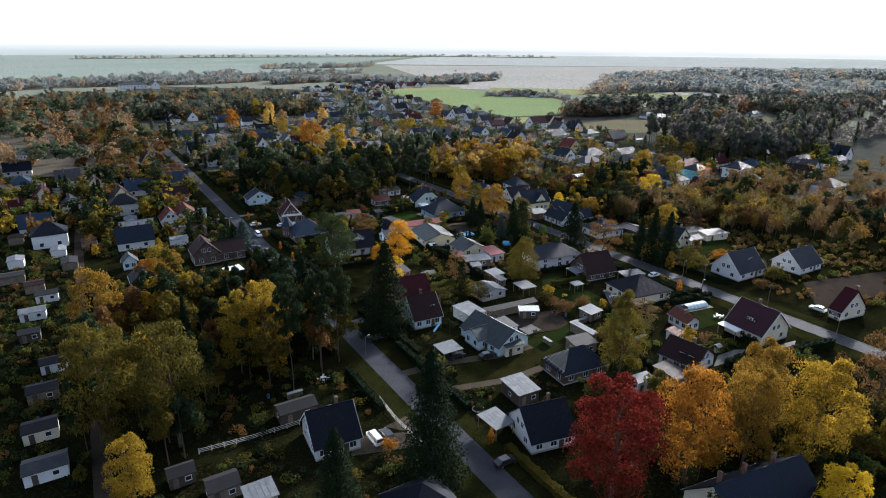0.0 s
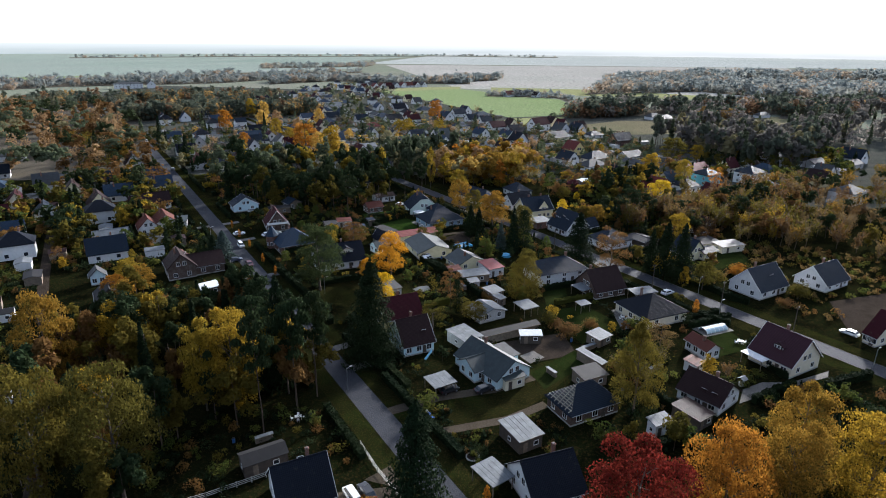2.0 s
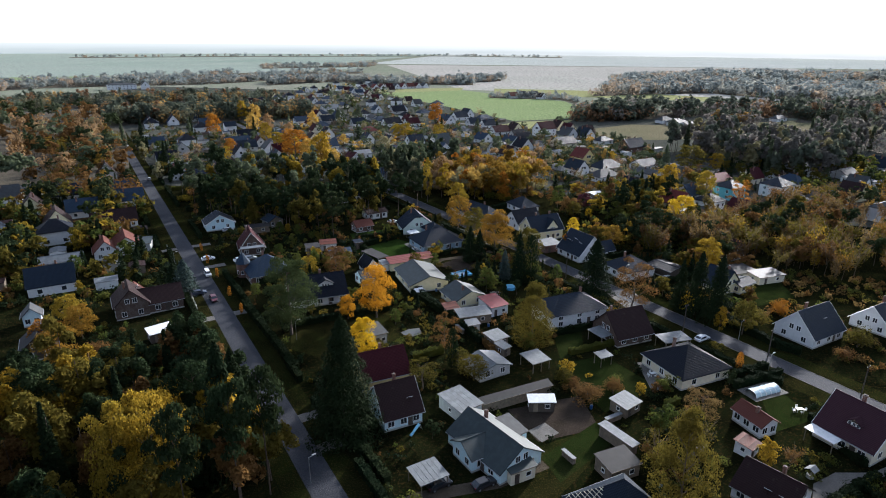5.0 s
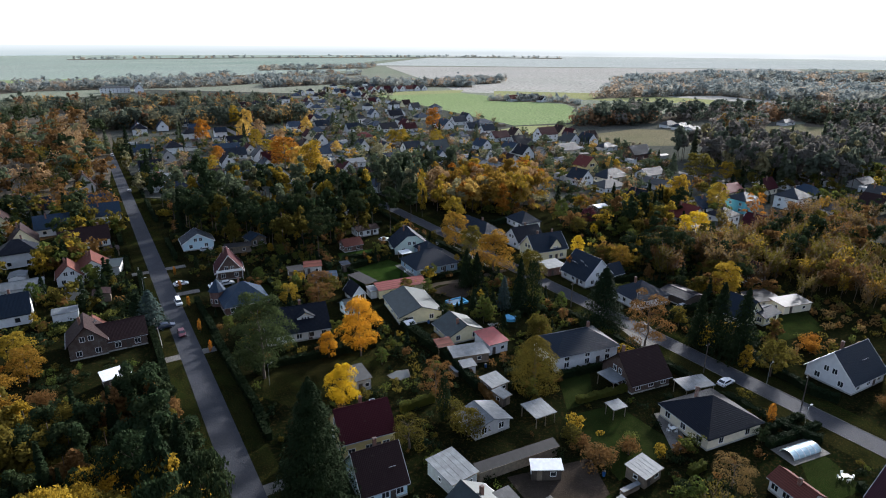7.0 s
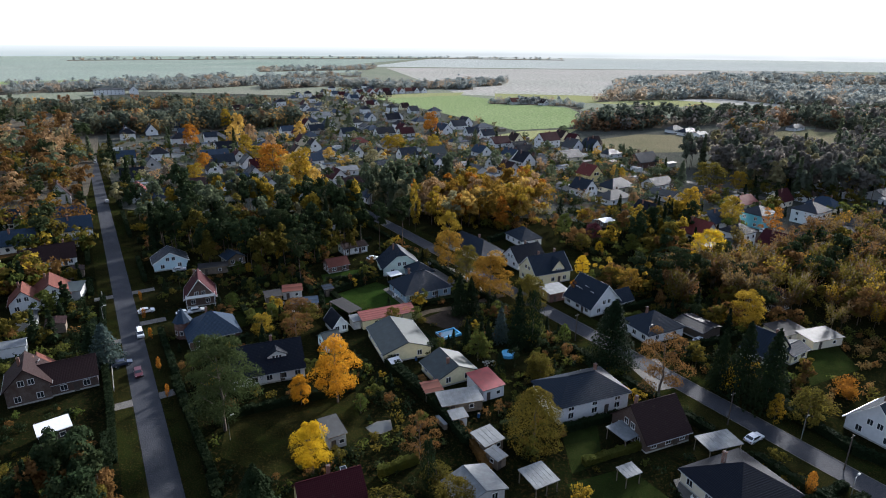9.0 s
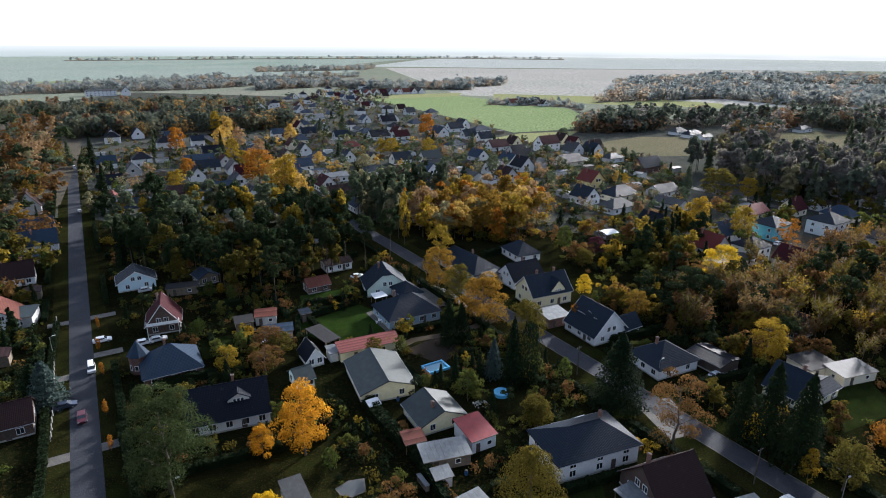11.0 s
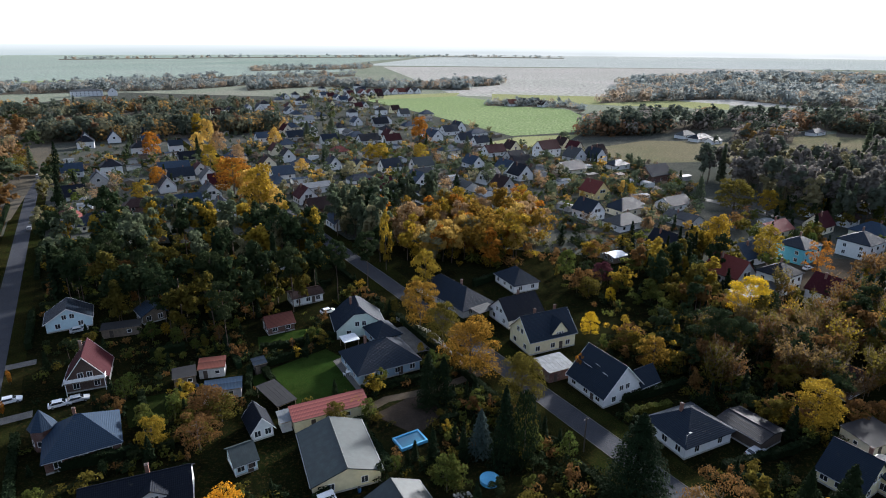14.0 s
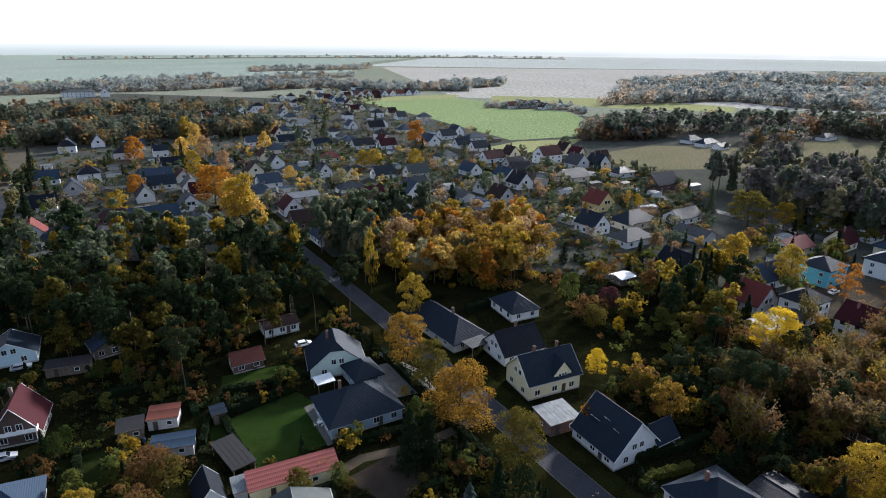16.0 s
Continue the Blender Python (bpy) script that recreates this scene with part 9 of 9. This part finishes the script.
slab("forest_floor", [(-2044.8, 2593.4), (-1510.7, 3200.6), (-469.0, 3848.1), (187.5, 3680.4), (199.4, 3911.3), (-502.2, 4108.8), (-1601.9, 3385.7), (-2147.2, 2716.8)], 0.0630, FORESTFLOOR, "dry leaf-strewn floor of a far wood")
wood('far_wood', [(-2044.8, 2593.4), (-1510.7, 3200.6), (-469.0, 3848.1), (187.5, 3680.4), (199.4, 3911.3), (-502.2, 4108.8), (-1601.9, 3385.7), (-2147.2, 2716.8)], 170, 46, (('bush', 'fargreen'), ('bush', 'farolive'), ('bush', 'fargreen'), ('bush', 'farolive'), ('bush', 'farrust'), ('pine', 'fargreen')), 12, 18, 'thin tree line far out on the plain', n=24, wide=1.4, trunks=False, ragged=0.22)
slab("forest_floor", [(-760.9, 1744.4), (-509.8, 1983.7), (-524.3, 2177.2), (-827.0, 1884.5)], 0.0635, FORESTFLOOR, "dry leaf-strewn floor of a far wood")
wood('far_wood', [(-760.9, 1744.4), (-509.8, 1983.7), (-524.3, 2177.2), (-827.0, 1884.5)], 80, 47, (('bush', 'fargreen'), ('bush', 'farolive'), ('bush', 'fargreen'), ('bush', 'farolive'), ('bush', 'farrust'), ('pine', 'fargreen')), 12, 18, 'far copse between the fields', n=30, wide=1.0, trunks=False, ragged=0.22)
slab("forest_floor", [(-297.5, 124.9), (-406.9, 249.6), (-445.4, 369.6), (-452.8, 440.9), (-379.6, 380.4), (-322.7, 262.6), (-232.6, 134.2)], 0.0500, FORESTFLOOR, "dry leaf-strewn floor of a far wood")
wood('far_wood', [(-297.5, 124.9), (-406.9, 249.6), (-445.4, 369.6), (-452.8, 440.9), (-379.6, 380.4), (-322.7, 262.6), (-232.6, 134.2)], 200, 20, (('round', 'rust'), ('pine', 'pine'), ('round', 'olive'), ('spruce', 'needle'), ('round', 'rust'), ('round', 'gold')), 11, 18, 'wood beside the allotments', n=90, wide=0.7, trunks=False, size=1.2, ragged=0.22)
wood('far_wood', [(129.1, 246.3), (192.5, 320.7), (327.5, 309.2), (178.7, 174.2)], 120, 21, (('bare', 'brown'), ('bare', 'rust'), ('bare', 'olive'), ('bare', 'amber'), ('bare', 'rust'), ('round', 'olive'), ('bare', 'brown'), ('pine', 'pine')), 10, 16, 'wood beyond the last houses', n=46, wide=0.6, trunks=False, size=1.5, ragged=0.22)
wood('pine_wood', [(-142.4, 279.7), (-100.2, 293.9), (-59.1, 304.4), (-57.0, 280.9), (-71.6, 266.7), (-87.7, 257.6), (-122.9, 258.9)], 40, 22, (('pine', 'pine'), ('pine', 'pine'), ('spruce', 'needle'), ('pine', 'pine'), ('round', 'olive')), 11, 19, 'dark pines and spruces standing among the gardens', n=420, wide=0.45)
wood('thicket', [(75.5, 304.8), (130.2, 346.5), (224.5, 393.4), (306.2, 406.3), (153.5, 189.3), (126.1, 210.0), (111.1, 225.9), (95.6, 245.0)], 190, 23, (('bare', 'brown'), ('bare', 'rust'), ('bare', 'olive'), ('bare', 'amber'), ('bare', 'rust'), ('round', 'olive'), ('bare', 'brown'), ('pine', 'pine')), 7, 12, 'wide half-bare brown thicket east of the street', n=210, wide=0.65)
# Dark copse added to stand in for deep shade under the crowns.
wood('copse', [(28.6, 115.9), (44.0, 102.5), (67.3, 109.3), (85.5, 123.8), (75.4, 98.8), (54.3, 91.6), (28.1, 86.7)], 34, 24, (('round', 'olive'), ('spruce', 'needle'), ('round', 'gold'), ('bush', 'needle'), ('bush', 'olive')), 4, 10, 'dark trees filling the shade below the autumn crowns', n=420, wide=0.7)
wood('thicket', [(36.8, 277.9), (50.7, 291.2), (49.8, 270.2), (39.7, 250.8), (35.3, 259.4)], 20, 25, (('pine', 'pine'), ('round', 'olive'), ('spruce', 'needle'), ('round', 'rust'), ('round', 'gold'), ('pine', 'pine')), 6, 10, 'dense garden trees beside the white gabled house', n=400, wide=0.6)
slab("forest_floor", [(-319.4, 250.6), (-278.4, 292.1), (-222.8, 309.8), (-219.0, 347.6), (-312.9, 481.0), (-407.7, 606.9), (-582.1, 621.8), (-616.0, 493.9)], 0.0415, FORESTFLOOR, "dry leaf-strewn floor of the wood beside the village")
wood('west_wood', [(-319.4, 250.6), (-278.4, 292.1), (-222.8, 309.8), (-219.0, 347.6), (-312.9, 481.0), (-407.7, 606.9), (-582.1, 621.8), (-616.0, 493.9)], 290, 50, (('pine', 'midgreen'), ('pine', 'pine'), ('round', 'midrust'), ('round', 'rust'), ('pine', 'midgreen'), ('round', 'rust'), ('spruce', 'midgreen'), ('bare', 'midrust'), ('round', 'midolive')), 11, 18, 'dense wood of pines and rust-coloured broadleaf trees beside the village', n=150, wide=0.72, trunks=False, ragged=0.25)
wood('pine_forest', [(204.9, 512.3), (277.3, 501.9), (367.0, 452.9), (611.7, 768.9), (421.3, 775.0), (285.2, 708.3)], 150, 51, (('pine', 'hazepine'), ('pine', 'hazepine'), ('pine', 'edgepine'), ('bush', 'edgetwig'), ('spruce', 'midgreen')), 15, 22, 'brownish pine forest behind the last houses', n=160, wide=0.45, ragged=0.25)
slab("forest_floor", [(-323.3, 380.9), (-364.6, 517.7), (-301.1, 448.6), (-238.3, 369.7), (-198.5, 319.1), (-170.0, 283.9), (-183.9, 257.0)], 0.0385, LITTER, "leaf-strewn ground between the trees along the street")
wood('street_wood', [(-323.3, 380.9), (-364.6, 517.7), (-301.1, 448.6), (-238.3, 369.7), (-198.5, 319.1), (-170.0, 283.9), (-183.9, 257.0)], 85, 52, (('round', 'rust'), ('round', 'olive'), ('bush', 'rust'), ('pine', 'pine'), ('spruce', 'pine'), ('round', 'amber'), ('bush', 'olive')), 6, 14, 'rust and olive trees crowding the edge of the first street', n=200, wide=0.78, trunks=True, ragged=0.25)
wood('street_wood', [(-189.0, 328.6), (-243.8, 393.9), (-304.3, 468.1), (-294.1, 469.9), (-181.6, 329.8)], 30, 53, (('round', 'olive'), ('pine', 'pine'), ('spruce', 'needle'), ('round', 'midolive')), 5, 11, 'dark trees along the far end of the first street', n=200, wide=0.55, trunks=True, ragged=0.25)
VILLAGE = [(-306.1, 465.9), (-341.2, 633.2), (-345.0, 833.8), (-326.0, 1173.8), (-187.3, 1078.9), (-215.5, 920.2), (-112.6, 784.2), (-13.5, 628.0), (-28.7, 586.8), (-10.9, 557.0), (29.2, 592.2), (63.6, 549.2), (97.9, 487.8), (62.3, 381.3), (18.0, 374.1), (10.4, 447.0), (-41.4, 406.1), (-62.8, 368.4), (-103.3, 347.7), (-180.5, 335.3)]
VILLAGE_NEAR = [(-180.5, 335.3), (-296.1, 467.6), (-186.6, 587.6), (-54.7, 592.5), (28.3, 575.2), (97.9, 487.8), (73.6, 376.1), (17.6, 367.1), (10.4, 447.0), (-41.4, 406.1), (-62.8, 368.4), (-103.3, 347.7)]
EAST_VILLAGE = [(11.6, 521.1), (49.9, 557.0), (97.9, 487.8), (75.8, 376.5), (39.1, 370.6), (9.1, 365.7), (6.0, 413.9)]
WEST = [(-184.6, 182.8), (-265.9, 271.3), (-214.4, 293.0), (-186.2, 312.4), (-116.6, 206.3), (-124.1, 191.6)]
WEST_NEAR = [(-149.7, 179.3), (-205.7, 239.5), (-171.3, 271.1), (-121.5, 231.2), (-89.7, 188.5), (-112.2, 177.0)]
GARDENS = [(-39.6, 132.4), (-90.2, 203.2), (-80.8, 299.8), (-32.2, 294.5), (31.7, 214.4), (70.1, 161.4), (37.9, 131.8), (11.3, 128.0), (-8.6, 110.8)]
GARDENS_FAR = [(-98.9, 223.0), (-146.7, 282.0), (-117.6, 310.2), (-60.4, 295.4), (-16.7, 282.6), (17.6, 230.9), (8.0, 201.0), (-38.7, 194.1)]
EAST_GARDENS = [(8.7, 347.0), (17.6, 367.1), (62.8, 350.0), (66.1, 313.9), (55.5, 280.8), (36.3, 263.7), (22.7, 293.2), (14.5, 305.9)]
EAST_NEAR = [(12.3, 245.0), (23.1, 272.3), (61.4, 278.2), (80.7, 255.3), (74.8, 227.1), (64.2, 206.4), (54.1, 207.7), (40.3, 208.6), (29.2, 228.3)]
EAST_EDGE = [(38.9, 222.1), (67.9, 248.9), (138.0, 229.9), (149.6, 208.0), (107.8, 141.5), (90.5, 164.3), (64.5, 195.7)]
EAST = [(40.0, 322.0), (108.3, 407.8), (227.4, 446.4), (160.0, 330.0), (92.0, 300.0)]
FRONT_GARDENS = [(18.0, 112.0), (52.0, 112.0), (74.0, 134.0), (68.0, 142.0), (58.0, 150.0), (44.0, 158.0), (28.0, 148.0), (22.0, 132.0)]
DRIVE_GARDENS = [(-22.0, 126.0), (-12.0, 108.0), (0.0, 92.0), (14.0, 116.0), (4.0, 122.0), (-8.0, 118.0)]
STREET_GARDENS = [(-122.0, 152.0), (-112.0, 182.0), (-90.0, 180.0), (-78.0, 166.0), (-72.0, 152.0), (-90.0, 146.0)]
NEAR_WEST = [(-60.0, 78.0), (-40.0, 62.0), (-14.0, 66.0), (-8.0, 82.0), (-36.0, 118.0), (-66.0, 112.0)]
NEAR_EAST = [(10.0, 86.0), (20.0, 62.0), (120.0, 66.0), (118.0, 130.0), (78.0, 140.0), (52.0, 116.0), (26.0, 112.0)]
ALLOTMENTS = [(-83.6, 72.8), (-195.5, 194.7), (-167.9, 198.7), (-108.8, 122.7), (-67.5, 75.0)]

# ---- the rest of the village, filled in by plots ----
def inside(p, poly):
    hit = False
    for (xa, ya), (xb, yb) in zip(poly, poly[1:] + poly[:1]):
        if (ya > p[1]) != (yb > p[1]) and p[0] < (xb - xa) * (p[1] - ya) / (yb - ya) + xa:
            hit = not hit
    return hit


def near_line(p, pts, d):
    for (xa, ya), (xb, yb) in zip(pts, pts[1:]):
        dx, dy = xb - xa, yb - ya
        f = max(0, min(1, ((p[0] - xa) * dx + (p[1] - ya) * dy) / (dx * dx + dy * dy)))
        if math.hypot(p[0] - xa - f * dx, p[1] - ya - f * dy) < d:
            return True
    return False


TAKEN = [(o.location.x, o.location.y, 9 if o.get("category") == "house" else 5) for o in scene.objects
         if o.parent is None and o.get("category") in ("house", "shed", "hut", "garage", "outbuilding", "carport", "shelter", "canopy", "car", "van", "veranda", "pergola", "pool", "pool cover")]


def free(p, r):
    return not any(inside(p, q) for q in CLEAR) and not any(near_line(p, q, w / 2 + 0.8) for q, w in PATHS) and not near_line(p, STREET_A, 8 + r * 0.4) and not near_line(p, STREET_B, 8 + r * 0.4) and all(math.hypot(p[0] - x, p[1] - y) > r + q for x, y, q in TAKEN)


FAR = [house(0, -900 - 30 * i, 0, L, W, ze, zr, kind=k, wall=wa, roof=ro, lows=2, ups=1, chim=(0.15,), gutter=False, base=False, simple=True,
             label=f"village house with {lw} walls and a {lr} roof", group="village houses")
       for i, (L, W, ze, zr, k, wa, ro, lw, lr) in enumerate((
           (11, 9, 3.2, 8, "gable", "white", "grey", "white", "grey gabled"), (12, 9, 3.2, 7.5, "gable", "white", "slate", "white", "dark gabled"),
           (13, 10, 3, 6.5, "hip", "cream", "bluegrey", "cream", "blue-grey hipped"), (10, 8, 3.4, 8, "gable", "cream", "maroon", "cream", "dark red tiled"),
           (14, 8, 3, 5, "gable", "grey", "grey", "grey", "low grey"), (10, 9, 3.4, 8.4, "gable", "paleyellow", "brown", "pale yellow", "brown"),
           (12, 9, 3.2, 7.4, "gable", "white", "bluegrey", "white", "blue-grey"), (11, 9, 5.2, 8.6, "hip", "white", "black", "white", "black hipped")))]
SHEDS = [shed(0, -1200 - 20 * i, 0, L, 4.5, 2.5, roof=ro, wall=wa, openings=0, fall=0.5, kind="gable", label=f"garden shed with a {lr} roof", group="garden sheds")
         for i, (L, ro, wa, lr) in enumerate(((6, "pale", "white", "pale"), (7, "felt", "wood", "dark felt"), (8, "grey", "grey", "grey"), (5, "brown", "wood", "dark brown"), (9, "bluegrey", "white", "blue-grey")))]
rnd = random.Random(11)
PLANTS = (("round", "olive"), ("round", "gold"), ("bush", "olive"), ("spruce", "needle"), ("round", "green"), ("bush", "rust"), ("round", "green"), ("spruce", "needle"), ("sparse", "rust"), ("bush", "green"), ("spruce", "needle"))


def fill(poly, houses, sheds, plants, small, low=1.6, high=8.5, leaves=420):
    """Houses in rows along the streets, sheds and garden plants between them."""
    xs, ys = [p[0] for p in poly], [p[1] for p in poly]
    spot = lambda: (rnd.uniform(min(xs), max(xs)), rnd.uniform(min(ys), max(ys)))
    for want, r, made in ((houses, 8, FAR), (sheds, 4, SHEDS)):
        n = tries = 0
        while n < want and tries < want * 60:
            tries += 1
            p = spot()
            if inside(p, poly) and free(p, r):
                copy_thing(rnd.choice(made), pose(p[0], p[1], 0, 0, 0, 39.3 + rnd.choice((0, 90, 180, 270)) + rnd.gauss(0, 2)))
                TAKEN.append((p[0], p[1], r + 1.5))
                n += 1
    n = tries = 0
    while n < plants and tries < plants * 40:
        tries += 1
        p = spot()
        if inside(p, poly) and free(p, 1.0):
            kind, colour = rnd.choice(PLANTS)
            h = rnd.uniform(low, high) if kind != "bush" else rnd.uniform(1.2, 2.8)
            tree(p[0], p[1], h, h * (0.75 if kind == "round" else 1.2 if kind == "bush" else 0.45 if kind == "spruce" else 0.7), kind, colour, small or leaves)
            TAKEN.append((p[0], p[1], 0.6))
            n += 1


fill(GARDENS, 0, 0, 50, 300, 2, 5.5)
fill(GARDENS_FAR, 0, 0, 60, 300, 2, 6)
fill(WEST_NEAR, 2, 5, 30, 420, 2, 8)
fill(WEST, 14, 16, 20, 300, 3, 10)
fill(EAST, 8, 6, 20, 300, 3, 10)
fill(VILLAGE_NEAR, 10, 34, 0, 150, 3, 11)
fill(VILLAGE, 82, 36, 0, 150, 3, 11)
fill(ALLOTMENTS, 0, 8, 15, 420, 1.5, 4)

# hedges along the plot lines between the two streets
A0, ALONG, ACROSS = Vector((-1.3, 87)), Vector((-0.6287, 0.7777)), Vector((0.7777, 0.6287))
hs = 0
for k in range(16):
    for lo, hi in ((9, 48), (52, 95)):
        start = A0 + ALONG * (12 + 21 * k + rnd.uniform(-2, 2))
        run = []
        d = lo
        while d < hi:
            p = start + ACROSS * d
            if free(p, 1.2) and free(p + ACROSS * 4, 1.2):
                run.append((round(p.x, 1), round(p.y, 1)))
            else:
                if len(run) > 1:
                    hs += 1
                    hedge(run, rnd.uniform(1.4, 2.2), rnd.uniform(1.0, 1.6), rnd.choice(("needle", "needle", "green", "pine")), 34, "dark clipped hedge between two gardens", hs)
                run = []
            d += 4
        if len(run) > 1:
            hs += 1
            hedge(run, rnd.uniform(1.4, 2.2), rnd.uniform(1.0, 1.6), rnd.choice(("needle", "needle", "green", "pine")), 34, "dark clipped hedge between two gardens", hs)
for off in (-8.0, 7.2, 50.5, 50.5 - 101, 95):
    run = []
    for k in range(92):
        p = A0 + ALONG * (4.5 * k) + ACROSS * off
        if rnd.random() < 0.86 and all(math.hypot(p.x - x, p.y - y) > 1.2 + q * 0.8 for x, y, q in TAKEN):
            run.append((round(p.x, 1), round(p.y, 1)))
        else:
            if len(run) > 2:
                hs += 1
                hedge(run, rnd.uniform(1.3, 2.0), 1.4, "needle", 40, "dark green hedge along a garden edge", hs)
            run = []

for k in range(46):
    p = Vector((rnd.uniform(-290, 90), rnd.uniform(345, 585)))
    d = ACROSS if k % 3 else ALONG
    run = [(round((p + d * 7 * i).x, 1), round((p + d * 7 * i).y, 1)) for i in range(4)]
    if all(inside(q, VILLAGE_NEAR) and free(q, 0.2) for q in run):
        hs += 1
        hedge(run, rnd.uniform(1.6, 2.6), 1.8, "pine", 14, "dark hedge between two village gardens", hs)

BUSHES = (("bush", "green"), ("bush", "needle"), ("bush", "rust"), ("bush", "needle"), ("bush", "pine"), ("bush", "olive"), ("bush", "green"), ("bush", "needle"), ("bush", "pine"))
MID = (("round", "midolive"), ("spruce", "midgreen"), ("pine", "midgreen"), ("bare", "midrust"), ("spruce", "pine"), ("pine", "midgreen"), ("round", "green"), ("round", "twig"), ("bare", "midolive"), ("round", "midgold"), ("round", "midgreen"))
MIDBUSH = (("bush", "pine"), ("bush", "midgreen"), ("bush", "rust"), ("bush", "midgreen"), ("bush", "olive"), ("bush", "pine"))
TREES = (("round", "olive"), ("round", "gold"), ("round", "green"), ("spruce", "needle"), ("round", "rust"), ("round", "green"), ("pine", "pine"), ("spruce", "needle"), ("round", "olive"))
wood("garden_shrubs", GARDENS, 700, 31, BUSHES, 0.6, 2.2, "many small garden shrubs in green, olive and rust", n=32, trunks=False, clear=True)
wood("garden_shrubs", GARDENS_FAR, 700, 32, BUSHES, 0.6, 2.4, "many small garden shrubs in dark green and rust", n=32, trunks=False, clear=True)
wood("garden_shrubs", WEST_NEAR, 420, 33, BUSHES, 0.8, 3.0, "many garden shrubs between cottages", n=42, trunks=False, clear=True)
wood("garden_shrubs", ALLOTMENTS, 420, 34, BUSHES, 0.8, 2.6, "many shrubs and beds in the allotments", n=42, trunks=False, clear=True)
wood("undergrowth", STREET_GARDENS, 120, 67, BUSHES, 0.7, 2.6, "dark shrubs round the white-roofed garage", n=60, trunks=False, clear=True)
wood("undergrowth", NEAR_WEST, 190, 61, BUSHES, 0.7, 2.4, "dark undergrowth and shrubs below the wood", n=70, trunks=False, clear=True)
wood("undergrowth", FRONT_GARDENS, 260, 64, BUSHES, 0.6, 2.4, "dark shrubs and beds between the sheds", n=60, trunks=False, clear=True)
wood("garden_trees", FRONT_GARDENS, 20, 65, (("round", "olive"), ("round", "green"), ("bare", "rust"), ("bare", "olive")), 3, 7, "small garden trees between the sheds", n=300, wide=0.8, trunks=True, clear=True)
wood("undergrowth", DRIVE_GARDENS, 110, 66, BUSHES, 0.4, 1.5, "low shrubs and flower beds beside the drive", n=60, trunks=False, clear=True)
# Unseen shrubs and trees, made up to darken ground that lies in shade.
wood("undergrowth", NEAR_EAST, 300, 62, BUSHES, 0.8, 3.0, "dark shrubs filling the shade below the autumn crowns", n=60, trunks=False, clear=True)
wood("garden_trees", NEAR_EAST, 26, 63, (("round", "olive"), ("spruce", "needle"), ("round", "green"), ("pine", "pine")), 4, 9, "dark trees filling the deep shade beside the large house", n=420, wide=0.8, trunks=True, clear=True)
wood("garden_trees", EAST_GARDENS, 75, 39, TREES, 3, 9, "garden trees behind the yellow house", n=260, wide=0.8, trunks=True, clear=True)
wood("garden_shrubs", EAST_GARDENS, 220, 40, BUSHES, 1, 3, "many garden shrubs behind the yellow house", n=42, trunks=False, clear=True)
wood("garden_trees", GARDENS_FAR, 120, 41, TREES, 2.5, 6.5, "garden trees along the plots", n=220, wide=0.7, trunks=True, clear=True)
wood("garden_trees", GARDENS, 70, 42, TREES, 2.5, 5.5, "fruit trees in the gardens", n=220, wide=0.8, trunks=True, clear=True)
wood("garden_trees", EAST_NEAR, 70, 43, TREES, 3, 8, "garden trees beside the second street", n=260, wide=0.75, trunks=True, clear=True)
wood("garden_shrubs", EAST_NEAR, 420, 44, BUSHES, 0.8, 2.8, "many dark garden shrubs beside the second street", n=50, trunks=False, clear=True)
wood("garden_shrubs", EAST_EDGE, 420, 45, (("bush", "brown"), ("bush", "olive"), ("bush", "rust"), ("bush", "green")), 0.7, 2.4, "many brown and olive shrubs on rough ground", n=32, trunks=False, clear=True)
wood("garden_trees", WEST, 240, 35, TREES, 3, 11, "many garden trees in autumn colours", n=90, wide=0.8, trunks=False, clear=True)
wood("garden_trees", EAST, 150, 36, TREES, 3, 10, "many garden trees behind the second street", n=110, wide=0.8, trunks=False, clear=True)
wood("garden_trees", VILLAGE, 300, 37, MID, 3, 10, "many village garden trees in autumn colours", n=80, wide=0.7, trunks=False, clear=True, ragged=0.25)
wood("garden_shrubs", VILLAGE, 1500, 38, MIDBUSH, 1, 3.2, "many village garden shrubs", n=20, trunks=False, clear=True)
wood("garden_trees", VILLAGE_NEAR, 270, 48, MID, 3, 9, "many garden trees and conifers between the village houses", n=110, wide=0.7, trunks=False, clear=True, ragged=0.25)
wood("garden_shrubs", VILLAGE_NEAR, 2000, 49, MIDBUSH, 0.8, 3.0, "many dark shrubs between the village houses", n=22, trunks=False, clear=True)
wood("garden_trees", EAST_VILLAGE, 120, 54, MID, 3, 8, "garden trees between the eastern village houses", n=130, wide=0.7, trunks=False, clear=True, ragged=0.25)
wood("garden_shrubs", EAST_VILLAGE, 700, 55, (("bush", "pine"), ("bush", "green"), ("bush", "midgreen"), ("bush", "olive"), ("bush", "midrust")), 0.8, 2.6, "dark shrubs and hedges between the eastern village houses", n=34, trunks=False, clear=True)
for _t in FAR + SHEDS:
    for _o in list(_t.children_recursive) + [_t]:
        bpy.data.objects.remove(_o)
